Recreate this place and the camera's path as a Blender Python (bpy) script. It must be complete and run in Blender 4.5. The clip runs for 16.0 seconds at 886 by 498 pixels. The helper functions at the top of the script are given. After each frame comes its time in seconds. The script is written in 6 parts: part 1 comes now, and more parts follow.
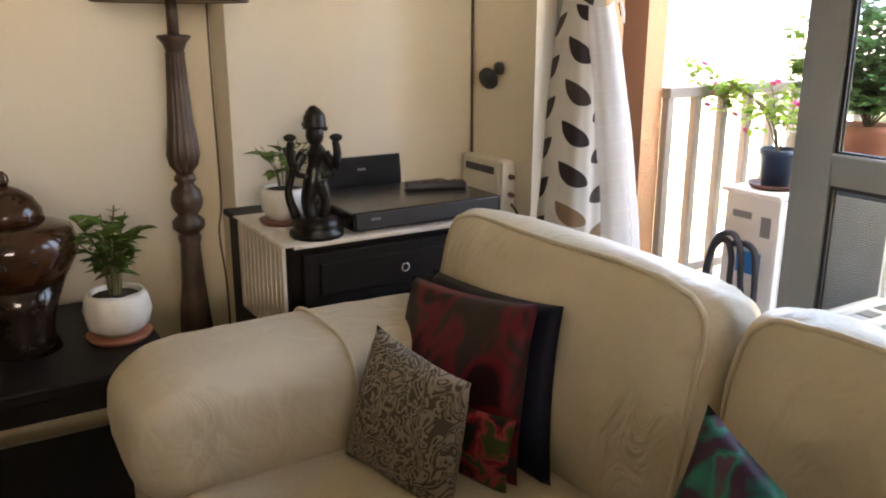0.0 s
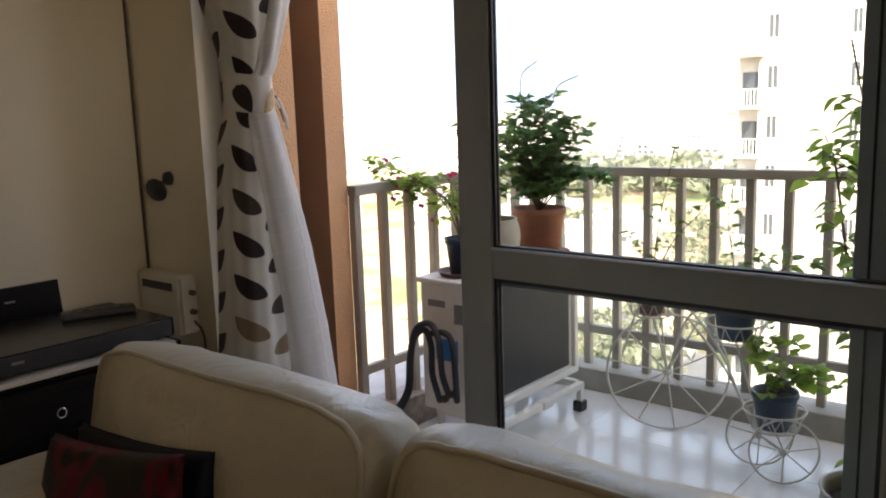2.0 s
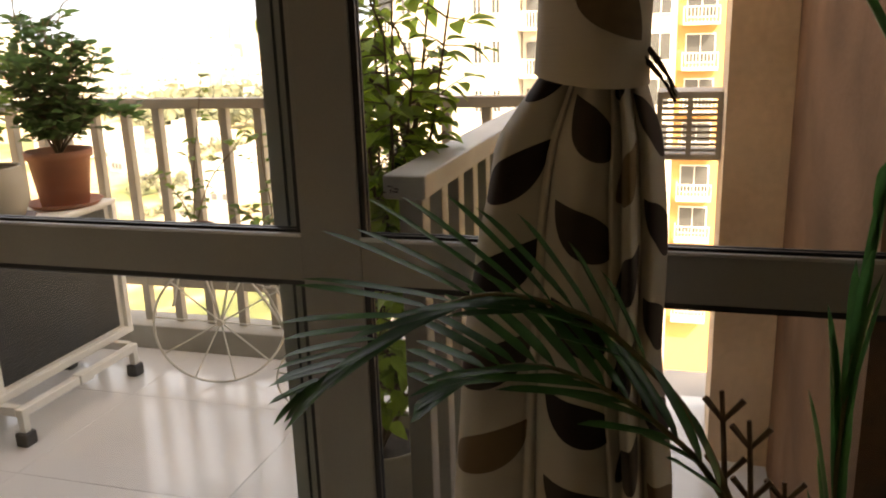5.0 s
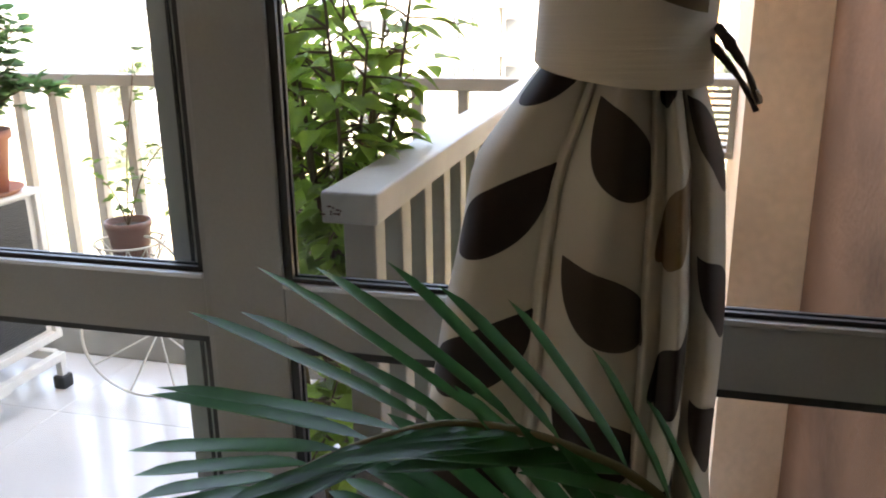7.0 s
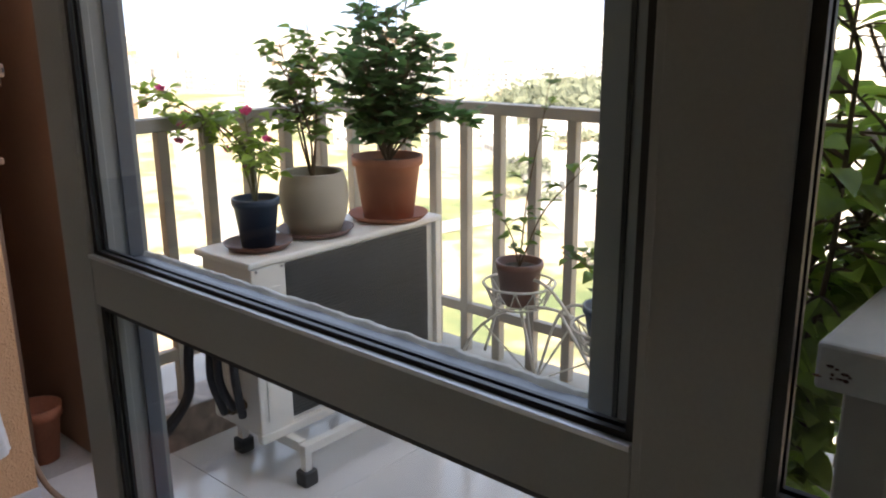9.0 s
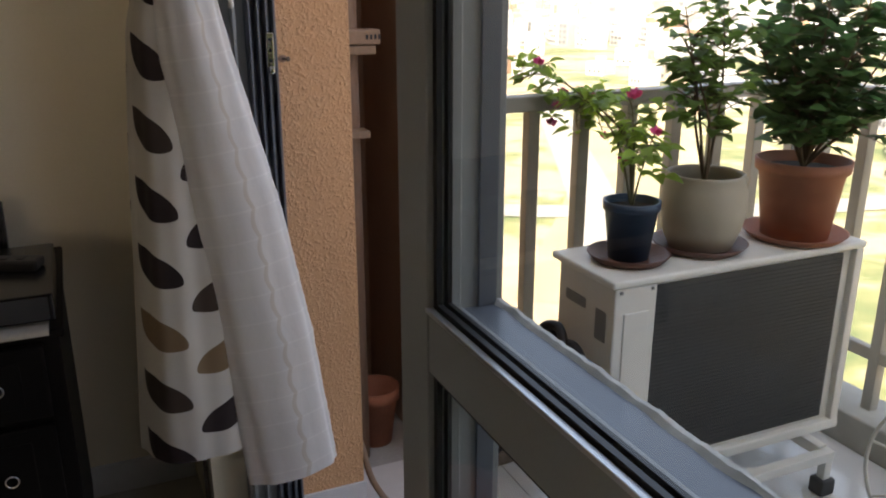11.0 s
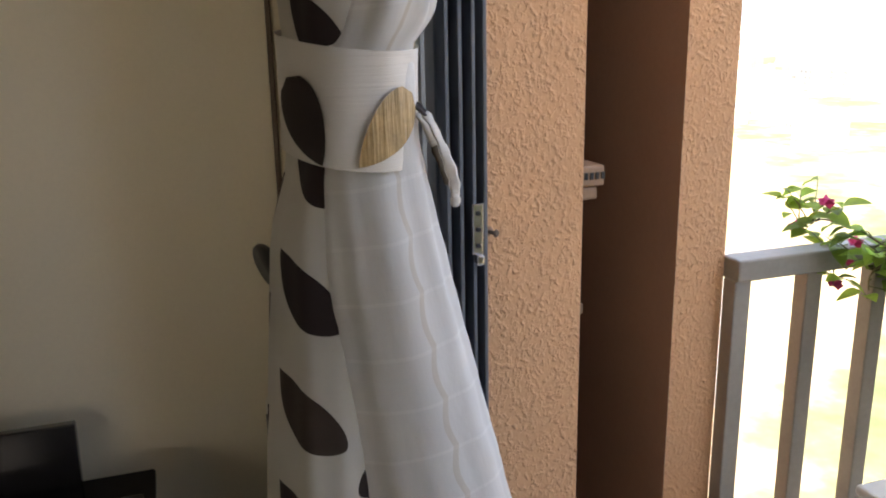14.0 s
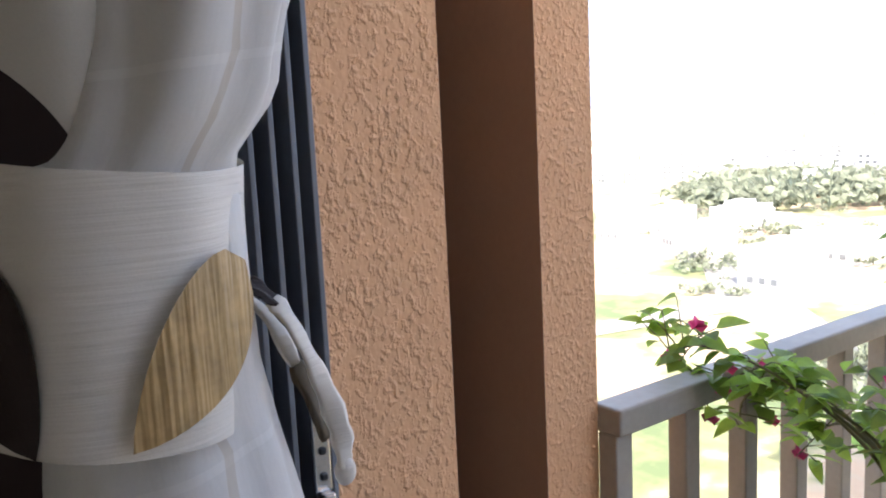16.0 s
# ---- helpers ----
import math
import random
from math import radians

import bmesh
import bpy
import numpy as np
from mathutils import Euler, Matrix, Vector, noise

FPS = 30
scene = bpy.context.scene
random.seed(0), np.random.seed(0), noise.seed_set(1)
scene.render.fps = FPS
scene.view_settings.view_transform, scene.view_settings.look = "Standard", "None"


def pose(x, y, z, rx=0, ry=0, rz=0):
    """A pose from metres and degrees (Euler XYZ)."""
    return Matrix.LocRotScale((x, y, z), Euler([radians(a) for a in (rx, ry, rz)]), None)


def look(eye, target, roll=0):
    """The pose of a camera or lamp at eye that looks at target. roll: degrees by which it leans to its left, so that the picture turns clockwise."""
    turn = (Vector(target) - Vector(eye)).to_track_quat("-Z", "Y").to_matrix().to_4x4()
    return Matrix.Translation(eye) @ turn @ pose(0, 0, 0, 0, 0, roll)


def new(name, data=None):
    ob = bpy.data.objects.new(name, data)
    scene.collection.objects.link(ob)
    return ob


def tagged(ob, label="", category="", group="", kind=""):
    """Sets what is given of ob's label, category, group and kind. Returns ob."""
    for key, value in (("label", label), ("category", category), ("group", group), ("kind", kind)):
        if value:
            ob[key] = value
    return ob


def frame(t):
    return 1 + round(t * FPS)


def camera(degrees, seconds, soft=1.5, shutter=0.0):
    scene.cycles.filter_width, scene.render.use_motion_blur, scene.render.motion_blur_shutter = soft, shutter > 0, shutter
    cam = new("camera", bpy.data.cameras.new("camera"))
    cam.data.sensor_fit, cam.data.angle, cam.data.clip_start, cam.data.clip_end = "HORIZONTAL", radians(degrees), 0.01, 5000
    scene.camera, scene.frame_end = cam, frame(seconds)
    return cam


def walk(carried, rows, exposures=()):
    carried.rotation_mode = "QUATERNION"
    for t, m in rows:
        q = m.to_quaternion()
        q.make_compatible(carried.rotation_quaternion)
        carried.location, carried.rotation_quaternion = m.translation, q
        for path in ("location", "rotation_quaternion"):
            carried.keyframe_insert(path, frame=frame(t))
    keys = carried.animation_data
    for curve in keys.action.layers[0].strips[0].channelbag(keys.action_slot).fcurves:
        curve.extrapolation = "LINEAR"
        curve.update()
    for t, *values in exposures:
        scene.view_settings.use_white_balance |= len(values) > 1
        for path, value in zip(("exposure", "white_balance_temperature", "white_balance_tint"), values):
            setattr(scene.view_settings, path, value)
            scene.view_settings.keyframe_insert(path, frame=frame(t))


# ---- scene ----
cam = camera(56.4, 16.0, 2.0)
PATH = [
    (0, (-0.187, -0.032, 1.329), (0.826, 1.61, 0.803), 0.1),
    (0.5, (-0.177, -0.087, 1.339), (0.827, 1.584, 0.892), -1.9),
    (1, (-0.132, -0.116, 1.347), (1.035, 1.456, 0.942), -2.6),
    (1.5, (-0.051, -0.095, 1.357), (1.312, 1.324, 0.995), -2.4),
    (2, (0.026, -0.047, 1.371), (1.539, 1.218, 1.04), -1.9),
    (2.5, (0.093, -0.038, 1.37), (1.715, 1.087, 1.055), -2.0),
    (3, (0.193, -0.083, 1.366), (1.877, 0.937, 1.02), -1.9),
    (3.5, (0.322, -0.206, 1.36), (2.048, 0.725, 0.966), -1.2),
    (4, (0.398, -0.278, 1.35), (2.171, 0.539, 0.915), -1.5),
    (4.5, (0.461, -0.327, 1.344), (2.303, 0.288, 0.865), -2.7),
    (7, (0.897, -0.237, 1.326), (2.747, 0.257, 0.748), -0.7),
    (7.5, (0.993, -0.226, 1.328), (2.714, 0.614, 0.753), -0.2),
    (8, (1.049, -0.182, 1.324), (2.659, 0.852, 0.741), -0.1),
    (8.5, (1.122, -0.089, 1.337), (2.641, 1.086, 0.78), -0.4),
    (9, (1.165, -0.009, 1.351), (2.614, 1.267, 0.83), -0.5),
    (9.5, (1.217, 0.074, 1.335), (2.451, 1.562, 0.823), 0.2),
    (10, (1.294, 0.177, 1.336), (2.206, 1.867, 0.777), 0.8),
    (10.2, (1.33, 0.21, 1.334), (2.118, 1.953, 0.753), 0.5),
    (12.3, (1.406, 0.739, 1.497), (2.171, 2.466, 0.841), -0.6),
    (12.5, (1.414, 0.784, 1.506), (2.148, 2.524, 0.848), -0.3),
    (13, (1.435, 0.92, 1.498), (2.055, 2.71, 0.856), 0.3),
    (13.5, (1.424, 1.036, 1.498), (1.979, 2.863, 0.902), -0.3),
    (14, (1.391, 1.154, 1.503), (1.996, 2.988, 0.982), -1.2),
    (14.5, (1.377, 1.26, 1.496), (2.105, 3.061, 1.019), -1.2),
    (15, (1.405, 1.378, 1.498), (2.258, 3.137, 1.072), -0.9),
    (15.5, (1.441, 1.502, 1.503), (2.409, 3.221, 1.174), -1.9),
    (16, (1.472, 1.577, 1.494), (2.656, 3.163, 1.208), -2.8),
]
# brightness and white balance drift as the clip's camera adapts
EXPOSURES = [(0, 4.9, 7800, 15), (0.5, 4.8, 7800, 15), (1.5, 3.6, 8300, 17), (2.0, 3.1, 8000, 16), (2.5, 2.6, 7800, 14), (3.0, 1.8, 8800, 16), (3.5, 1.7, 8400, 16), (3.75, 1.9, 9000, 17), (4.0, 2.1, 10500, 20), (4.5, 2.7, 13500, 25),
             (7.0, 4.4, 7900, 19), (7.5, 3.95, 7500, 17), (8.0, 3.9, 8200, 20), (8.5, 3.6, 8300, 21), (9.0, 3.05, 8000, 18), (9.5, 2.6, 7900, 18), (10.0, 2.3, 7600, 17), (12.5, 3.7, 9300, 15), (13.5, 3.35, 8500, 13),
             (14.5, 3.25, 7100, 12), (16.0, 3.05, 6800, 13)]
walk(cam, [(t, look(eye, target, roll)) for t, eye, target, roll in PATH], EXPOSURES)

# ---------------- light ----------------
world = bpy.data.worlds.new("world")
scene.world = world
world.use_nodes = True
wn = world.node_tree.nodes
sky = wn.new("ShaderNodeTexSky")
sky.sky_type = 'NISHITA'
sky.sun_disc = False
SUN_TO = Vector((-0.50, -0.52, 0.69)).normalized()
sky.sun_elevation = math.asin(SUN_TO.z)
sky.sun_rotation = math.atan2(SUN_TO.x, SUN_TO.y)
sky.air_density, sky.dust_density, sky.ozone_density = 1.0, 2.6, 1.3
wn["Background"].inputs["Strength"].default_value = 0.12
# the haze keeps the sky pale down to the horizon
tc, sp, mxz, cb_ = wn.new("ShaderNodeTexCoord"), wn.new("ShaderNodeSeparateXYZ"), wn.new("ShaderNodeMath"), wn.new("ShaderNodeCombineXYZ")
mxz.operation = 'MAXIMUM'
hz = wn.new("ShaderNodeHueSaturation")
hz.inputs["Saturation"].default_value = 0.85
mxz.inputs[1].default_value = 0.46
for a_, b_ in ((tc.outputs["Generated"], sp.inputs[0]), (sp.outputs[0], cb_.inputs[0]), (sp.outputs[1], cb_.inputs[1]), (sp.outputs[2], mxz.inputs[0]), (mxz.outputs[0], cb_.inputs[2]),
               (cb_.outputs[0], sky.inputs["Vector"]), (sky.outputs[0], hz.inputs["Color"]), (hz.outputs[0], wn["Background"].inputs["Color"])):
    world.node_tree.links.new(a_, b_)
sun = new("sun", bpy.data.lights.new("sun", "SUN"))
sun.data.energy, sun.data.angle, sun.data.color = 2.1, radians(0.6), (1.0, 0.94, 0.86)
sun.matrix_world = look(SUN_TO * 50, (0, 0, 0))


def sky_lamp(name, eye, target, sx, sy, power, color, spread=180):
    """An area lamp in a window's opening."""
    la = bpy.data.lights.new(name, "AREA")
    la.shape, la.size, la.size_y, la.energy, la.color = "RECTANGLE", sx, sy, power, color
    la.spread = radians(spread)
    ob = new(name, la)
    ob.matrix_world = look(eye, target)
    return ob


sky_lamp("window_daylight", (-0.78, -2.96, 1.5), (-0.85, 0.2, 1.3), 1.25, 1.2, 0.9, (1.0, 0.87, 0.70), 76)


# ---------------- materials ----------------
def mat(name, color, rough=0.6, metal=0.0, var=0.12, scale=6.0, grain=90.0, bump=0.1, dist=0.002, dirt=None, spec=0.5, sheen=0.0):
    """A plain surface with two scales of variation and fine relief."""
    m = bpy.data.materials.new(name)
    m.use_nodes = True
    nt = m.node_tree
    p = nt.nodes["Principled BSDF"]
    p.inputs["Roughness"].default_value, p.inputs["Metallic"].default_value = rough, metal
    p.inputs["Specular IOR Level"].default_value = spec
    p.inputs["Sheen Weight"].default_value = sheen
    co = nt.nodes.new("ShaderNodeTexCoord")
    n1, n2 = nt.nodes.new("ShaderNodeTexNoise"), nt.nodes.new("ShaderNodeTexNoise")
    n1.inputs["Scale"].default_value, n1.inputs["Detail"].default_value = scale, 5
    n2.inputs["Scale"].default_value, n2.inputs["Detail"].default_value = grain, 3
    for n in (n1, n2):
        nt.links.new(co.outputs["Object"], n.inputs["Vector"])
    mx = nt.nodes.new("ShaderNodeMix")
    mx.data_type = 'RGBA'
    dark = tuple(c * (1 - 2 * var) for c in color) if dirt is None else dirt
    mx.inputs["A"].default_value = (*dark, 1)
    mx.inputs["B"].default_value = (*(min(1, c * (1 + var * 0.6)) for c in color), 1)
    add = nt.nodes.new("ShaderNodeMath")
    add.operation = 'MULTIPLY_ADD'
    add.inputs[1].default_value = 0.35
    nt.links.new(n2.outputs["Fac"], add.inputs[0])
    nt.links.new(n1.outputs["Fac"], add.inputs[2])
    ramp = nt.nodes.new("ShaderNodeMapRange")
    ramp.inputs["From Min"].default_value, ramp.inputs["From Max"].default_value = 0.42, 0.92
    nt.links.new(add.outputs[0], ramp.inputs["Value"])
    nt.links.new(ramp.outputs[0], mx.inputs["Factor"])
    nt.links.new(mx.outputs["Result"], p.inputs["Base Color"])
    if bump:
        b = nt.nodes.new("ShaderNodeBump")
        b.inputs["Strength"].default_value, b.inputs["Distance"].default_value = bump, dist
        nt.links.new(n2.outputs["Fac"], b.inputs["Height"])
        nt.links.new(b.outputs[0], p.inputs["Normal"])
    return m


def nodes_of(m):
    return m.node_tree, m.node_tree.nodes, m.node_tree.nodes["Principled BSDF"]


# for walls out of view: dark taupe so that less light bounces in the room
M_UNSEEN_WALL = mat("bounce_cutting_wall", (0.21, 0.18, 0.145), 0.75, var=0.04, scale=1.2, grain=140, bump=0.12)
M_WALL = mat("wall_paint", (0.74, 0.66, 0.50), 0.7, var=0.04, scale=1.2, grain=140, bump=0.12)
M_WHITEWALL = mat("white_ceiling_paint", (0.78, 0.76, 0.70), 0.8, var=0.03, scale=1.0)
M_CLOTH = mat("off_white_curtain_cloth", (0.60, 0.56, 0.50), 0.85, var=0.05, scale=9, grain=900, bump=0.12, dist=0.0006, sheen=0.1)
nt_, nn_, p_c = nodes_of(M_CLOTH)
cc_, mc_, nc_, bc_ = nn_.new("ShaderNodeTexCoord"), nn_.new("ShaderNodeMapping"), nn_.new("ShaderNodeTexNoise"), nn_.new("ShaderNodeBump")
mc_.inputs["Scale"].default_value = (14, 14, 420)
nc_.inputs["Scale"].default_value, nc_.inputs["Detail"].default_value = 1.0, 3
bc_.inputs["Strength"].default_value, bc_.inputs["Distance"].default_value = 0.45, 0.0015
for a_, b_ in ((cc_.outputs["Object"], mc_.inputs["Vector"]), (mc_.outputs[0], nc_.inputs["Vector"]), (nc_.outputs["Fac"], bc_.inputs["Height"]), (p_c.inputs["Normal"].links[0].from_socket, bc_.inputs["Normal"]), (bc_.outputs[0], p_c.inputs["Normal"])):
    nt_.links.new(a_, b_)
M_LEAFCLOTH = mat("dark_brown_cloth", (0.022, 0.013, 0.011), 0.8, var=0.1, grain=400, bump=0.3)
M_BRONZECLOTH = mat("bronze_satin_cloth", (0.40, 0.26, 0.11), 0.45, var=0.2, scale=60, grain=300, bump=0.3)
nt_, nn_, p_b = nodes_of(M_BRONZECLOTH)
cl_, wb_, bb_ = nn_.new("ShaderNodeTexCoord"), nn_.new("ShaderNodeTexNoise"), nn_.new("ShaderNodeBump")
mb_ = nn_.new("ShaderNodeMapping")
mb_.inputs["Scale"].default_value = (150, 150, 14)
wb_.inputs["Scale"].default_value = 1.0
bb_.inputs["Strength"].default_value, bb_.inputs["Distance"].default_value = 0.9, 0.004
for a_, b_ in ((cl_.outputs["Object"], mb_.inputs["Vector"]), (mb_.outputs[0], wb_.inputs["Vector"]), (wb_.outputs["Fac"], bb_.inputs["Height"]), (bb_.outputs[0], p_b.inputs["Normal"])):
    nt_.links.new(a_, b_)
M_FLOOR = mat("cream_floor_tile", (0.50, 0.46, 0.39), 0.18, var=0.05, scale=2.0, bump=0.02)
M_BALC = mat("balcony_floor_tile", (0.66, 0.66, 0.65), 0.14, var=0.06, scale=1.6, grain=30, bump=0.03)
M_GROUT = mat("grey_grout", (0.42, 0.41, 0.39), 0.9)
M_ALU = mat("grey_powder_coated_aluminium", (0.315, 0.325, 0.32), 0.42, 0.0, var=0.06, scale=3, grain=240, bump=0.05, spec=0.5)
M_STILE = mat("slate_anodised_strip", (0.15, 0.165, 0.19), 0.4, metal=0.2, var=0.08)
M_GASKET = mat("black_rubber_gasket", (0.012, 0.012, 0.014), 0.45)
M_SILVER = mat("bare_aluminium_bead", (0.62, 0.63, 0.64), 0.3, 0.7, var=0.1)
M_RAIL = mat("taupe_rail_paint", (0.33, 0.30, 0.255), 0.5, var=0.12, scale=5)
M_LEDGE = mat("weathered_ledge_paint", (0.46, 0.44, 0.40), 0.5, var=0.18, scale=7)
M_KERB = mat("brown_granite_kerb", (0.33, 0.25, 0.20), 0.5, var=0.3, scale=25, grain=160)
M_CURB = mat("cement_kerb", (0.36, 0.34, 0.30), 0.75, var=0.15, scale=8)
# one outer plaster twice: light put into the first colour, shade into the second
M_OUTER_LIT = mat("stained_lit_plaster", (0.84, 0.62, 0.44), 0.9, var=0.2, scale=2.2, grain=50, bump=0.5, dist=0.004, spec=0.08)
M_OUTER_SHADED = mat("shaded_outer_plaster", (0.21, 0.105, 0.060), 0.9, var=0.28, scale=3.0, grain=60, bump=0.5, dist=0.004, spec=0.08)


def plaster(name, color, lump, strength, distance):
    """Thick textured wall paint with raised drops."""
    m = mat(name, color, 0.75, var=0.06, scale=3, bump=0)
    nt, nn, p = nodes_of(m)
    co = nn.new("ShaderNodeTexCoord")
    mp = nn.new("ShaderNodeMapping")
    mp.inputs["Scale"].default_value = (1, 1, 0.8)
    nt.links.new(co.outputs["Object"], mp.inputs["Vector"])
    a, b, c = nn.new("ShaderNodeTexNoise"), nn.new("ShaderNodeTexVoronoi"), nn.new("ShaderNodeTexNoise")
    a.inputs["Scale"].default_value, a.inputs["Detail"].default_value = lump, 3
    a.inputs["Roughness"].default_value = 0.5
    b.inputs["Scale"].default_value = lump * 1.3
    c.inputs["Scale"].default_value = lump * 0.35
    for n in (a, b, c):
        nt.links.new(mp.outputs[0], n.inputs["Vector"])
    r = nn.new("ShaderNodeMapRange")
    r.inputs["From Min"].default_value, r.inputs["From Max"].default_value = 0.48, 0.80
    nt.links.new(a.outputs["Fac"], r.inputs["Value"])
    mul = nn.new("ShaderNodeMath")
    mul.operation = 'MULTIPLY_ADD'
    mul.inputs[1].default_value = -0.15
    nt.links.new(b.outputs["Distance"], mul.inputs[0])
    nt.links.new(r.outputs[0], mul.inputs[2])
    bu = nn.new("ShaderNodeBump")
    bu.inputs["Strength"].default_value, bu.inputs["Distance"].default_value = strength, distance
    nt.links.new(mul.outputs[0], bu.inputs["Height"])
    nt.links.new(bu.outputs[0], p.inputs["Normal"])
    return m


M_PLASTER = plaster("orange_textured_plaster", (0.70, 0.39, 0.20), 150, 0.85, 0.0045)
# smooth plaster of the pipe slot, with the slot's shade mixed into the brown
M_SMOOTH_SHADED = mat("shaded_smooth_plaster", (0.30, 0.185, 0.125), 0.75, var=0.08, scale=3)
M_LEATHER = mat("cream_leather", (0.60, 0.53, 0.41), 0.36, var=0.05, scale=4, grain=260, bump=0.16, dist=0.001)
nt_, nn_, p_l = nodes_of(M_LEATHER)
cl_, ml_, nl_, bl_ = nn_.new("ShaderNodeTexCoord"), nn_.new("ShaderNodeMapping"), nn_.new("ShaderNodeTexNoise"), nn_.new("ShaderNodeBump")
ml_.inputs["Scale"].default_value, ml_.inputs["Rotation"].default_value = (7, 13, 7), (0.4, 0.2, 0.5)
nl_.inputs["Scale"].default_value, nl_.inputs["Detail"].default_value, nl_.inputs["Distortion"].default_value = 1.0, 3, 1.6
bl_.inputs["Strength"].default_value, bl_.inputs["Distance"].default_value = 0.35, 0.025
nt_.links.new(cl_.outputs["Object"], ml_.inputs["Vector"])
nt_.links.new(ml_.outputs[0], nl_.inputs["Vector"])
nt_.links.new(nl_.outputs["Fac"], bl_.inputs["Height"])
nt_.links.new(p_l.inputs["Normal"].links[0].from_socket, bl_.inputs["Normal"])
nt_.links.new(bl_.outputs[0], p_l.inputs["Normal"])
M_PIPING = mat("cream_leather_piping", (0.62, 0.55, 0.42), 0.45, var=0.05)
M_BLACKWOOD = mat("black_stained_wood", (0.010, 0.008, 0.007), 0.5, var=0.2, scale=8, spec=0.15)
M_DARKWOOD = mat("dark_carved_wood", (0.085, 0.052, 0.034), 0.42, var=0.3, scale=14, grain=120)
M_BLACKPL = mat("black_glossy_plastic", (0.012, 0.012, 0.014), 0.22, var=0.1)
M_CASTMETAL = mat("blackened_bronze", (0.02, 0.019, 0.018), 0.33, 0.5, var=0.3, scale=40)
M_LINEN = mat("cream_linen", (0.62, 0.55, 0.45), 0.9, var=0.08, scale=20, grain=400, bump=0.4, sheen=0.2)
M_CERAMIC = mat("white_glazed_ceramic", (0.78, 0.75, 0.68), 0.25, var=0.08, scale=10)
M_TERRA = mat("terracotta_clay", (0.40, 0.15, 0.085), 0.7, var=0.15, scale=10)
M_SAUCER = mat("dark_brown_saucer_plastic", (0.16, 0.07, 0.05), 0.5, var=0.15)
M_GREYPOT = mat("beige_stoneware", (0.42, 0.37, 0.29), 0.6, var=0.1, scale=9)
M_BLUEPOT = mat("dark_blue_plastic", (0.018, 0.045, 0.085), 0.45, var=0.15)
M_SOIL = mat("dark_soil", (0.045, 0.03, 0.02), 0.95, var=0.4, scale=30, bump=0.6, dist=0.006)
M_ACWHITE = mat("white_painted_steel", (0.74, 0.72, 0.66), 0.35, var=0.05, scale=6)
M_FIN = mat("dark_coil_fins", (0.05, 0.055, 0.06), 0.5, 0.3, var=0.2)
M_TYRE = mat("dark_grey_rubber", (0.03, 0.032, 0.035), 0.7)
M_PIPE = mat("black_foam_sleeve", (0.02, 0.021, 0.026), 0.6, var=0.2)
M_WIRE = mat("white_painted_wire", (0.66, 0.64, 0.58), 0.45, var=0.1)
M_SHADE = mat("cream_lampshade_cloth", (0.60, 0.46, 0.29), 0.85, var=0.1, scale=5, grain=200, bump=0.3)
M_BROWNGLAZE = mat("brown_glazed_stoneware", (0.055, 0.022, 0.010), 0.14, var=0.5, scale=7)
M_BLACKGLAZE = mat("dark_glazed_stoneware", (0.025, 0.016, 0.012), 0.15, var=0.3, scale=7)
M_HEATER = mat("ivory_plastic", (0.66, 0.62, 0.52), 0.45, var=0.05)
M_DARKPL = mat("dark_grey_plastic", (0.03, 0.03, 0.032), 0.4, var=0.1)
M_CABLE = mat("brown_cable", (0.12, 0.08, 0.055), 0.6)
M_CHROME = mat("polished_steel", (0.7, 0.7, 0.7), 0.2, 1.0, var=0.05)
M_BLUELABEL = mat("blue_label", (0.02, 0.22, 0.55), 0.4)
M_STICKER = mat("grey_sticker", (0.22, 0.22, 0.22), 0.5)
M_REDCLOTH = mat("dull_red_plastic", (0.36, 0.09, 0.06), 0.5, var=0.1)
M_HOSE = mat("beige_hose", (0.30, 0.19, 0.12), 0.5, var=0.2)
M_PINK = mat("pink_petals", (0.75, 0.07, 0.25), 0.6, var=0.1)


def leaf_mat(name, color, rough=0.45):
    m = mat(name, color, rough, var=0.25, scale=12, grain=60, bump=0.1)
    nt, nn, p = nodes_of(m)
    inf = nn.new("ShaderNodeNewGeometry")
    hs = nn.new("ShaderNodeHueSaturation")
    mr = nn.new("ShaderNodeMapRange")
    mr.inputs["To Min"].default_value, mr.inputs["To Max"].default_value = 0.6, 1.5
    nt.links.new(inf.outputs["Random Per Island"], mr.inputs["Value"])
    nt.links.new(mr.outputs[0], hs.inputs["Value"])
    src = p.inputs["Base Color"].links[0].from_socket
    nt.links.new(src, hs.inputs["Color"])
    nt.links.new(hs.outputs[0], p.inputs["Base Color"])
    tr, mixs = nn.new("ShaderNodeBsdfTranslucent"), nn.new("ShaderNodeMixShader")
    nt.links.new(hs.outputs[0], tr.inputs["Color"])
    mixs.inputs[0].default_value = 0.6
    nt.links.new(p.outputs[0], mixs.inputs[1])
    nt.links.new(tr.outputs[0], mixs.inputs[2])
    nt.links.new(mixs.outputs[0], nn["Material Output"].inputs["Surface"])
    return m


M_LEAF = leaf_mat("green_leaves", (0.15, 0.26, 0.055))
M_LEAF_DARK = leaf_mat("dark_green_leaves", (0.085, 0.19, 0.065))
M_LEAF_LIGHT = leaf_mat("light_green_leaves", (0.30, 0.46, 0.08))
M_PALM = leaf_mat("palm_green", (0.03, 0.115, 0.035), 0.32)
M_STEM = mat("green_brown_stem", (0.13, 0.12, 0.05), 0.7)
M_TWIG = mat("brown_twig", (0.14, 0.09, 0.05), 0.8)


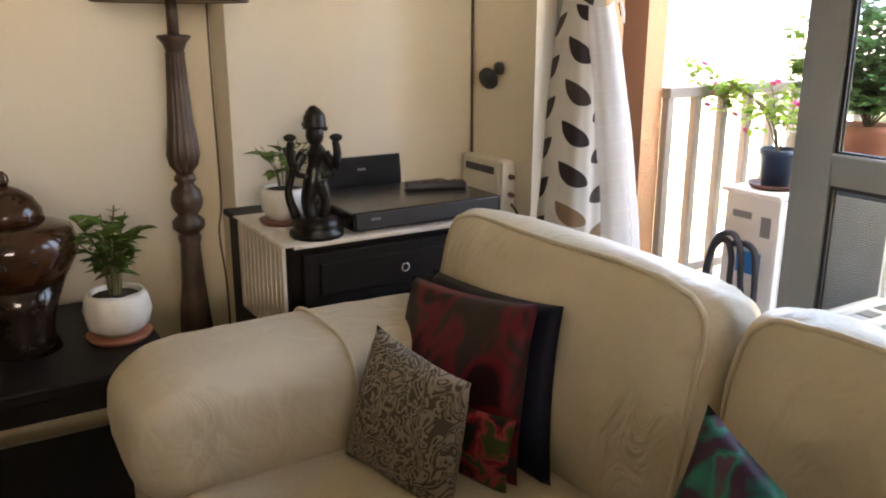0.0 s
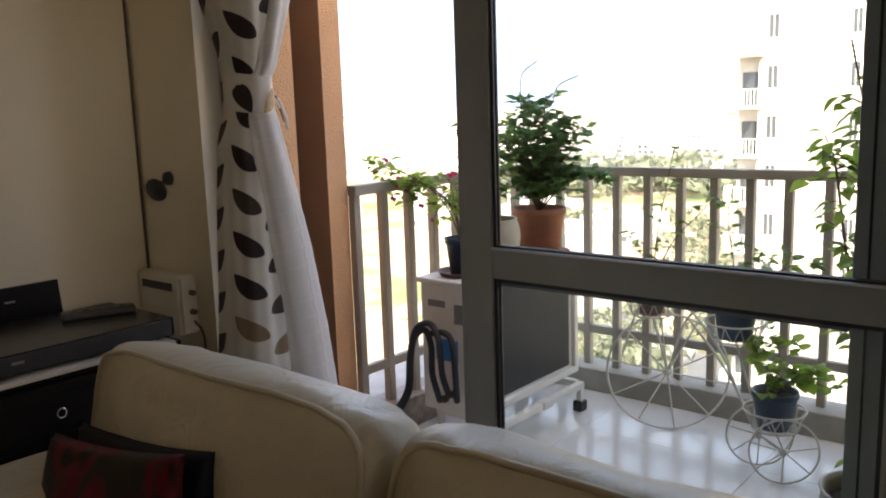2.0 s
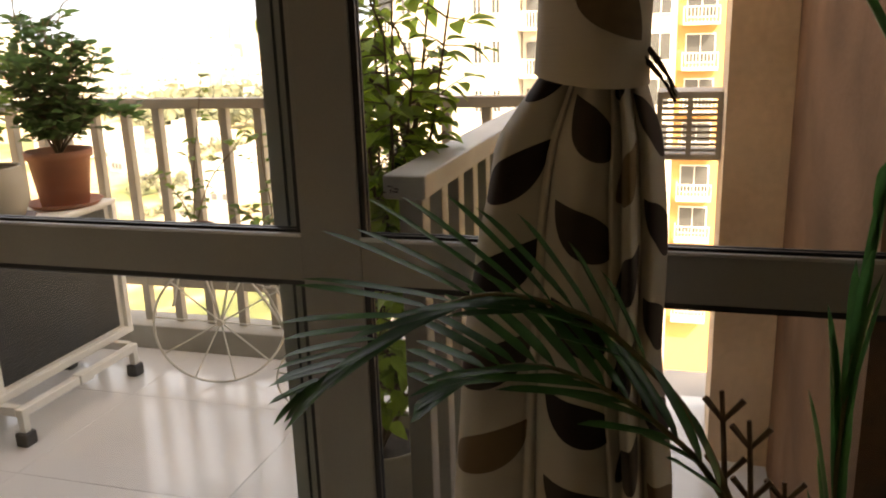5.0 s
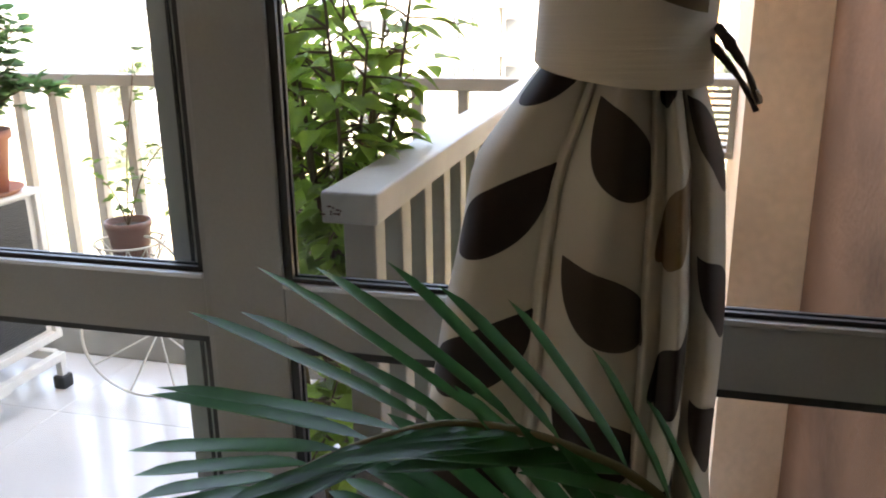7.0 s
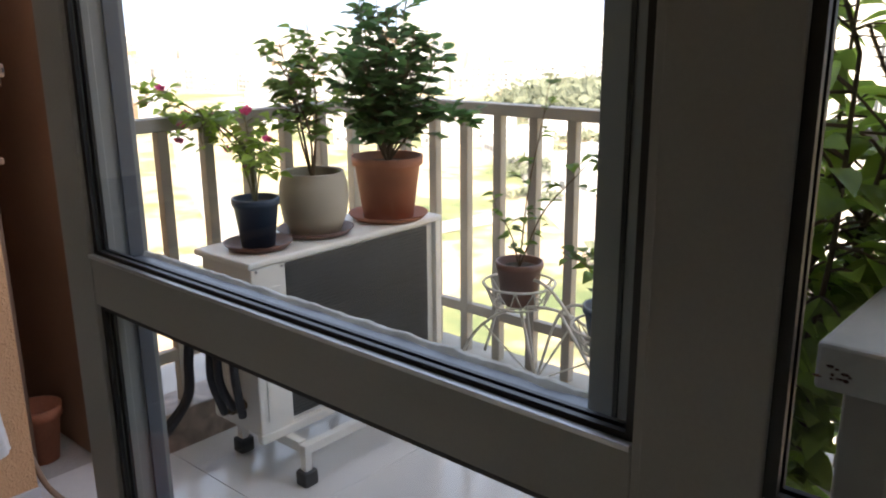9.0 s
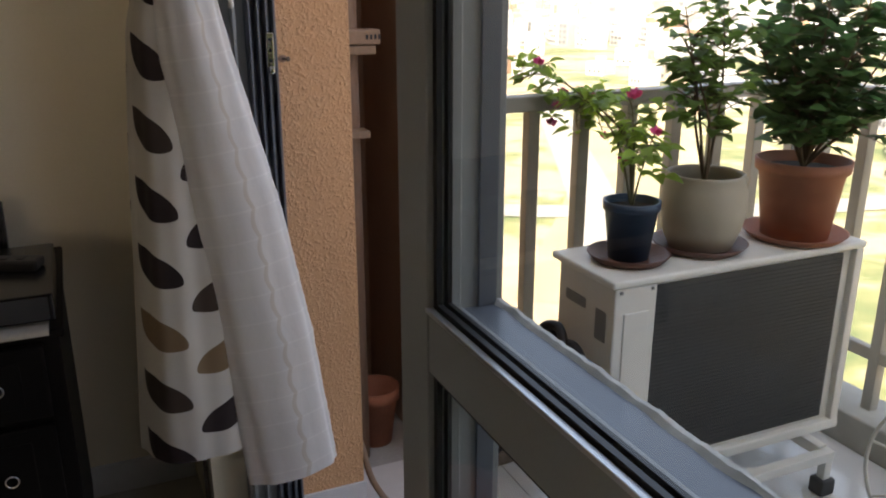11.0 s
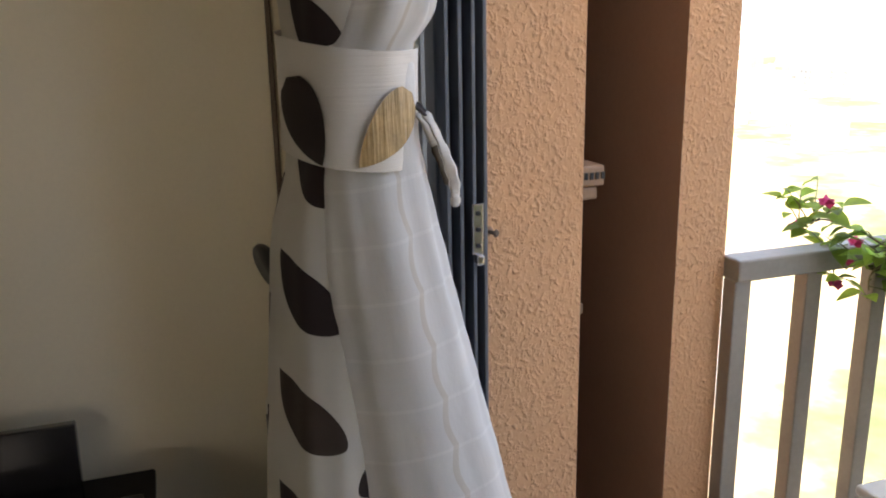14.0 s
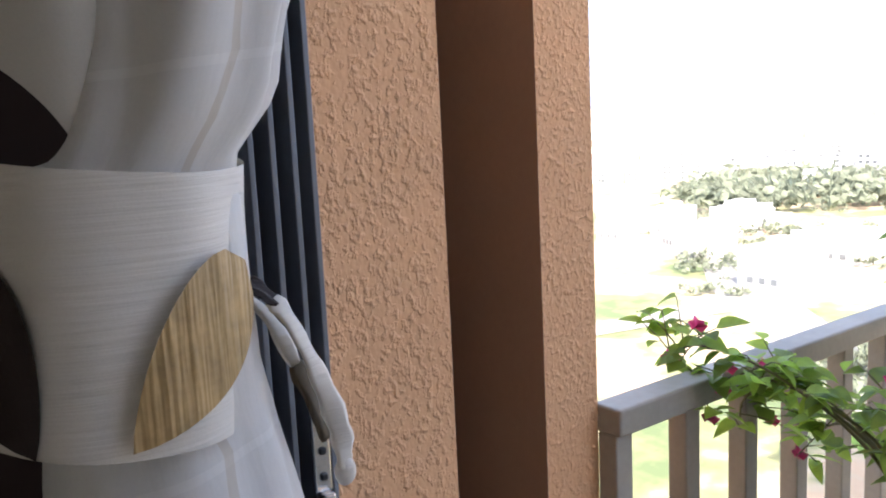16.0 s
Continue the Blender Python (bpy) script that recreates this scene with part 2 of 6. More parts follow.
def glass_mat():
    """Clear glass: see-through with a reflection that grows at grazing angles."""
    m = bpy.data.materials.new("window_glass")
    m.use_nodes = True
    nt, nn = m.node_tree, m.node_tree.nodes
    nn.remove(nn["Principled BSDF"])
    tr, gl, mx, lw, pw = (nn.new(k) for k in ("ShaderNodeBsdfTransparent", "ShaderNodeBsdfGlossy", "ShaderNodeMixShader", "ShaderNodeLayerWeight", "ShaderNodeMath"))
    tr.inputs["Color"].default_value = (0.93, 0.96, 0.95, 1)
    gl.inputs["Roughness"].default_value = 0.02
    lw.inputs["Blend"].default_value = 0.5
    pw.operation = 'POWER'
    pw.inputs[1].default_value = 4.0
    sc = nn.new("ShaderNodeMath")
    sc.operation = 'MULTIPLY_ADD'
    sc.inputs[1].default_value, sc.inputs[2].default_value = 0.5, 0.02
    nt.links.new(lw.outputs["Facing"], pw.inputs[0])
    nt.links.new(pw.outputs[0], sc.inputs[0])
    nt.links.new(sc.outputs[0], mx.inputs[0])
    nt.links.new(tr.outputs[0], mx.inputs[1])
    nt.links.new(gl.outputs[0], mx.inputs[2])
    nt.links.new(mx.outputs[0], nn["Material Output"].inputs["Surface"])
    return m


M_GLASS = glass_mat()


# ---------------- mesh helpers ----------------
def box(bm, x0, x1, y0, y1, z0, z1, bevel=0.0, seg=2):
    t = bmesh.new()
    bmesh.ops.create_cube(t, size=1.0)
    for v in t.verts:
        v.co = Vector(((x0 + x1) / 2 + v.co.x * (x1 - x0), (y0 + y1) / 2 + v.co.y * (y1 - y0), (z0 + z1) / 2 + v.co.z * (z1 - z0)))
    if bevel:
        bmesh.ops.bevel(t, geom=t.edges[:], offset=bevel, segments=seg, affect='EDGES', profile=0.5)
    merge(bm, t)
    return bm


def merge(bm, t, m=None):
    me = bpy.data.meshes.new("tmp")
    if m is not None:
        t.transform(m)
    t.to_mesh(me)
    t.free()
    bm.from_mesh(me)
    bpy.data.meshes.remove(me)


def bx(*a, **k):
    return box(bmesh.new(), *a, **k)


def lathe(bm, profile, cx=0.0, cy=0.0, seg=32, flute=0, depth=0.0, caps=True):
    """A turned body: profile of (radius, z) from the bottom up; flute: number of vertical grooves of that depth."""
    rings = []
    for r, z in profile:
        ring = []
        for i in range(seg):
            a = 2 * math.pi * i / seg
            rr = r * (1 - depth * (0.5 + 0.5 * math.cos(flute * a))) if flute else r
            ring.append(bm.verts.new((cx + rr * math.cos(a), cy + rr * math.sin(a), z)))
        rings.append(ring)
    for a, b in zip(rings, rings[1:]):
        for i in range(seg):
            bm.faces.new((a[i], a[(i + 1) % seg], b[(i + 1) % seg], b[i]))
    if caps:
        bm.faces.new(rings[0][::-1])
        bm.faces.new(rings[-1])
    return bm


def tube(bm, pts, r, seg=8, r_end=None, closed=False):
    """A round bar along points; the radius may taper."""
    pts = [Vector(p) for p in pts]
    n = len(pts)
    rings = []
    up = None
    for i, p in enumerate(pts):
        a = pts[(i - 1) % n] if (closed or i) else p
        b = pts[(i + 1) % n] if (closed or i < n - 1) else p
        d = (b - a).normalized()
        if up is None:
            up = d.orthogonal().normalized()
        up = (up - d * up.dot(d)).normalized()
        side = d.cross(up)
        rr = r if r_end is None else r + (r_end - r) * i / max(1, n - 1)
        rings.append([bm.verts.new(p + (up * math.cos(2 * math.pi * k / seg) + side * math.sin(2 * math.pi * k / seg)) * rr) for k in range(seg)])
    pairs = list(zip(rings, rings[1:])) + ([(rings[-1], rings[0])] if closed else [])
    for a, b in pairs:
        for k in range(seg):
            bm.faces.new((a[k], a[(k + 1) % seg], b[(k + 1) % seg], b[k]))
    if not closed:
        bm.faces.new(rings[0][::-1])
        bm.faces.new(rings[-1])
    return bm


def smooth_path(pts, n=8):
    """Points along a Catmull-Rom curve through pts."""
    p = [Vector(q) for q in pts]
    p = [p[0] * 2 - p[1]] + p + [p[-1] * 2 - p[-2]]
    out = []
    for i in range(1, len(p) - 2):
        for k in range(n):
            t = k / n
            a, b, c, d = p[i - 1], p[i], p[i + 1], p[i + 2]
            out.append(0.5 * ((2 * b) + (c - a) * t + (2 * a - 5 * b + 4 * c - d) * t * t + (3 * b - a - 3 * c + d) * t ** 3))
    out.append(p[-2])
    return out


def part(name, bm, material, parent, label="", smooth=False, kind=""):
    """Links a bmesh as one mesh object under a thing or under a part."""
    me = bpy.data.meshes.new(name)
    bmesh.ops.recalc_face_normals(bm, faces=bm.faces)
    bm.to_mesh(me)
    bm.free()
    me.materials.append(material)
    if smooth:
        for f in me.polygons:
            f.use_smooth = True
    ob = new(name, me)
    if parent is not None:
        ob.parent = parent
        if parent.data is None:
            ob.matrix_parent_inverse = parent.matrix_basis.inverted()
    return tagged(ob, label, kind=kind)


def thing(name, label, category, group="", at=(0, 0, 0)):
    """An Empty at the thing's base; its parts are modelled in the world's metres."""
    ob = new(name)
    ob.empty_display_size = 0.05
    ob.matrix_basis = pose(*at)
    return tagged(ob, label, category, group)


def structure(name, bm, material, label="", category=""):
    return tagged(part(name, bm, material, None), label, category, kind="structure")


def puff(bm, c, size, e1=0.35, e2=0.35, nu=40, nv=24, wrinkle=0.0, seed=0.0):
    """A stuffed cushion body: a superellipsoid with soft dents."""
    sg = lambda v, e: math.copysign(abs(v) ** e, v)
    rows = []
    for j in range(nv + 1):
        ph = -math.pi / 2 + math.pi * j / nv
        row = []
        for i in range(nu):
            th = 2 * math.pi * i / nu
            v = Vector((sg(math.cos(ph), e1) * sg(math.cos(th), e2), sg(math.cos(ph), e1) * sg(math.sin(th), e2), sg(math.sin(ph), e1)))
            q = Vector((c[0] + v.x * size[0] / 2, c[1] + v.y * size[1] / 2, c[2] + v.z * size[2] / 2))
            if wrinkle:
                w = noise.noise(q * 7 + Vector((seed, 0, 0))) + 0.5 * noise.noise(q * 17 + Vector((0, seed, 0)))
                q += (q - Vector(c)).normalized() * wrinkle * w
            row.append(bm.verts.new(q))
        rows.append(row)
    for a, b in zip(rows, rows[1:]):
        for i in range(nu):
            bm.faces.new((a[i], a[(i + 1) % nu], b[(i + 1) % nu], b[i]))
    bmesh.ops.remove_doubles(bm, verts=bm.verts[:], dist=1e-5)
    return bm


def leaf(bm, base, way, up, length, width, bend=0.2, pieces=5, strap=False):
    """One leaf blade, folded along its midrib; a strap has nearly parallel sides."""
    way, up = Vector(way).normalized(), Vector(up)
    side = way.cross(up)
    if side.length < 1e-3:
        side = way.orthogonal()
    side.normalize()
    up = side.cross(way)
    base = Vector(base)
    mid, le, ri = [], [], []
    for k in range(pieces + 1):
        t = k / pieces
        c = base + way * length * t - up * bend * length * t * t
        w = width / 2 * (min(1.0, 0.45 + 2.2 * t, 0.25 + 4.0 * (1 - t)) if strap else math.sin(math.pi * (0.08 + 0.92 * t) ** 0.8)) if 0 < k < pieces else 0.0
        mid.append(bm.verts.new(c))
        if w:
            le.append(bm.verts.new(c + side * w + up * w * 0.35))
            ri.append(bm.verts.new(c - side * w + up * w * 0.35))
        else:
            le.append(mid[-1])
            ri.append(mid[-1])
    for k in range(pieces):
        for s in (le, ri):
            f = [mid[k], mid[k + 1], s[k + 1], s[k]]
            f = [v for n, v in enumerate(f) if v not in f[:n]]
            if len(f) > 2:
                bm.faces.new(f)


RNG = random.Random(7)
rnd = RNG.uniform


def arc(c, r, a0, a1, n, plane="xz", closed=False):
    out = []
    for k in range(n if closed else n + 1):
        a = a0 + (a1 - a0) * k / n
        u, v = r * math.cos(a), r * math.sin(a)
        out.append({"xz": (c[0] + u, c[1], c[2] + v), "yz": (c[0], c[1] + u, c[2] + v), "xy": (c[0] + u, c[1] + v, c[2])}[plane])
    return out


def math_chain(nt):
    """A short way to chain Math nodes."""
    def node(op, a, b=None, c=None):
        n = nt.nodes.new("ShaderNodeMath")
        n.operation = op
        for i, v in enumerate((a, b, c)):
            if v is None:
                continue
            if isinstance(v, (int, float)):
                n.inputs[i].default_value = v
            else:
                nt.links.new(v, n.inputs[i])
        return n.outputs[0]
    return node


def see_through(m, amount, tint):
    """Lets some light pass through a thin cloth."""
    nt, nn, p = nodes_of(m)
    tr, mixs = nn.new("ShaderNodeBsdfTranslucent"), nn.new("ShaderNodeMixShader")
    mixs.inputs[0].default_value = amount
    tint_mix = nn.new("ShaderNodeMix")
    tint_mix.data_type, tint_mix.blend_type = 'RGBA', 'MULTIPLY'
    tint_mix.inputs["Factor"].default_value = 1.0
    tint_mix.inputs["B"].default_value = (*tint, 1)
    nt.links.new(p.inputs["Base Color"].links[0].from_socket, tint_mix.inputs["A"])
    nt.links.new(tint_mix.outputs["Result"], tr.inputs["Color"])
    nt.links.new(p.outputs[0], mixs.inputs[1])
    nt.links.new(tr.outputs[0], mixs.inputs[2])
    nt.links.new(mixs.outputs[0], nn["Material Output"].inputs["Surface"])


def cloth_pattern():
    """Off-white cloth printed with columns of brown leaves, mirrored from column to column; UV is in metres."""
    m = mat("leaf_print_cloth", (0.58, 0.55, 0.49), 0.85, var=0.05, scale=9, grain=900, bump=0.15, dist=0.0006, sheen=0.1)
    nt, nn, p = nodes_of(m)
    L = nt.links.new
    f = math_chain(nt)
    uv = nn.new("ShaderNodeUVMap")
    sep = nn.new("ShaderNodeSeparateXYZ")
    L(uv.outputs[0], sep.inputs[0])
    W, Hh = 0.108, 0.125
    col_f = f('DIVIDE', sep.outputs[0], W)
    col = f('FLOOR', col_f)
    odd = f('MULTIPLY', f('FRACT', f('MULTIPLY', col, 0.5)), 2.0)
    flip = f('MULTIPLY_ADD', odd, -2.0, 1.0)
    row_f = f('ADD', f('DIVIDE', sep.outputs[1], Hh), f('MULTIPLY', odd, 0.43))
    row = f('FLOOR', row_f)
    x = f('MULTIPLY', f('MULTIPLY', f('SUBTRACT', f('FRACT', col_f), 0.5), W), flip)
    y = f('MULTIPLY', f('SUBTRACT', f('FRACT', row_f), 0.5), Hh)
    ca, sa = math.cos(radians(-41)), math.sin(radians(-41))
    u = f('ADD', f('MULTIPLY', x, ca), f('MULTIPLY', y, sa))
    v = f('SUBTRACT', f('MULTIPLY', y, ca), f('MULTIPLY', x, sa))
    t = f('MULTIPLY_ADD', f('DIVIDE', u, 0.057), 0.5, 0.5)
    # half-width of the leaf: drawn out to a point at one end, round at the other
    a = f('POWER', f('MAXIMUM', t, 0.0), 0.92)
    b = f('POWER', f('MAXIMUM', f('SUBTRACT', 1.0, t), 0.0), 0.66)
    half = f('MULTIPLY', f('MULTIPLY', a, b), 0.0262 / 0.342)
    inside = f('GREATER_THAN', half, f('ABSOLUTE', f('ADD', v, f('MULTIPLY', f('SUBTRACT', t, 0.5), f('MULTIPLY', f('SUBTRACT', t, 0.5), -0.03)))))
    wn_ = nn.new("ShaderNodeTexWhiteNoise")
    wn_.noise_dimensions = '2D'
    cmb = nn.new("ShaderNodeCombineXYZ")
    L(col, cmb.inputs[0])
    L(row, cmb.inputs[1])
    L(cmb.outputs[0], wn_.inputs["Vector"])
    cr = nn.new("ShaderNodeValToRGB")
    cr.color_ramp.interpolation = 'CONSTANT'
    e = cr.color_ramp.elements
    e[0].color, e[1].color, e[1].position = (0.020, 0.010, 0.010, 1), (0.045, 0.029, 0.021, 1), 0.52
    e2 = e.new(0.86)
    e2.color = (0.20, 0.13, 0.07, 1)
    L(wn_.outputs["Value"], cr.inputs[0])
    mx = nn.new("ShaderNodeMix")
    mx.data_type = 'RGBA'
    L(inside, mx.inputs["Factor"])
    L(p.inputs["Base Color"].links[0].from_socket, mx.inputs["A"])
    L(cr.outputs[0], mx.inputs["B"])
    L(mx.outputs["Result"], p.inputs["Base Color"])
    see_through(m, 0.12, (1.0, 0.92, 0.8))
    return m


def lining_cloth():
    """White cotton lining with fine woven cross lines and one scalloped tan seam; UV is in metres."""
    m = mat("white_cotton_lining", (0.74, 0.72, 0.69), 0.85, var=0.04, scale=9, grain=700, bump=0.2, dist=0.0008, sheen=0.2)
    nt, nn, p = nodes_of(m)
    L = nt.links.new
    f = math_chain(nt)
    uv, sep = nn.new("ShaderNodeUVMap"), nn.new("ShaderNodeSeparateXYZ")
    L(uv.outputs[0], sep.inputs[0])
    # cross lines about every 55 mm, slightly uneven
    wob = nn.new("ShaderNodeTexNoise")
    wob.inputs["Scale"].default_value = 3.0
    L(uv.outputs[0], wob.inputs["Vector"])
    vv = f('ADD', sep.outputs[1], f('MULTIPLY', wob.outputs["Fac"], 0.03))
    line = f('GREATER_THAN', f('ABSOLUTE', f('SUBTRACT', f('FRACT', f('DIVIDE', vv, 0.055)), 0.5)), 0.465)
    # seam
    wave = f('MULTIPLY', f('ABSOLUTE', f('SINE', f('MULTIPLY', vv, 57.0))), 0.006)
    seam = f('LESS_THAN', f('ABSOLUTE', f('SUBTRACT', f('ADD', sep.outputs[0], wave), 0.226)), 0.0034)
    mx1, mx2 = nn.new("ShaderNodeMix"), nn.new("ShaderNodeMix")
    for k in (mx1, mx2):
        k.data_type = 'RGBA'
    L(f('MULTIPLY', line, 0.28), mx1.inputs["Factor"])
    L(p.inputs["Base Color"].links[0].from_socket, mx1.inputs["A"])
    mx1.inputs["B"].default_value = (0.90, 0.88, 0.85, 1)
    L(f('MULTIPLY', seam, 0.4), mx2.inputs["Factor"])
    L(mx1.outputs["Result"], mx2.inputs["A"])
    mx2.inputs["B"].default_value = (0.50, 0.40, 0.27, 1)
    L(mx2.outputs["Result"], p.inputs["Base Color"])
    no, bu = nn.new("ShaderNodeTexNoise"), nn.new("ShaderNodeBump")
    mp = nn.new("ShaderNodeMapping")
    mp.inputs["Scale"].default_value = (26, 9, 1)
    no.inputs["Scale"].default_value, no.inputs["Detail"].default_value = 1.0, 4
    bu.inputs["Strength"].default_value, bu.inputs["Distance"].default_value = 0.3, 0.010
    L(uv.outputs[0], mp.inputs["Vector"])
    L(mp.outputs[0], no.inputs["Vector"])
    L(f('ADD', no.outputs["Fac"], f('MULTIPLY', line, 0.25)), bu.inputs["Height"])
    L(bu.outputs[0], p.inputs["Normal"])
    see_through(m, 0.30, (1.0, 0.97, 0.92))
    return m


M_SHEER = lining_cloth()
M_PRINT = cloth_pattern()


def lerp_table(table, z):
    """Row values of a table [(z, ...)] with falling z, interpolated."""
    if z >= table[0][0]:
        return table[0][1:]
    for a, b in zip(table, table[1:]):
        if z >= b[0]:
            t = (a[0] - z) / (a[0] - b[0])
            return [p + (q - p) * t for p, q in zip(a[1:], b[1:])]
    return table[-1][1:]


def drape(table, pleats, amp, n=120, nz=70, seed=0.0, z0=None, z1=None, tilt=0.0, sag=0.0, rest=0.5, uv0=(0.0, 0.0), phase=0.0, crinkle=0.0):
    """A gathered cloth: closed pleated loops whose centre and radii follow the table (z, cx, cy, rx, ry, pleat depth); rest is the cloth's width."""
    bm = bmesh.new()
    uvl = bm.loops.layers.uv.new("UVMap")
    top, bot = (table[0][0] if z1 is None else z1), (table[-1][0] if z0 is None else z0)
    rows = []
    for j in range(nz + 1):
        z = top + (bot - top) * j / nz
        cx, cy, rx, ry, dp = lerp_table(table, z)
        row = []
        for i in range(n + 1):
            a = phase + 2 * math.pi * i / n
            w = math.sin(pleats * a + 0.8 * math.sin(2.3 * a + seed)) + 0.45 * math.sin(2.7 * pleats * a + seed * 1.7 + z * 2)
            k = 1 + dp * amp * w + 0.04 * noise.noise(Vector((math.cos(a) * 2, math.sin(a) * 2, z * 3 + seed)))
            if crinkle:
                k += crinkle * (noise.noise(Vector((math.cos(a) * 1.3, math.sin(a) * 1.3, z * 42 + seed))) + 0.6 * noise.noise(Vector((math.cos(a) * 3, math.sin(a) * 3, z * 95))))
            q = Vector((cx + rx * k * math.cos(a), cy + ry * k * math.sin(a), z + tilt * math.cos(a) + sag * math.sin(a)))
            row.append(q)
        rows.append([bm.verts.new(q) for q in row[:-1]])
    for j in range(nz):
        for i in range(n):
            f = bm.faces.new((rows[j][i], rows[j][(i + 1) % n], rows[j + 1][(i + 1) % n], rows[j + 1][i]))
            cs = ((j, i), (j, i + 1), (j + 1, i + 1), (j + 1, i))
            for lp, (jj, ii) in zip(f.loops, cs):
                z = top + (bot - top) * jj / nz
                lp[uvl].uv = (uv0[0] + rest * ii / n, uv0[1] + z)
    return bm


def hang(table, xf, bounds, depths, column, v0, v_scale=1.0, nz=110, seed=0.0):
    """A tied-back curtain facing -x: rows (z, left y, right y, fold depth); folds lie between the bounds (0 to 1), each with its own depth.
    One printed column, 0.108 wide, fills the fold that begins at the bound named by column."""
    bm = bmesh.new()
    uvl = bm.loops.layers.uv.new("UVMap")
    n, nb = 200, 24

    def at(i, z):
        ya, yb, dp = lerp_table(table, z)
        q = i / n
        k = max(j for j in range(len(depths)) if bounds[j] <= q or j == 0)
        t = min(1.0, (q - bounds[k]) / (bounds[k + 1] - bounds[k]))
        ridge = math.sin(math.pi * t) ** 0.75
        lean = 0.16 * (bounds[k + 1] - bounds[k]) * math.sin(math.pi * t) * math.sin(k * 2.1 + seed) * dp
        sway = 0.010 * noise.noise(Vector((q * 3, z * 2.2, seed))) + 0.004 * noise.noise(Vector((q * 9, z * 6, seed + 4)))
        e = abs(2 * q - 1) ** 5
        return Vector((xf - depths[k] * dp * ridge + 0.055 * e + sway, ya + (yb - ya) * (q + lean) + 0.006 * noise.noise(Vector((z * 5, q * 2, seed))), z))

    zr = 1.1
    us, prev = [0.0], at(0, zr)
    for i in range(1, n + 1):
        cur = at(i, zr)
        us.append(us[-1] + (cur - prev).length)
        prev = cur
    top, bot = table[0][0], table[-1][0]
    rows = []
    for j in range(nz + 1):
        z = top + (bot - top) * j / nz
        row = [at(i, z) for i in range(n + 1)]
        a, b = row[-1], row[0]
        row += [a.lerp(b, k / nb) + Vector((0.03 * math.sin(math.pi * k / nb), 0, 0)) for k in range(1, nb)]
        rows.append([bm.verts.new(q) for q in row])
    m = n + nb
    ia, ib = int(bounds[column] * n), int(bounds[column + 1] * n)
    ks = 0.090 / (us[ib] - us[ia])
    us = [0.432 + (u - us[ia]) * ks for u in us]
    us += [us[-1] + 0.25 * k / nb for k in range(1, nb + 1)]
    for j in range(nz):
        for i in range(m):
            f = bm.faces.new((rows[j][i], rows[j][(i + 1) % m], rows[j + 1][(i + 1) % m], rows[j + 1][i]))
            for lp, (jj, ii) in zip(f.loops, ((j, i), (j, i + 1), (j + 1, i + 1), (j + 1, i))):
                lp[uvl].uv = (us[ii], v0 + v_scale * (top + (bot - top) * jj / nz))
    return bm


# ---------------- setting: room ----------------
CEIL = 2.75
WALL_Y = 2.62      # lamp wall
DOOR_X = 1.66      # room side of the door frames
structure("floor", bx(-3.2, DOOR_X + 0.16, -3.0, 2.8, -0.12, 0.0), M_FLOOR, "cream glazed floor tiles of the living room", "floor")
bm = bx(-3.35, 0.64, WALL_Y + 0.16, WALL_Y + 0.3, 0, CEIL)
box(bm, 0.64, DOOR_X - 0.08, WALL_Y, WALL_Y + 0.3, 0, CEIL)
structure("wall_north", bm, M_WALL, "cream painted wall with a shallow step behind the lamp", "wall")
structure("wall_west", bx(-3.35, -3.2, -3.0, WALL_Y + 0.16, 0, CEIL), M_UNSEEN_WALL, "unseen living room wall, darkened to cut bounced light", "wall")
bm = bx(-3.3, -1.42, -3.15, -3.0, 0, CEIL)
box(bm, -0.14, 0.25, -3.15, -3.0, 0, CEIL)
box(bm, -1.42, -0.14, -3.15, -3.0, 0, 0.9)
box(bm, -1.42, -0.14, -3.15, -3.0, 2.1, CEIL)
structure("wall_south", bm, M_UNSEEN_WALL, "unseen wall with a window opening, darkened to cut bounced light", "wall")
# added out of view to block window light and floor bounce from the sofa
structure("light_block_wall", bx(-3.199, 0.249, -1.30, -1.16, 0, 1.34), M_UNSEEN_WALL, "unseen half-height wall added to keep light off the sofa", "wall")
structure("wall_return", bx(0.25, DOOR_X, -3.0, -1.27, 0, CEIL), M_UNSEEN_WALL, "unseen wall closing the room beside the doors, darkened to cut bounced light", "wall")
structure("ceiling", bx(-3.35, DOOR_X + 0.159, -3.15, WALL_Y + 0.3, CEIL + 0.001, CEIL + 0.12), M_WHITEWALL, "plain white ceiling", "ceiling")
bm = bx(DOOR_X, DOOR_X + 0.16, -3.0, -1.25, 0, CEIL)
box(bm, DOOR_X, DOOR_X + 0.16, -1.25, 2.24, 2.25, CEIL)
box(bm, DOOR_X - 0.08, DOOR_X + 0.16, 2.24, WALL_Y + 0.3, 0, CEIL)
structure("wall_east", bm, M_WALL, "cream painted wall round the balcony doors", "wall")
structure("baseboard", bx(0.65, 1.575, WALL_Y - 0.012, WALL_Y - 0.001, 0.0, 0.09), M_BALC, "pale tile skirting along the wall", "baseboard")

# outer pillars and the slot between them
structure("wall_pillar_inner", bx(1.793, 1.97, 2.2375, 3.0, 0.0, 2.9), M_PLASTER, "orange thickly textured plaster pillar beside the door", "pillar")
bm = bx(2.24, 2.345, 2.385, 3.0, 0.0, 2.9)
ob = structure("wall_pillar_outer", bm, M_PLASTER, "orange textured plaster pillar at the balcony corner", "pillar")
ob.data.materials.append(M_SMOOTH_SHADED)
# the side towards the room is smooth and darkened for its shade
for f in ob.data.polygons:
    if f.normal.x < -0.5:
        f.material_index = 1
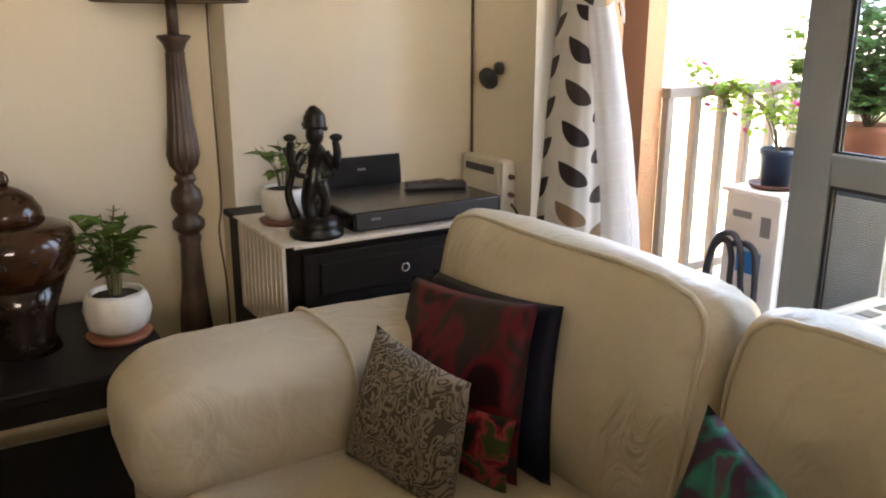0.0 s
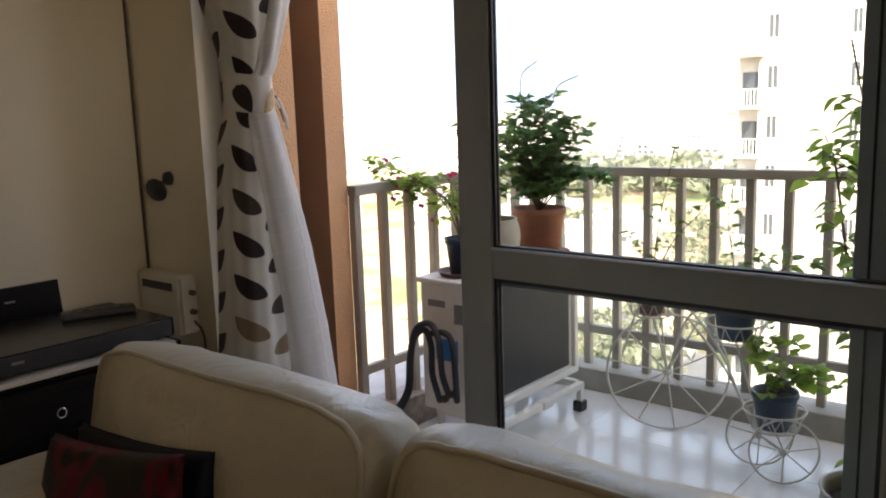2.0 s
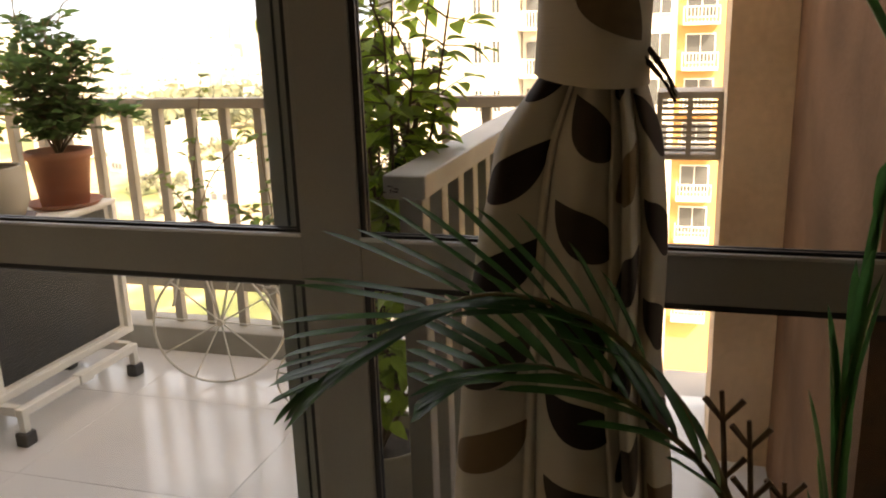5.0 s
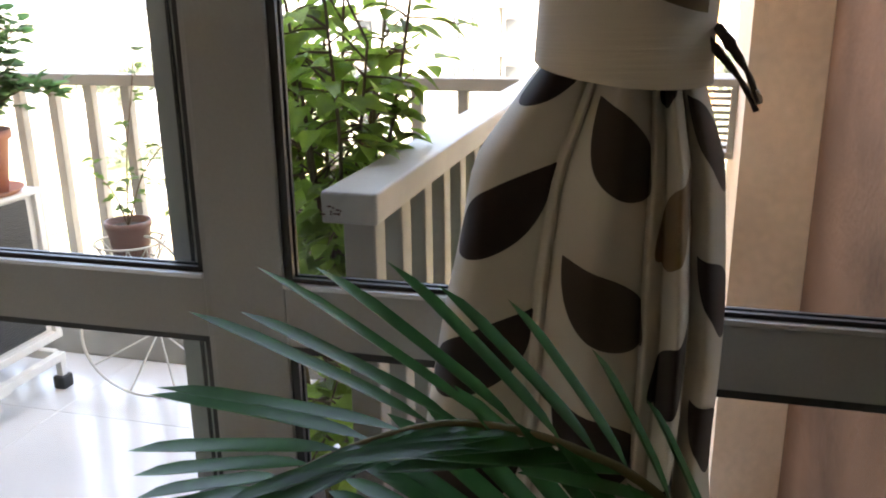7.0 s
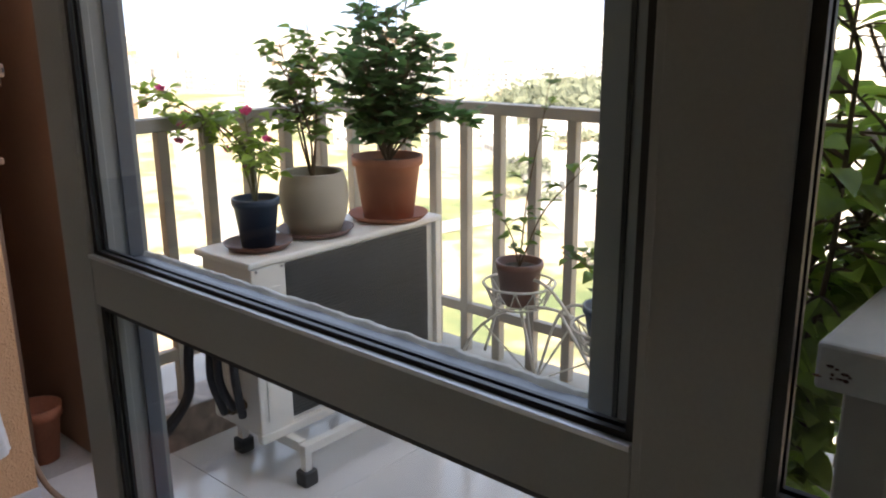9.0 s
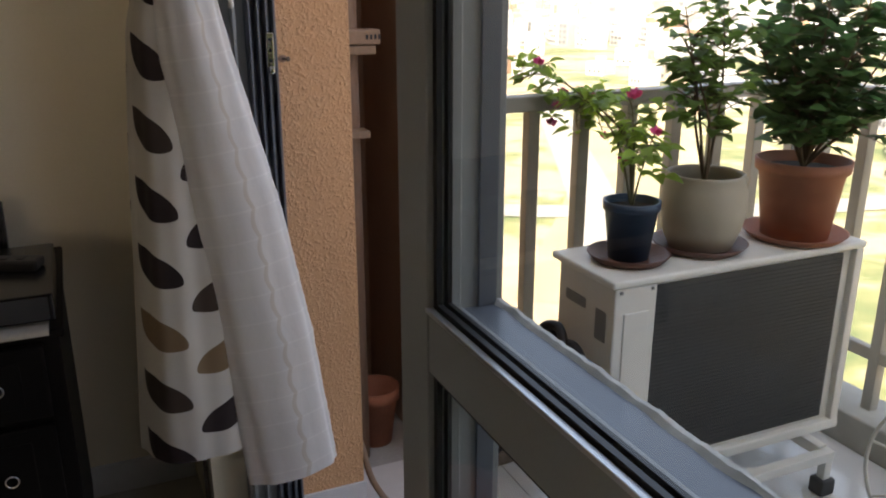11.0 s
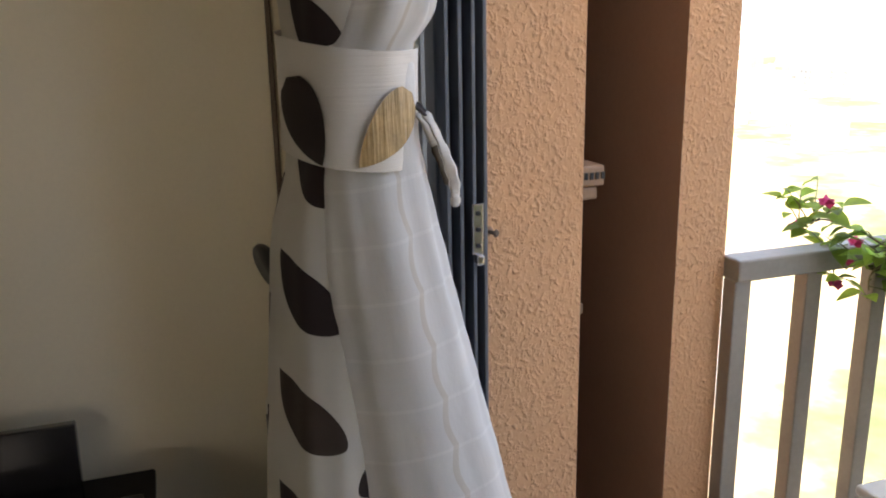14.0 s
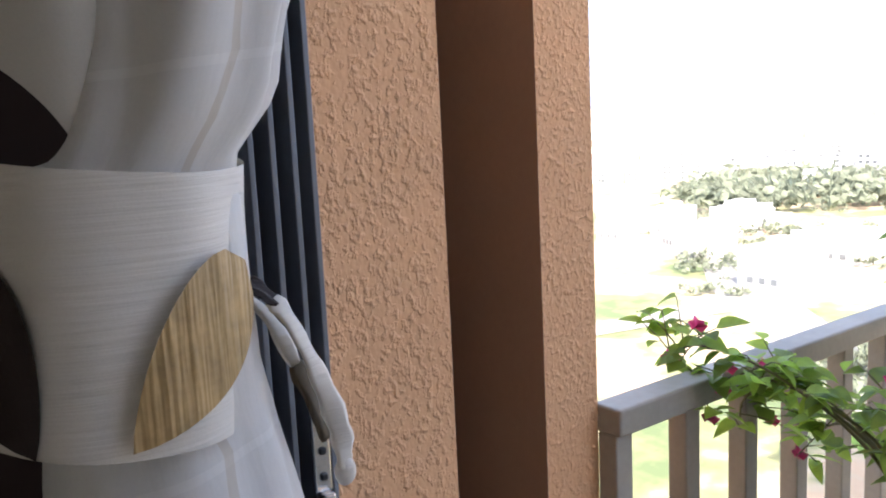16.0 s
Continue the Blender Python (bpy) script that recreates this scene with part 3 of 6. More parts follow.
structure("wall_slot_back", bx(1.97, 2.24, 2.95, 3.0, 0.0, 2.9), M_SMOOTH_SHADED, "smooth plaster at the back of the pipe slot, shade put into its brown", "wall")
structure("skirting_pillar", bx(1.794, 1.975, 2.2295, 2.2365, 0.0, 0.1), M_BALC, "beige tile skirting at the pillar's foot", "skirting")

# ---------------- setting: balcony ----------------
bm = bx(DOOR_X + 0.16, 3.7, -0.62, 3.0, -0.2, -0.012)
structure("balcony_slab", bm, M_GROUT, "concrete balcony slab with grey joints", "floor")
# added above the view, tall enough to keep the whole balcony out of the sun
structure("sun_block_facade", bx(DOOR_X + 0.01, DOOR_X + 0.16, -3.0, WALL_Y + 0.3, CEIL + 0.122, 9.0), M_OUTER_LIT, "unseen outer wall added above the doors to keep sun off the balcony", "wall")
bm = bx(3.46, 3.64, 0.05, 2.46, -0.011, 0.10, bevel=0.006)
structure("kerb_front", bm, M_CURB, "grey cement kerb under the front railing", "kerb")
structure("kerb_side", bx(2.346, 3.458, 2.30, 2.46, -0.011, 0.13, bevel=0.006), M_KERB, "brown granite kerb under the side railing", "kerb")
structure("kerb_right", bx(1.86, 3.458, 0.05, 0.2, -0.011, 0.10, bevel=0.006), M_CURB, "grey cement kerb under the parapet railing", "kerb")
# outer wall of the house past the right-hand railing; lit and shaded sides differ in colour
structure("wall_outer_side", bx(1.83, 3.0, -0.95, -0.6, -40, 4.0), M_OUTER_SHADED, "weathered outer plaster wall, its shade put into the brown", "wall")
structure("wall_outer_fin", bx(3.002, 3.4, -0.95, -0.425, -40, 4.0), M_OUTER_LIT, "stained orange plaster fin of the house, paled as if lit", "wall")


cg = thing("louvred_cage", "grey-beige louvred metal cage fixed to the house fin", "metal cage", at=(3.3, -0.33, 0.908))
part("frame", bx(3.204, 3.38, -0.424, -0.229, 0.908, 0.925, bevel=0.002), M_RAIL, cg)
part("frame", bx(3.204, 3.38, -0.424, -0.229, 1.098, 1.119, bevel=0.002), M_RAIL, cg)
for y in (-0.424, -0.335, -0.245):
    part("upright", bx(3.206, 3.226, y, y + 0.016, 0.925, 1.098, bevel=0.001), M_RAIL, cg)
for k in range(9):
    part("louvre", bx(3.226, 3.236, -0.422, -0.231, 0.932 + 0.0185 * k, 0.940 + 0.0185 * k), M_RAIL, cg)


def railing(name, label, axis, fixed, a, b, top, low, first, step, at):
    """A metal railing of square bars: posts between a top rail and a low rail."""
    r = thing(name, label, "railing", at=at)

    def bar(lo, hi, w, z0, z1, bev):
        return bx(lo, hi, fixed - w / 2, fixed + w / 2, z0, z1, bevel=bev) if axis == "x" else bx(fixed - w / 2, fixed + w / 2, lo, hi, z0, z1, bevel=bev)

    part("top_rail", bar(a, b, 0.055, top - 0.042, top, 0.004), M_RAIL, r)
    part("bottom_rail", bar(a, b, 0.03, low - 0.02, low + 0.02, 0.003), M_RAIL, r)
    q = first
    while q < b - 0.01:
        part("baluster", bar(q - 0.018, q + 0.018, 0.036, 0.09, top - 0.042, 0.003), M_RAIL, r)
        q += step
    return r


railing("front_railing", "taupe painted square-bar balcony railing on a kerb", "y", 3.55, 0.21, 2.40, 1.083, 0.28, 0.395, 0.1575, (3.55, 1.3, 0.1))
railing("side_railing", "taupe painted square-bar railing beside the pillar", "x", 2.37, 2.346, 3.52, 1.083, 0.30, 2.365, 0.163, (2.95, 2.37, 0.16))
pr = thing("parapet_railing", "balcony railing with a broad weathered flat cap and rust spots", "railing", at=(2.7, 0.147, 0.1))
cap = part("cap", bx(1.865, 3.6, 0.108, 0.186, 1.048, 1.091, bevel=0.004), M_LEDGE, pr)
for i in range(14):
    x = 1.90 + i * 0.122
    part("baluster", bx(x, x + 0.045, 0.125, 0.17, 0.09, 1.048, bevel=0.003), M_RAIL, pr)
bm = bmesh.new()
for i in range(9):
    puff(bm, (1.8645, 0.176 + rnd(-0.02, 0.008), 1.068 + rnd(-0.008, 0.004)), (0.002, rnd(0.003, 0.010), rnd(0.002, 0.004)), 1, 1, 8, 5)
part("rust_spot", bm, mat("rust", (0.10, 0.03, 0.012), 0.9, var=0.3), cap)

# ---------------- setting: sliding doors ----------------
def sliding_panel(name, label, y0, y1, x0, x1, s0, s1, mid0, mid1, xg, top=2.17):
    """An aluminium door leaf: two stiles, three rails and two glass panes in black gaskets; the glass stands at xg."""
    d = tagged(thing(name, label, "sliding door", at=((x0 + x1) / 2, (y0 + y1) / 2, 0.02)), kind="structure")
    part("stile", bx(x0, x1, y0, y0 + s0, 0.03, top, bevel=0.002), M_ALU, d)
    part("stile", bx(x0, x1, y1 - s1, y1, 0.03, top, bevel=0.002), M_ALU, d)
    for z0, z1 in ((0.03, 0.12), (mid0, mid1), (top - 0.08, top)):
        part("rail", bx(x0 + 0.001, x1 - 0.001, y0 + s0, y1 - s1, z0, z1, bevel=0.002), M_ALU, d)
    for z0, z1 in ((0.12, mid0), (mid1, top - 0.08)):
        g = part("pane", bx(xg - 0.003, xg + 0.003, y0 + s0 - 0.004, y1 - s1 + 0.004, z0 - 0.004, z1 + 0.004), M_GLASS, d)
        g.visible_shadow = False
        bm = bmesh.new()
        w = 0.010
        for xa, xb in ((xg - 0.010, xg - 0.0035), (xg + 0.0035, xg + 0.009)):
            box(bm, xa, xb, y0 + s0, y1 - s1, z0, z0 + w)
            box(bm, xa, xb, y0 + s0, y1 - s1, z1 - w, z1)
            box(bm, xa, xb, y0 + s0, y0 + s0 + w, z0 + w, z1 - w)
            box(bm, xa, xb, y1 - s1 - w, y1 - s1, z0 + w, z1 - w)
        part("gasket", bm, M_GASKET, d)
    b = part("bead", bx(x0 - 0.003, x0 + 0.006, y0 + s0, y1 - s1, mid1 - 0.001, mid1 + 0.005, bevel=0.001), M_SILVER, d)
    return d


def screen_leaf(name, label, y0, y1, x0, x1, s0, s1, mid0, mid1, top=2.17):
    """The outer leaf parked behind the glass one: stepped stiles, rails with a worn sealant line along the lower glass edge."""
    d = tagged(thing(name, label, "sliding door", at=((x0 + x1) / 2, (y0 + y1) / 2, 0.02)), kind="structure")
    xm = (x0 + x1) / 2
    for ya, yb, s in ((y0, y0 + s0, 1), (y1 - s1, y1, -1)):
        st = part("stile", bx(x0, x1, ya, yb, -0.0075, top, bevel=0.002), M_ALU, d)
        e = yb if s > 0 else ya
        part("groove", bx(x0 - 0.002, x0 + 0.001, e - s * 0.030 - 0.0025, e - s * 0.030 + 0.0025, -0.0075, top), M_GASKET, st)
        part("glazing_bead", bx(xm - 0.004, x1 - 0.012, min(e, e + s * 0.006), max(e, e + s * 0.006), 0.12, top - 0.08, bevel=0.001), M_STILE, st, "slate grey glazing bead")
    for z0, z1 in ((-0.0075, 0.12), (mid0, mid1), (top - 0.08, top)):
        part("rail", bx(x0 + 0.001, x1 - 0.001, y0 + s0, y1 - s1, z0, z1, bevel=0.002), M_STILE, d, "slate grey rail")
    bm = bmesh.new()
    n = 160
    rows = []
    for k in range(n + 1):
        y = y0 + s0 + (y1 - s1 - y0 - s0) * k / n
        h = 0.005 + 0.003 * noise.noise(Vector((y * 28, 0, 3))) + 0.002 * noise.noise(Vector((y * 90, 2, 0)))
        w = 0.012 + 0.006 * noise.noise(Vector((y * 19, 7, 0)))
        rows.append([bm.verts.new((x1 - 0.003, y, mid1 - 0.001)), bm.verts.new((x1 - 0.003, y, mid1 + h)), bm.verts.new((x1 - 0.003 - w * 0.5, y, mid1 + h)), bm.verts.new((x1 - 0.003 - w, y, mid1 - 0.001))])
    for p, q in zip(rows, rows[1:]):
        for k in range(4):
            bm.faces.new((p[k], p[(k + 1) % 4], q[(k + 1) % 4], q[k]))
    bm.faces.new(rows[0][::-1])
    bm.faces.new(rows[-1])
    part("sealant", bm, M_SEALANT, d, "ragged white sealant line")
    return d


M_SEALANT = mat("dirty_white_sealant", (0.62, 0.60, 0.55), 0.7, var=0.15, scale=40)
sliding_panel("door_1", "grey aluminium sliding glass door leaf, half open", 0.271, 1.298, 1.726, 1.770, 0.010, 0.088, 0.935, 1.012, 1.744)
screen_leaf("door_3", "grey aluminium outer door leaf parked behind the open glass leaf", 0.25, 1.37, 1.795, 1.862, 0.115, 0.090, 0.900, 0.978)
sliding_panel("door_2", "grey aluminium fixed glass door leaf behind the curtain", -1.20, 0.268, 1.714, 1.746, 0.09, 0.097, 0.938, 1.012, 1.729)
# a black strip draws the shadow in the gap between the leaves
part("gap_shade_strip", bx(1.728, 1.744, 0.2682, 0.2708, 0.03, 2.17), M_GASKET, bpy.data.objects["door_2"], "black strip in place of the shadow gap between the leaves")
# frame: jambs with tracks, head and sill
bm = bx(1.663, 1.727, 2.195, 2.237, 0.0, 2.249)
for x in (1.668, 1.698):
    box(bm, x, x + 0.006, 2.160, 2.195, 0.0, 2.249, bevel=0.001)
structure("door_frame_jamb", bm, M_ALU, "grey aluminium door jamb beside the curtain", "door frame")
bm = bx(1.7275, 1.790, 2.195, 2.237, 0.0, 2.249)
for x in (1.730, 1.748, 1.766, 1.782):
    box(bm, x, x + 0.005, 2.160, 2.195, 0.0, 2.249, bevel=0.001)
structure("door_frame_tracks", bm, M_STILE, "slate grey aluminium jamb tracks", "door frame")
bm = bx(1.663, 1.818, -1.25, 2.195, 2.175, 2.249)
structure("door_frame_head", bm, M_ALU, "grey aluminium door head", "door frame")
bm = bx(1.663, 1.818, -1.25, 2.195, 0.0005, 0.012)
for x in (1.69, 1.735, 1.78):
    box(bm, x, x + 0.005, -1.25, 2.195, 0.012, 0.028)
structure("door_sill", bm, M_ALU, "grey aluminium sliding track sill", "door frame")
structure("door_frame_jamb_far", bx(1.663, 1.818, -1.249, -1.21, 0.012, 2.175), M_ALU, "grey aluminium door jamb", "door frame")
la = thing("door_latch", "small steel latch keeper screwed to the door jamb", "latch", at=(1.772, 2.157, 1.2))
part("plate", bx(1.764, 1.779, 2.156, 2.1605, 1.205, 1.275, bevel=0.001), M_CHROME, la)
for z in (1.218, 1.240, 1.262):
    part("screw", bx(1.7685, 1.7745, 2.1535, 2.156, z - 0.003, z + 0.003, bevel=0.0015), M_GASKET, la)
part("strike", bx(1.766, 1.777, 2.146, 2.1565, 1.192, 1.206, bevel=0.002), M_CHROME, la)

# ---------------- curtains ----------------
def applique(parent, c, r, angle, z, length, width, turn, material, label):
    """A leaf of cloth sewn onto a tie band, following its curve."""
    bm = bmesh.new()
    n, w = 14, 6
    rows = []
    ca, sa = math.cos(radians(turn)), math.sin(radians(turn))
    for i in range(n + 1):
        t = 2 * i / n - 1
        hw = width / 2 * ((1 + t) / 2) ** 0.9 * ((1 - t) / 2) ** 0.45 / 0.423
        row = []
        for j in range(w + 1):
            v = hw * (2 * j / w - 1)
            du, dz = t * length / 2 * ca - v * sa, t * length / 2 * sa + v * ca
            a = radians(angle) + du / ((r[0] + r[1]) / 2)
            k = 1.035
            row.append(bm.verts.new((c[0] + r[0] * k * math.cos(a), c[1] + r[1] * k * math.sin(a), z + dz)))
        rows.append(row)
    for p, q in zip(rows, rows[1:]):
        for j in range(w):
            bm.faces.new((p[j], p[j + 1], q[j + 1], q[j]))
    bmesh.ops.remove_doubles(bm, verts=bm.verts[:], dist=1e-5)
    return part("leaf_applique", bm, material, parent, label, smooth=True)


LEFT = [(2.42, 1.565, 2.00, 0.13, 0.22, 1.0), (1.75, 1.565, 1.995, 0.105, 0.13, 1.0), (1.55, 1.572, 1.985, 0.068, 0.080, 0.7), (1.47, 1.566, 1.985, 0.058, 0.070, 0.6), (1.38, 1.562, 1.985, 0.058, 0.070, 0.6),
        (1.30, 1.556, 1.985, 0.076, 0.080, 0.7), (1.1, 1.547, 1.985, 0.083, 0.090, 0.8), (0.78, 1.545, 1.985, 0.106, 0.10, 0.9), (0.48, 1.540, 1.985, 0.118, 0.105, 0.9)]
LINING = [(2.42, 1.66, 1.93, 0.11, 0.06, 2.4), (1.70, 1.632, 1.925, 0.080, 0.05, 2.4), (1.54, 1.601, 1.925, 0.052, 0.034, 2.2), (1.505, 1.592, 1.925, 0.052, 0.030, 1.6), (1.478, 1.576, 1.925, 0.044, 0.024, 0.5), (1.385, 1.577, 1.922, 0.046, 0.026, 0.5),
          (1.33, 1.582, 1.916, 0.053, 0.034, 1.3), (1.27, 1.588, 1.908, 0.058, 0.036, 1.4), (1.18, 1.602, 1.905, 0.064, 0.036, 1.0), (0.98, 1.636, 1.902, 0.079, 0.036, 0.7), (0.69, 1.679, 1.90, 0.089, 0.036, 0.7), (0.40, 1.712, 1.90, 0.094, 0.038, 0.7)]
cu = thing("door_curtain", "off-white curtain printed with brown leaves, tied back with its white lining", "curtain", "balcony door curtains", at=(1.56, 1.96, 0.4))
part("printed_panel", drape(LEFT, 5, 0.035, seed=1.0, rest=0.54, uv0=(0.1329, 0.062), phase=2.35), M_PRINT, cu, smooth=True)
part("lining", drape(LINING, 3, 0.075, nz=200, seed=3.0, tilt=0.008, rest=0.40, crinkle=0.02, phase=1.45), M_SHEER, cu, "plain white cotton lining", smooth=True)
BAND = [(1.493, 1.566, 1.968, 0.068, 0.081, 0.2), (1.474, 1.566, 1.968, 0.0665, 0.080, 0.2), (1.404, 1.565, 1.968, 0.0665, 0.080, 0.2), (1.384, 1.565, 1.968, 0.068, 0.082, 0.2)]
band_l = part("tie_band", drape(BAND, 2, 0.04, n=64, nz=14, seed=2.0, tilt=-0.006, sag=0.009, phase=-2.7), M_CLOTH, cu, smooth=True)
applique(band_l, (1.565, 1.968), (0.069, 0.083), 219, 1.421, 0.088, 0.052, 116, M_LEAFCLOTH, "dark brown leaf")
applique(band_l, (1.565, 1.968), (0.069, 0.083), 285, 1.412, 0.092, 0.048, 44, M_BRONZECLOTH, "bronze satin leaf")


def ribbon(path, w, th):
    """A flat cloth strip along a path, slightly twisted."""
    bm = bmesh.new()
    rows = []
    n = len(path)
    for i, q in enumerate(path):
        d = (path[min(n - 1, i + 1)] - path[max(0, i - 1)]).normalized()
        side = d.cross(Vector((0.25 + 0.5 * math.sin(i * 0.35), -1, 0.1))).normalized()
        up = d.cross(side).normalized()
        k = w / 2 * (0.75 if i == 0 else 0.6 if i == n - 1 else 1.0 + 0.12 * math.sin(i * 1.7))
        rows.append([bm.verts.new(q + side * k * a + up * th * b) for a, b in ((-1, 0), (-0.6, 0.6), (0, 0.35), (0.6, 0.6), (1, 0), (0.6, -0.6), (0, -0.35), (-0.6, -0.6))])
    for a, b in zip(rows, rows[1:]):
        for k in range(8):
            bm.faces.new((a[k], a[(k + 1) % 8], b[(k + 1) % 8], b[k]))
    bm.faces.new(rows[0][::-1])
    bm.faces.new(rows[-1])
    return bm


tie = smooth_path([(1.618, 1.918, 1.432), (1.628, 1.905, 1.418), (1.640, 1.902, 1.390), (1.650, 1.902, 1.360), (1.652, 1.902, 1.340)], 6)
tie_b = [p + Vector((-0.004, 0.008, -0.003)) for p in tie]
ts = part("tie_strip", ribbon(tie[4:], 0.011, 0.0025), M_CLOTH, cu, smooth=True)
part("tie_root", ribbon(tie[:6], 0.0112, 0.0027), M_LEAFCLOTH, ts, "dark brown printed end")
part("tie_fold", ribbon(tie_b[:12], 0.009, 0.002), M_CLOTH, ts, smooth=True)
part("leaf_print", ribbon(tie_b[11:20], 0.0115, 0.0026), mat("olive_brown_cloth", (0.10, 0.075, 0.045), 0.8, var=0.1), ts, "olive brown printed leaf", smooth=True)
part("knot", puff(bmesh.new(), (1.652, 1.903, 1.338), (0.011, 0.008, 0.014), 1, 1, 14, 10), M_CLOTH, ts, smooth=True)

RIGHT = [(2.42, 0.02, -0.46, 1.0), (1.75, -0.06, -0.37, 1.0), (1.47, -0.125, -0.29, 0.7), (1.405, -0.146, -0.268, 0.35), (1.285, -0.142, -0.262, 0.35), (1.262, -0.126, -0.268, 0.7),
         (1.19, -0.072, -0.292, 1.0), (1.06, -0.044, -0.301, 1.05), (0.90, -0.024, -0.304, 1.1), (0.70, -0.002, -0.318, 1.15), (0.35, 0.02, -0.335, 1.15)]
cu2 = thing("door_curtain", "off-white curtain printed with brown leaves, tied back before the fixed pane", "curtain", "balcony door curtains", at=(1.6, -0.16, 0.35))
part("printed_panel", hang(RIGHT, 1.578, [0.0, 0.36, 0.41, 0.73, 0.79, 0.88, 1.0], [0.030, 0.010, 0.030, 0.020, 0.052, 0.036], 2, 0.036, 0.954, seed=5.0), M_PRINT, cu2, smooth=True)
BAND2 = [(1.412, 1.594, -0.207, 0.060, 0.070, 0.3), (1.395, 1.594, -0.207, 0.058, 0.0685, 0.3), (1.30, 1.594, -0.203, 0.058, 0.070, 0.3), (1.272, 1.594, -0.203, 0.060, 0.072, 0.3)]
band_r = part("tie_band", drape(BAND2, 2, 0.04, n=64, nz=14, seed=4.0, tilt=0.010, sag=0.008, phase=0.4), M_CLOTH, cu2, smooth=True)
applique(band_r, (1.594, -0.205), (0.061, 0.073), 205, 1.352, 0.098, 0.062, 130, mat("tan_brown_cloth", (0.15, 0.105, 0.065), 0.8, var=0.15, scale=40), "tan brown leaf")
tie = smooth_path([(1.572, -0.272, 1.305), (1.566, -0.285, 1.288), (1.564, -0.298, 1.268), (1.563, -0.306, 1.248)], 6)
ts = part("tie_strip", ribbon(tie, 0.012, 0.003), M_LEAFCLOTH, cu2, "dark brown printed tie", smooth=True)
part("tie_fold", ribbon([p + Vector((0.004, 0.010 * (1 - k / len(tie)), -0.006)) for k, p in enumerate(tie)], 0.010, 0.003), M_LEAFCLOTH, ts, smooth=True)
part("tie_end", ribbon(tie[-4:], 0.0135, 0.0034), M_CLOTH, ts, "pale cloth end", smooth=True)
rod = thing("curtain_rod", "dark metal curtain rod above the balcony doors", "curtain rod", at=(1.6, 0.8, 2.43))
part("pole", tube(bmesh.new(), [(1.6, -1.3, 2.435), (1.6, 2.3, 2.435)], 0.014, 12), M_DARKPL, rod)
for y in (-1.2, 0.6, 2.25):
    part("bracket", bx(1.6, 1.659, y - 0.01, y + 0.01, 2.42, 2.45, bevel=0.003), M_DARKPL, rod)

# ---------------- sofa ----------------
def paisley(name, dark, light, scale):
    """Woven cloth with a small curling figure."""
    m = mat(name, dark, 0.85, var=0.1, bump=0.0, sheen=0.1)
    nt, nn, p = nodes_of(m)
    co, w, v, mx, cr = nn.new("ShaderNodeTexCoord"), nn.new("ShaderNodeTexNoise"), nn.new("ShaderNodeTexVoronoi"), nn.new("ShaderNodeMix"), nn.new("ShaderNodeMath")
    w.inputs["Scale"].default_value, w.inputs["Detail"].default_value, w.inputs["Distortion"].default_value = scale, 1.5, 2.6
    nt.links.new(co.outputs["Object"], w.inputs["Vector"])
    wave = nn.new("ShaderNodeMath")
    wave.operation = 'SINE'
    mul = nn.new("ShaderNodeMath")
    mul.operation = 'MULTIPLY'
    mul.inputs[1].default_value = 42.0
    nt.links.new(w.outputs["Fac"], mul.inputs[0])
    nt.links.new(mul.outputs[0], wave.inputs[0])
    cr.operation = 'GREATER_THAN'
    cr.inputs[1].default_value = 0.1
    nt.links.new(wave.outputs[0], cr.inputs[0])
    mx.data_type = 'RGBA'
    mx.inputs["A"].default_value, mx.inputs["B"].default_value = (*dark, 1), (*light, 1)
    nt.links.new(cr.outputs[0], mx.inputs["Factor"])
    nt.links.new(mx.outputs["Result"], p.inputs["Base Color"])
    bu = nn.new("ShaderNodeBump")
    bu.inputs["Strength"].default_value, bu.inputs["Distance"].default_value = 0.5, 0.002
    nt.links.new(wave.outputs[0], bu.inputs["Height"])
    nt.links.new(bu.outputs[0], p.inputs["Normal"])
    return m


def blotched(name, cols, scale, rough):
    """Cloth printed with large soft-edged flower shapes."""
    m = mat(name, cols[0], rough, var=0.1, grain=300, bump=0.15, spec=0.25)
    nt, nn, p = nodes_of(m)
    co, n, cr = nn.new("ShaderNodeTexCoord"), nn.new("ShaderNodeTexNoise"), nn.new("ShaderNodeValToRGB")
    n.inputs["Scale"].default_value, n.inputs["Detail"].default_value, n.inputs["Distortion"].default_value = scale, 2.5, 0.6
    nt.links.new(co.outputs["Object"], n.inputs["Vector"])
    nt.links.new(n.outputs["Fac"], cr.inputs[0])
    e = cr.color_ramp.elements
    e[0].position, e[0].color = 0.40, (*cols[0], 1)
    e[1].position, e[1].color = 0.47, (*cols[1], 1)
    for k, c in enumerate(cols[2:]):
        x = e.new(0.53 + 0.07 * k)
        x.color = (*c, 1)
    nt.links.new(cr.outputs[0], p.inputs["Base Color"])
    return m


M_GREYCLOTH = paisley("grey_paisley_weave", (0.075, 0.058, 0.040), (0.25, 0.21, 0.155), 15)
M_REDSILK = blotched("red_flowered_satin", [(0.015, 0.002, 0.005), (0.11, 0.006, 0.014), (0.13, 0.008, 0.018), (0.03, 0.02, 0.02)], 9, 0.5)
M_NAVY = mat("navy_satin", (0.004, 0.006, 0.018), 0.55, var=0.1, spec=0.2)
M_TEAL = blotched("teal_flowered_satin", [(0.05, 0.015, 0.05), (0.01, 0.13, 0.12), (0.02, 0.24, 0.18), (0.10, 0.05, 0.10)], 16, 0.4)


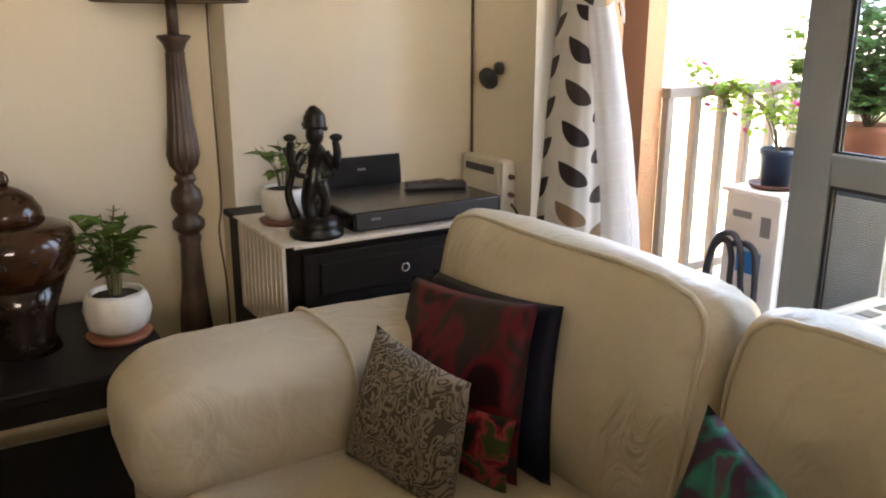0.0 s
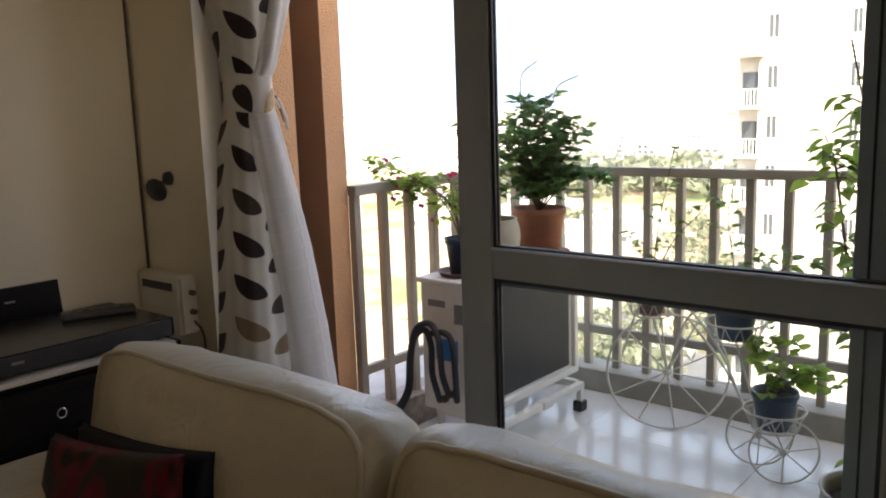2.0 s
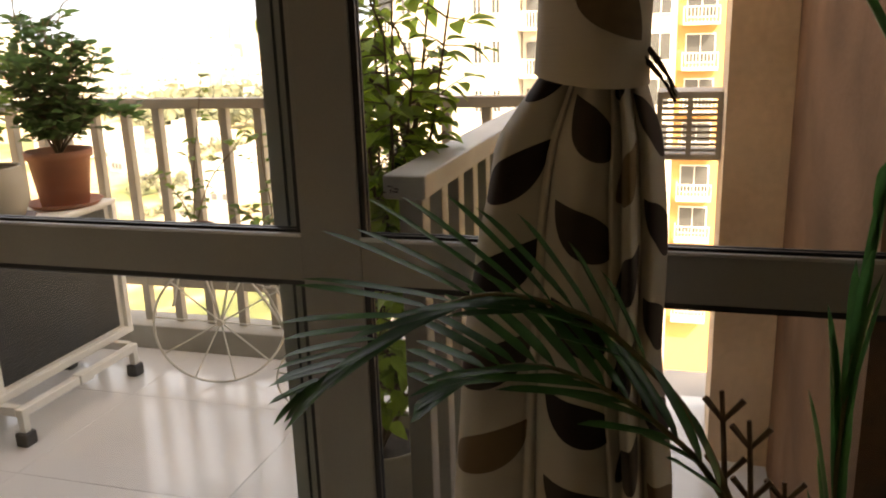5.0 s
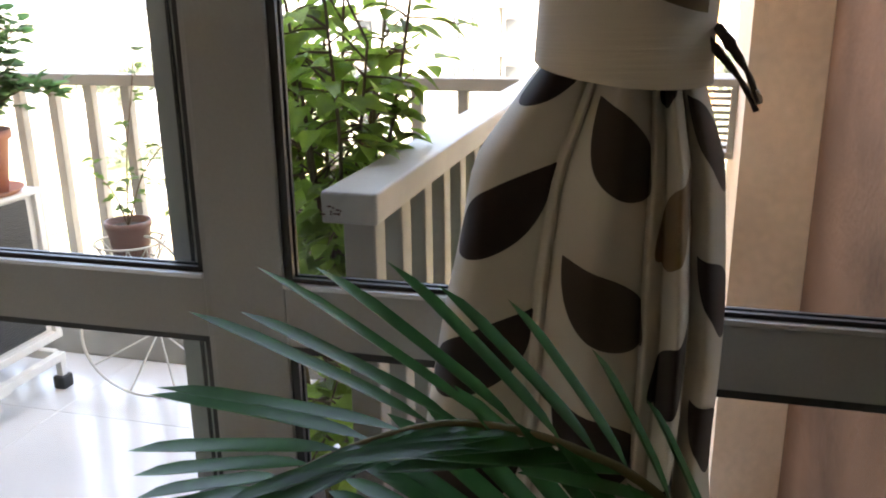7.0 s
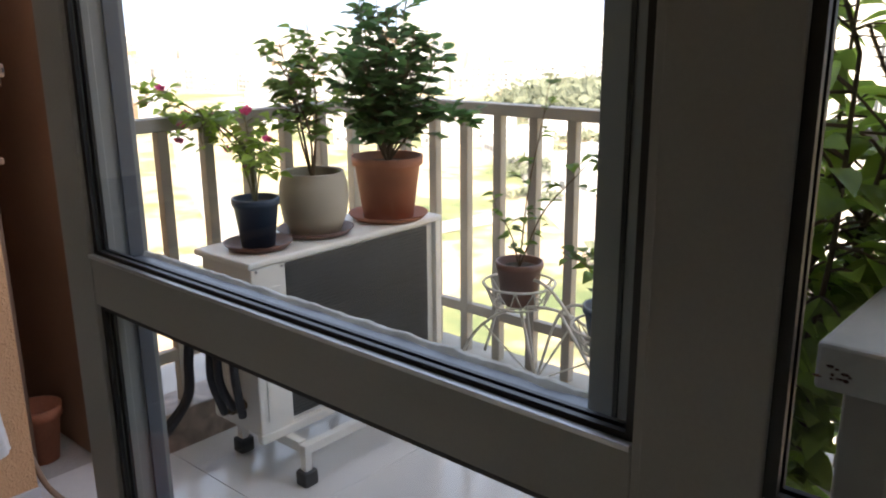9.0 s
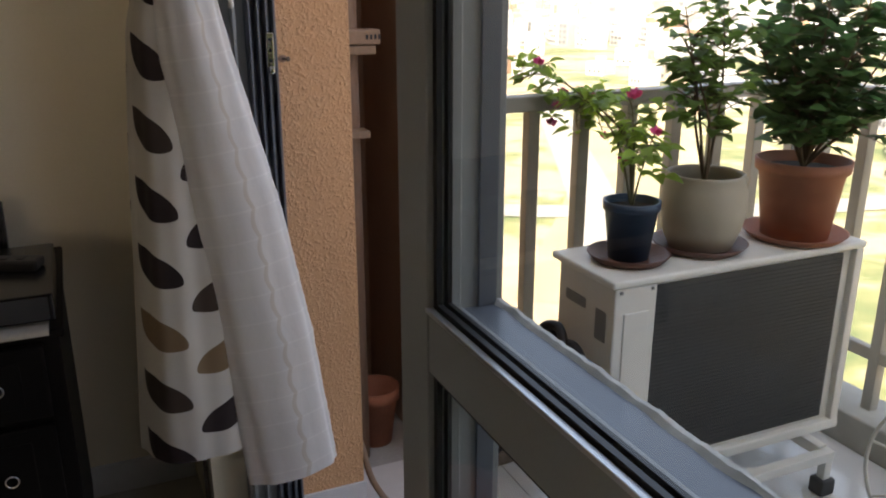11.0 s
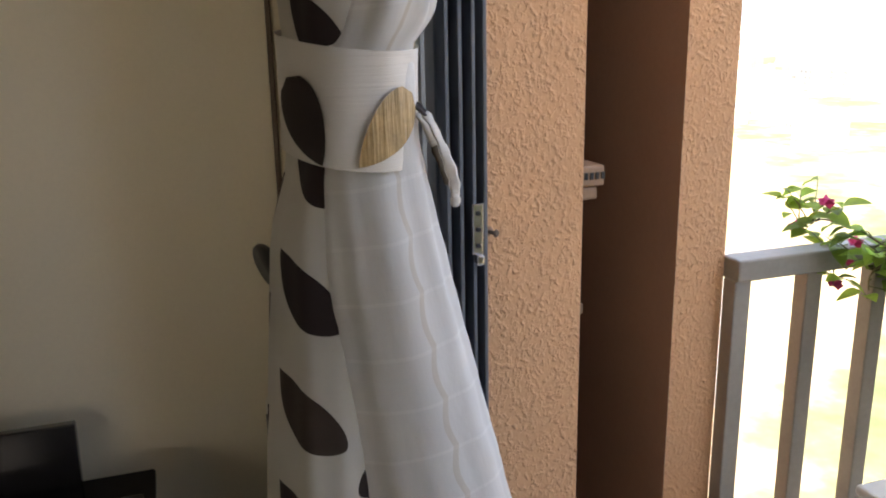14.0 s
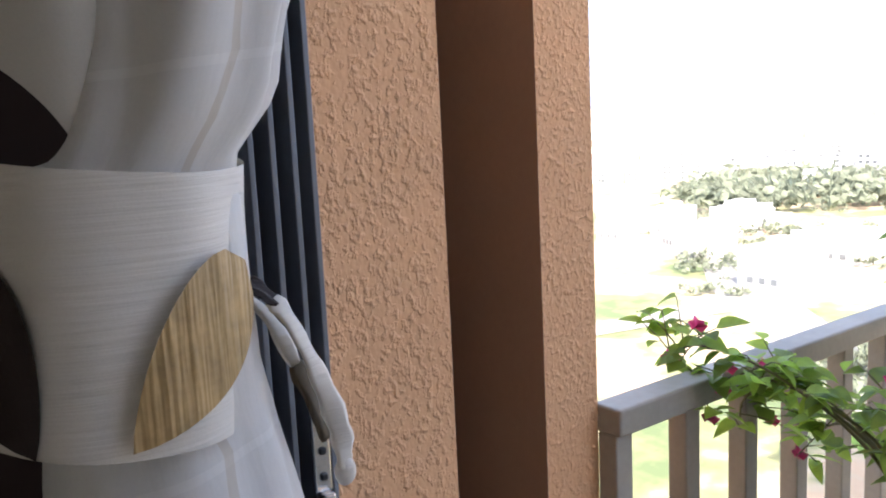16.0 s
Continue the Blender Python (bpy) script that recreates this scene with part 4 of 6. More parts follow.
def pillow(c00, c10, c11, c01, thick, n=20):
    """A square stuffed pillow between four corners, pinched at its corners."""
    bm = bmesh.new()
    c00, c10, c11, c01 = (Vector(c) for c in (c00, c10, c11, c01))
    nrm = (c10 - c00).cross(c01 - c00).normalized()
    grid = {}
    for s in (1, -1):
        for i in range(n + 1):
            for j in range(n + 1):
                u, v = i / n, j / n
                edge = i in (0, n) or j in (0, n)
                if edge and s < 0:
                    grid[s, i, j] = grid[1, i, j]
                    continue
                a, b = 2 * u - 1, 2 * v - 1
                pin = 0.07
                uu, vv = 0.5 + a * (1 - pin * (1 - b * b)) / 2, 0.5 + b * (1 - pin * (1 - a * a)) / 2
                q = (c00 * (1 - uu) + c10 * uu) * (1 - vv) + (c01 * (1 - uu) + c11 * uu) * vv
                h = ((1 - a * a) * (1 - b * b)) ** 0.42 * thick / 2
                q = q + nrm * s * (h + 0.006 * noise.noise(q * 12) * (1 - a * a))
                grid[s, i, j] = bm.verts.new(q)
        for i in range(n):
            for j in range(n):
                bm.faces.new((grid[s, i, j], grid[s, i + 1, j], grid[s, i + 1, j + 1], grid[s, i, j + 1]))
    return bm


sofa = thing("sofa", "cream leather two-seat sofa with piped cushions, back to the balcony", "sofa", at=(0.6, 0.8, 0))
part("base", bx(0.12, 1.08, 0.06, 1.70, 0.055, 0.30, bevel=0.04, seg=4), M_LEATHER, sofa, smooth=True)
part("back_frame", bx(0.96, 1.12, 0.07, 1.70, 0.26, 0.70, bevel=0.06, seg=5), M_LEATHER, sofa, smooth=True)
for y0, y1, s in ((0.10, 0.80, 1.0), (0.812, 1.46, 2.0)):
    bm = puff(bmesh.new(), (0.46, (y0 + y1) / 2, 0.37), (0.76, y1 - y0, 0.19), 0.35, 0.2, 60, 24, 0.006, s)
    sc = part("seat_cushion", bm, M_LEATHER, sofa, smooth=True)
    pts = [(0.46 - 0.375, y, 0.42) for y in (y0 + 0.04, (y0 + y1) / 2, y1 - 0.04)]
    part("piping", tube(bmesh.new(), smooth_path(pts, 6), 0.006, 6), M_PIPING, sc, smooth=True)


def back_cushion(y0, y1, seed):
    """A stuffed back cushion, leaning, with piping round the edge of its front."""
    w, h, d, e1, e2 = y1 - y0, 0.50, 0.29, 0.72, 0.27
    m = Matrix.Translation((0.925, (y0 + y1) / 2, 0.645)) @ pose(0, 0, 0, 0, 11, 0)
    bm = puff(bmesh.new(), (0, 0, 0), (h, w, d), e1, e2, 110, 40)
    bm.transform(Matrix(((0, 0, -1, 0), (0, 1, 0, 0), (1, 0, 0, 0), (0, 0, 0, 1))))
    for v in bm.verts:
        q = v.co.copy()
        k = noise.noise(q * 6 + Vector((seed, 0, 0))) + 0.45 * noise.noise(q * 15 + Vector((0, seed, 0))) + 0.55 * noise.noise(Vector((q.x * 9, q.y * 34, q.z * 9 + seed)))
        v.co += q.normalized() * 0.011 * k
    bm.transform(m)
    c = part("back_cushion", bm, M_LEATHER, sofa, smooth=True)
    sg = lambda v: math.copysign(abs(v) ** e2, v)
    xx = -0.080
    k = (1 - abs(xx / (d / 2)) ** (2 / e1)) ** (e1 / 2)
    pts = []
    for i in range(140):
        a = 2 * math.pi * i / 140
        q = Vector((xx, w / 2 * k * sg(math.cos(a)), h / 2 * k * sg(math.sin(a))))
        n = noise.noise(q * 6 + Vector((seed, 0, 0))) + 0.45 * noise.noise(q * 15 + Vector((0, seed, 0))) + 0.55 * noise.noise(Vector((q.x * 9, q.y * 34, q.z * 9 + seed)))
        q += q.normalized() * (0.011 * n + 0.002)
        pts.append(m @ q)
    part("piping", tube(bmesh.new(), pts, 0.0065, 8, closed=True), M_PIPING, c, smooth=True)
    return c


back_cushion(0.815, 1.70, 3.0)
back_cushion(0.06, 0.805, 9.0)
for ya, yb in ((1.44, 1.78),):
    ym = (ya + yb) / 2
    bm = puff(bmesh.new(), (0.48, ym, 0.53), (0.86, yb - ya + 0.02, 0.30), 0.55, 0.32, 64, 30, 0.010, ya)
    a = part("arm_roll", bm, M_LEATHER, sofa, smooth=True)
    sq = lambda v: math.copysign(abs(v) ** 0.55, v)
    pts = [(0.50, ym + sq(math.cos(t)) * ((yb - ya + 0.02) / 2 + 0.003), 0.53 + sq(math.sin(t)) * 0.155) for t in [math.pi * k / 40 for k in range(41)]]
    part("piping", tube(bmesh.new(), pts, 0.005, 6), M_PIPING, a, smooth=True)
    part("arm_panel", bx(0.09, 1.06, ya + 0.02, yb - 0.01, 0.06, 0.47, bevel=0.035, seg=4), M_LEATHER, sofa, smooth=True)
for x in (0.18, 1.02):
    for y in (0.14, 1.68):
        part("foot", lathe(bmesh.new(), [(0.02, 0.0), (0.028, 0.062)], x, y, 16), M_BLACKWOOD, sofa)

t1 = thing("throw_pillow", "grey-brown paisley throw pillow leaning on the sofa arm", "pillow", at=(0.5, 1.25, 0.46))
part("cover", pillow((0.455, 1.395, 0.462), (0.535, 1.105, 0.44), (0.595, 1.135, 0.690), (0.525, 1.375, 0.742), 0.12), M_GREYCLOTH, t1, smooth=True)
t2 = thing("throw_pillow", "dark red flowered satin throw pillow", "pillow", at=(0.66, 1.3, 0.46))
part("cover", pillow((0.60, 1.50, 0.45), (0.68, 1.10, 0.45), (0.755, 1.145, 0.812), (0.735, 1.60, 0.755), 0.11), M_REDSILK, t2, smooth=True)
fl = part("rose_print", pillow((0.592, 1.29, 0.455), (0.648, 1.09, 0.455), (0.676, 1.10, 0.61), (0.606, 1.31, 0.60), 0.03), blotched("rose_print_cloth", [(0.012, 0.018, 0.010), (0.22, 0.015, 0.03), (0.36, 0.06, 0.07), (0.05, 0.07, 0.02)], 20, 0.5), t2, "printed roses and green leaves", smooth=True)
t3 = thing("throw_pillow", "navy satin throw pillow behind the red one", "pillow", at=(0.74, 1.25, 0.46))
part("cover", pillow((0.69, 1.50, 0.45), (0.74, 1.07, 0.45), (0.80, 1.125, 0.805), (0.785, 1.585, 0.765), 0.10), M_NAVY, t3, smooth=True)
t4 = thing("throw_pillow", "teal and purple flowered satin throw pillow", "pillow", at=(0.6, 0.5, 0.46))
part("cover", pillow((0.60, 0.74, 0.46), (0.60, 0.36, 0.46), (0.68, 0.34, 0.675), (0.705, 0.690, 0.805), 0.11), M_TEAL, t4, smooth=True)

# ---------------- side table and urn ----------------
st_ = thing("side_table", "black wooden side table beside the sofa arm", "table", at=(0.0, 2.2, 0))
part("tabletop", bx(-0.42, 0.26, 1.93, 2.55, 0.485, 0.52, bevel=0.006), M_BLACKWOOD, st_)
part("apron", bx(-0.38, 0.22, 1.97, 2.51, 0.42, 0.485, bevel=0.004), M_BLACKWOOD, st_)
for x in (-0.38, 0.17):
    for y in (1.96, 2.47):
        part("leg", bx(x, x + 0.05, y, y + 0.05, 0.0, 0.42, bevel=0.006), M_BLACKWOOD, st_)
part("shelf", bx(-0.33, 0.17, 2.01, 2.47, 0.12, 0.14, bevel=0.003), M_BLACKWOOD, st_)
urn = thing("ceramic_urn", "brown glazed pierced ceramic jar with a domed lid", "urn", at=(-0.06, 2.22, 0.52))
part("foot", lathe(bmesh.new(), [(0.09, 0.52), (0.075, 0.56), (0.085, 0.62), (0.115, 0.70)], -0.06, 2.22, 40), M_BLACKGLAZE, urn, smooth=True)
body_ = part("body", lathe(bmesh.new(), [(0.115, 0.70), (0.145, 0.755), (0.155, 0.80), (0.145, 0.835), (0.10, 0.852), (0.078, 0.858)], -0.06, 2.22, 40), M_BROWNGLAZE, urn, smooth=True)
for i in range(14):
    a = 2 * math.pi * i / 14
    bm = bmesh.new()
    lathe(bm, [(0.011, -0.002), (0.008, 0.004)], seg=10)
    bm.transform(Matrix.Translation((-0.06 + 0.149 * math.cos(a), 2.22 + 0.149 * math.sin(a), 0.775)) @ Vector((math.cos(a), math.sin(a), -0.1)).to_track_quat('Z', 'Y').to_matrix().to_4x4())
    part("piercing", bm, M_BLACKGLAZE, body_)
lid = part("lid", lathe(bmesh.new(), [(0.085, 0.858), (0.080, 0.885), (0.062, 0.915), (0.035, 0.935), (0.014, 0.945)], -0.06, 2.22, 36), M_BROWNGLAZE, urn, smooth=True)
part("knob", lathe(bmesh.new(), [(0.010, 0.944), (0.016, 0.957), (0.014, 0.970), (0.004, 0.982)], -0.06, 2.22, 20), M_BROWNGLAZE, lid, smooth=True)


def leaf_sprays(bm_leaf, bm_stem, base, count, height, spread, length, width, per, lean=(0, 0), r=0.003, bend=0.25, seedless=True):
    """Upright stems from one base with leaves along them."""
    for _ in range(count):
        a = rnd(0, 2 * math.pi)
        s = rnd(0.3, 1.0) * spread
        h = height * rnd(0.65, 1.0)
        tip = Vector(base) + Vector((math.cos(a) * s + lean[0], math.sin(a) * s + lean[1], h))
        midp = Vector(base) + Vector((math.cos(a) * s * 0.35, math.sin(a) * s * 0.35, h * 0.55))
        path = smooth_path([Vector(base) + Vector((math.cos(a), math.sin(a), 0)) * 0.012, midp, tip], 6)
        tube(bm_stem, path, r, 6, r * 0.5)
        for k in range(per):
            t = 0.35 + 0.65 * (k + rnd(0, 0.6)) / per
            p = path[min(len(path) - 1, int(t * (len(path) - 1)))]
            b = rnd(0, 2 * math.pi)
            way = Vector((math.cos(b), math.sin(b), rnd(0.0, 0.9)))
            leaf(bm_leaf, p, way, (0, 0, 1), length * rnd(0.7, 1.15), width * rnd(0.8, 1.1), bend)


def pot_of(profile, x, y, material, parent, soil_z, soil_r, seg=36, name="pot", **k):
    p = part(name, lathe(bmesh.new(), profile, x, y, seg, **k), material, parent, smooth=True)
    part("soil", lathe(bmesh.new(), [(soil_r, soil_z - 0.01), (soil_r * 0.96, soil_z), (0.01, soil_z + 0.006)], x, y, 20), M_SOIL, parent)
    return p


pp = thing("potted_plant", "dark-green plant in a white embossed pot on a red saucer", "plant", at=(0.165, 2.18, 0.52))
part("saucer", lathe(bmesh.new(), [(0.075, 0.5205), (0.085, 0.535), (0.078, 0.537)], 0.165, 2.18, 32), M_TERRA, pp, smooth=True)
bm = lathe(bmesh.new(), [(0.050, 0.537), (0.078, 0.56), (0.088, 0.60), (0.080, 0.64), (0.070, 0.652), (0.062, 0.648), (0.066, 0.63)], 0.165, 2.18, 48)
for v in bm.verts:
    v.co += (v.co - Vector((0.165, 2.18, v.co.z))).normalized() * 0.007 * noise.noise(v.co * 48)
part("pot", bm, M_CERAMIC, pp, smooth=True)
part("soil", lathe(bmesh.new(), [(0.064, 0.62), (0.06, 0.638), (0.01, 0.642)], 0.165, 2.18, 20), M_SOIL, pp)
bl, bs = bmesh.new(), bmesh.new()
leaf_sprays(bl, bs, (0.165, 2.18, 0.64), 13, 0.235, 0.105, 0.062, 0.042, 7, r=0.0040)
part("stem", bs, M_STEM, pp, kind="stuff")
part("leaves", bl, M_LEAF, pp, smooth=True, kind="stuff")

# ---------------- floor lamp ----------------
LX, LY = 0.416, 2.366
lp = thing("floor_lamp", "tall dark carved wooden floor lamp with a cream bell shade", "lamp", at=(LX, LY, 0))
part("base", lathe(bmesh.new(), [(0.15, 0.0), (0.15, 0.03), (0.12, 0.05), (0.055, 0.08), (0.045, 0.16), (0.04, 0.24)], LX, LY, 40), M_DARKWOOD, lp, smooth=True)
part("lower_column", lathe(bmesh.new(), [(0.04, 0.24), (0.05, 0.36), (0.047, 0.44), (0.034, 0.58), (0.028, 0.70), (0.034, 0.722), (0.026, 0.735)], LX, LY, 40, flute=10, depth=0.10), M_DARKWOOD, lp, smooth=True)
part("turned_knop", lathe(bmesh.new(), [(0.026, 0.733), (0.046, 0.752), (0.046, 0.772), (0.028, 0.79), (0.042, 0.812), (0.046, 0.835), (0.040, 0.862), (0.022, 0.882), (0.032, 0.893), (0.030, 0.902), (0.022, 0.914)], LX, LY, 40), M_DARKWOOD, lp, smooth=True)
part("fluted_column", lathe(bmesh.new(), [(0.022, 0.912), (0.040, 0.935), (0.047, 0.965), (0.044, 1.0), (0.036, 1.06), (0.030, 1.15), (0.026, 1.245), (0.030, 1.25)], LX, LY, 60, flute=14, depth=0.14), M_DARKWOOD, lp, smooth=True)
part("collar", lathe(bmesh.new(), [(0.024, 1.248), (0.027, 1.262), (0.034, 1.278), (0.047, 1.292), (0.044, 1.297), (0.016, 1.30)], LX, LY, 40), M_DARKWOOD, lp, smooth=True)
part("stem", lathe(bmesh.new(), [(0.016, 1.298), (0.015, 1.42)], LX, LY, 24), M_DARKWOOD, lp, smooth=True)
bm = bmesh.new()
prof = [(0.207, 1.388), (0.198, 1.392), (0.178, 1.46), (0.155, 1.54), (0.135, 1.64), (0.122, 1.72)]
lathe(bm, prof, LX, LY, 40, caps=False)
lathe(bm, [(r - 0.004, z) for r, z in prof], LX, LY, 40, caps=False)
sh = part("shade", bm, M_SHADE, lp, "cream pleated cloth bell shade", smooth=True)
part("shade_trim", tube(bmesh.new(), arc((LX, LY, 1.389), 0.206, 0, 2 * math.pi, 40, "xy", True), 0.004, 6, closed=True), M_DARKWOOD, sh)
for k in range(3):
    a = 2 * math.pi * k / 3
    part("spider_wire", tube(bmesh.new(), [(LX, LY, 1.415), (LX + 0.19 * math.cos(a), LY + 0.19 * math.sin(a), 1.41)], 0.002, 6), M_CHROME, sh)
cb = thing("lamp_cable", "thin brown cable running down the wall step", "cable", at=(0.6, 2.76, 0.0))
part("cord", tube(bmesh.new(), smooth_path([(0.632, 2.765, 1.9), (0.63, 2.766, 1.2), (0.633, 2.764, 0.75), (0.62, 2.767, 0.62), (0.634, 2.764, 0.4), (0.63, 2.767, 0.004)], 6), 0.0035, 6), M_CABLE, cb)
cb2 = thing("wall_cable", "thin brown cable clipped down the room corner", "cable", at=(1.565, 2.605, 0.6))
part("cord", tube(bmesh.new(), smooth_path([(1.572, 2.612, 2.6), (1.572, 2.612, 1.7), (1.570, 2.610, 1.2), (1.573, 2.612, 0.8)], 6), 0.005, 6), M_CABLE, cb2)
wp = thing("wall_plate", "round dark green-black plate hung on the wall", "plate", at=(0.20, 2.77, 1.6))
bm = lathe(bmesh.new(), [(0.075, 0.0), (0.072, 0.012), (0.05, 0.018), (0.01, 0.014)], 0, 0, 36)
bm.transform(Matrix.Translation((0.20, 2.778, 1.60)) @ pose(0, 0, 0, 90, 0, 0))
part("disc", bm, blotched("dark_green_glaze", [(0.006, 0.008, 0.006), (0.02, 0.035, 0.012), (0.05, 0.05, 0.02)], 14, 0.2), wp, smooth=True)

# ---------------- dresser and what stands on it ----------------
dr = thing("dresser", "black wooden dresser with ring-pull drawers", "dresser", at=(1.0, 2.2, 0))
part("carcass", bx(0.60, 1.300, 2.04, 2.58, 0.06, 0.725, bevel=0.004), M_BLACKWOOD, dr)
part("top", bx(0.585, 1.310, 2.02, 2.59, 0.726, 0.745, bevel=0.004), M_BLACKWOOD, dr)
for z0, z1 in ((0.56, 0.715), (0.34, 0.545), (0.10, 0.325)):
    d = part("drawer_front", bx(0.63, 1.270, 2.024, 2.038, z0, z1, bevel=0.005), M_BLACKWOOD, dr)
    part("panel", bx(0.68, 1.225, 2.019, 2.025, z0 + 0.03, z1 - 0.03, bevel=0.003), M_BLACKWOOD, d)
    for x in (0.945, 1.18):
        part("ring_pull", tube(bmesh.new(), arc((x, 2.013, (z0 + z1) / 2), 0.012, 0, 2 * math.pi, 20, "xz", True), 0.0022, 6, closed=True), M_CHROME, d, "steel ring pull", smooth=True)
for x in (0.61, 1.245):
    for y in (2.05, 2.53):
        part("foot", bx(x, x + 0.04, y, y + 0.04, 0.0, 0.06, bevel=0.004), M_BLACKWOOD, dr)
rn = thing("table_runner", "cream linen runner draped over the dresser end", "runner", at=(1.0, 2.2, 0.745))
bm = bx(0.574, 1.285, 2.012, 2.45, 0.7455, 0.7495, bevel=0.001)
box(bm, 0.572, 0.5835, 2.03, 2.40, 0.47, 0.7455, bevel=0.001)
part("cloth", bm, M_LINEN, rn)
for k in range(10):
    part("tassel", tube(bmesh.new(), [(0.574, 2.05 + 0.035 * k, 0.745), (0.571, 2.052 + 0.035 * k, 0.48)], 0.004, 5), M_LINEN, rn)
part("fringe", bx(0.60, 1.285, 2.009, 2.0125, 0.738, 0.7475, bevel=0.001), M_LINEN, rn)


def blob_chain(bm, pts, radii, seg=10):
    path = smooth_path(pts, 5)
    n = len(path)
    m = len(radii) - 1
    rr = []
    for i in range(n):
        t = i / (n - 1) * m
        k = min(m - 1, int(t))
        rr.append(radii[k] + (radii[k + 1] - radii[k]) * (t - k))
    rings = []
    for i, p in enumerate(path):
        d = (path[min(n - 1, i + 1)] - path[max(0, i - 1)]).normalized()
        a = d.orthogonal().normalized()
        b = d.cross(a)
        rings.append([bm.verts.new(p + (a * math.cos(2 * math.pi * k / seg) + b * math.sin(2 * math.pi * k / seg)) * rr[i]) for k in range(seg)])
    for a, b in zip(rings, rings[1:]):
        for k in range(seg):
            bm.faces.new((a[k], a[(k + 1) % seg], b[(k + 1) % seg], b[k]))
    bm.faces.new(rings[0][::-1])
    bm.faces.new(rings[-1])


SX, SY, SZ = 0.70, 2.085, 0.75
bm = lathe(bmesh.new(), [(0.075, 0.0), (0.078, 0.016), (0.062, 0.024), (0.070, 0.034), (0.064, 0.05), (0.04, 0.056)], 0, 0, 32, flute=16, depth=0.06)
blob_chain(bm, [(-0.012, 0, 0.05), (-0.022, 0, 0.10), (-0.008, 0, 0.15), (0.0, 0, 0.20), (0.008, 0, 0.235), (0.004, 0, 0.262)], [0.020, 0.019, 0.027, 0.018, 0.029, 0.012], 14)
blob_chain(bm, [(0.02, 0.005, 0.05), (0.028, 0, 0.10), (0.012, 0, 0.155)], [0.016, 0.015, 0.022], 12)
puff(bm, (0.004, -0.004, 0.285), (0.05, 0.05, 0.062), 1, 1, 20, 14)
blob_chain(bm, [(0.004, 0.006, 0.30), (0.004, 0.012, 0.335), (0.0, 0.016, 0.362)], [0.033, 0.030, 0.008], 14)
for s in (-1, 1):
    blob_chain(bm, [(0.03 * s, 0, 0.235), (0.055 * s, -0.012, 0.20), (0.064 * s, -0.02, 0.235), (0.060 * s, -0.024, 0.270)], [0.014, 0.013, 0.012, 0.010], 8)
    blob_chain(bm, [(0.03 * s, 0, 0.225), (0.05 * s, -0.02, 0.185), (0.02 * s, -0.035, 0.175)], [0.011, 0.009, 0.007], 8)
    puff(bm, (0.062 * s, -0.024, 0.280), (0.036, 0.020, 0.022), 1, 1, 10, 8)
blob_chain(bm, [(-0.055, 0.01, 0.05), (-0.075, 0.01, 0.12), (-0.062, 0.01, 0.19), (-0.08, 0.008, 0.25)], [0.014, 0.011, 0.010, 0.007], 8)
for k in range(9):
    puff(bm, (0.03 * math.cos(k * 0.7) + 0.004, 0.012, 0.30 + 0.035 * abs(math.sin(k * 0.7))), (0.014, 0.014, 0.014), 1, 1, 8, 6)
puff(bm, (0.004, 0.014, 0.318), (0.056, 0.035, 0.085), 0.9, 0.9, 18, 12, 0.004)
bm.transform(Matrix.Translation((SX, SY, SZ)) @ pose(0, 0, 0, 0, 0, -25))
stt = part("statue", bm, M_CASTMETAL, None, "", smooth=True)
tagged(stt, "small blackened bronze dancing figure statue on the dresser", "statue")

pp = thing("potted_plant", "small trailing plant in a cream embossed pot on the dresser", "plant", at=(0.685, 2.27, 0.75))
part("saucer", lathe(bmesh.new(), [(0.07, 0.7498), (0.078, 0.762), (0.07, 0.764)], 0.685, 2.29, 28), M_SAUCER, pp, smooth=True)
bm = lathe(bmesh.new(), [(0.048, 0.764), (0.066, 0.79), (0.072, 0.825), (0.068, 0.858), (0.06, 0.858), (0.06, 0.84)], 0.685, 2.29, 40)
for v in bm.verts:
    v.co += (v.co - Vector((0.685, 2.29, v.co.z))).normalized() * 0.004 * noise.noise(v.co * 55)
part("pot", bm, M_CERAMIC, pp, smooth=True)
part("soil", lathe(bmesh.new(), [(0.058, 0.835), (0.055, 0.85), (0.01, 0.853)], 0.685, 2.29, 20), M_SOIL, pp)
bl, bs = bmesh.new(), bmesh.new()
leaf_sprays(bl, bs, (0.685, 2.29, 0.85), 9, 0.16, 0.12, 0.055, 0.045, 3, r=0.002)
part("stem", bs, M_STEM, pp, kind="stuff")
part("leaves", bl, M_LEAF, pp, smooth=True, kind="stuff")

av = thing("media_player", "flat glossy black media player on the dresser", "media player", at=(1.08, 2.22, 0.75))
part("case", bx(0.79, 1.300, 2.035, 2.39, 0.757, 0.812, bevel=0.004), M_BLACKPL, av)
part("front_panel", bx(0.80, 1.290, 2.031, 2.036, 0.762, 0.808, bevel=0.002), M_DARKPL, av)
for x in (0.83, 1.26):
    for y in (2.07, 2.34):
        part("foot", lathe(bmesh.new(), [(0.012, 0.7497), (0.012, 0.758)], x, y, 12), M_TYRE, av)
part("maker_mark", bx(0.845, 0.875, 2.0295, 2.0315, 0.786, 0.793), M_STICKER, av)
md = thing("set_top_box", "thin black glossy box standing behind the media player", "set-top box", at=(1.05, 2.5, 0.745))
bm = bx(0.90, 1.20, -0.012, 0.012, 0.0, 0.145, bevel=0.003)
bm.transform(Matrix.Translation((0, 2.50, 0.7455)) @ pose(0, 0, 0, -8, 0, 0))
part("case", bm, M_BLACKPL, md)
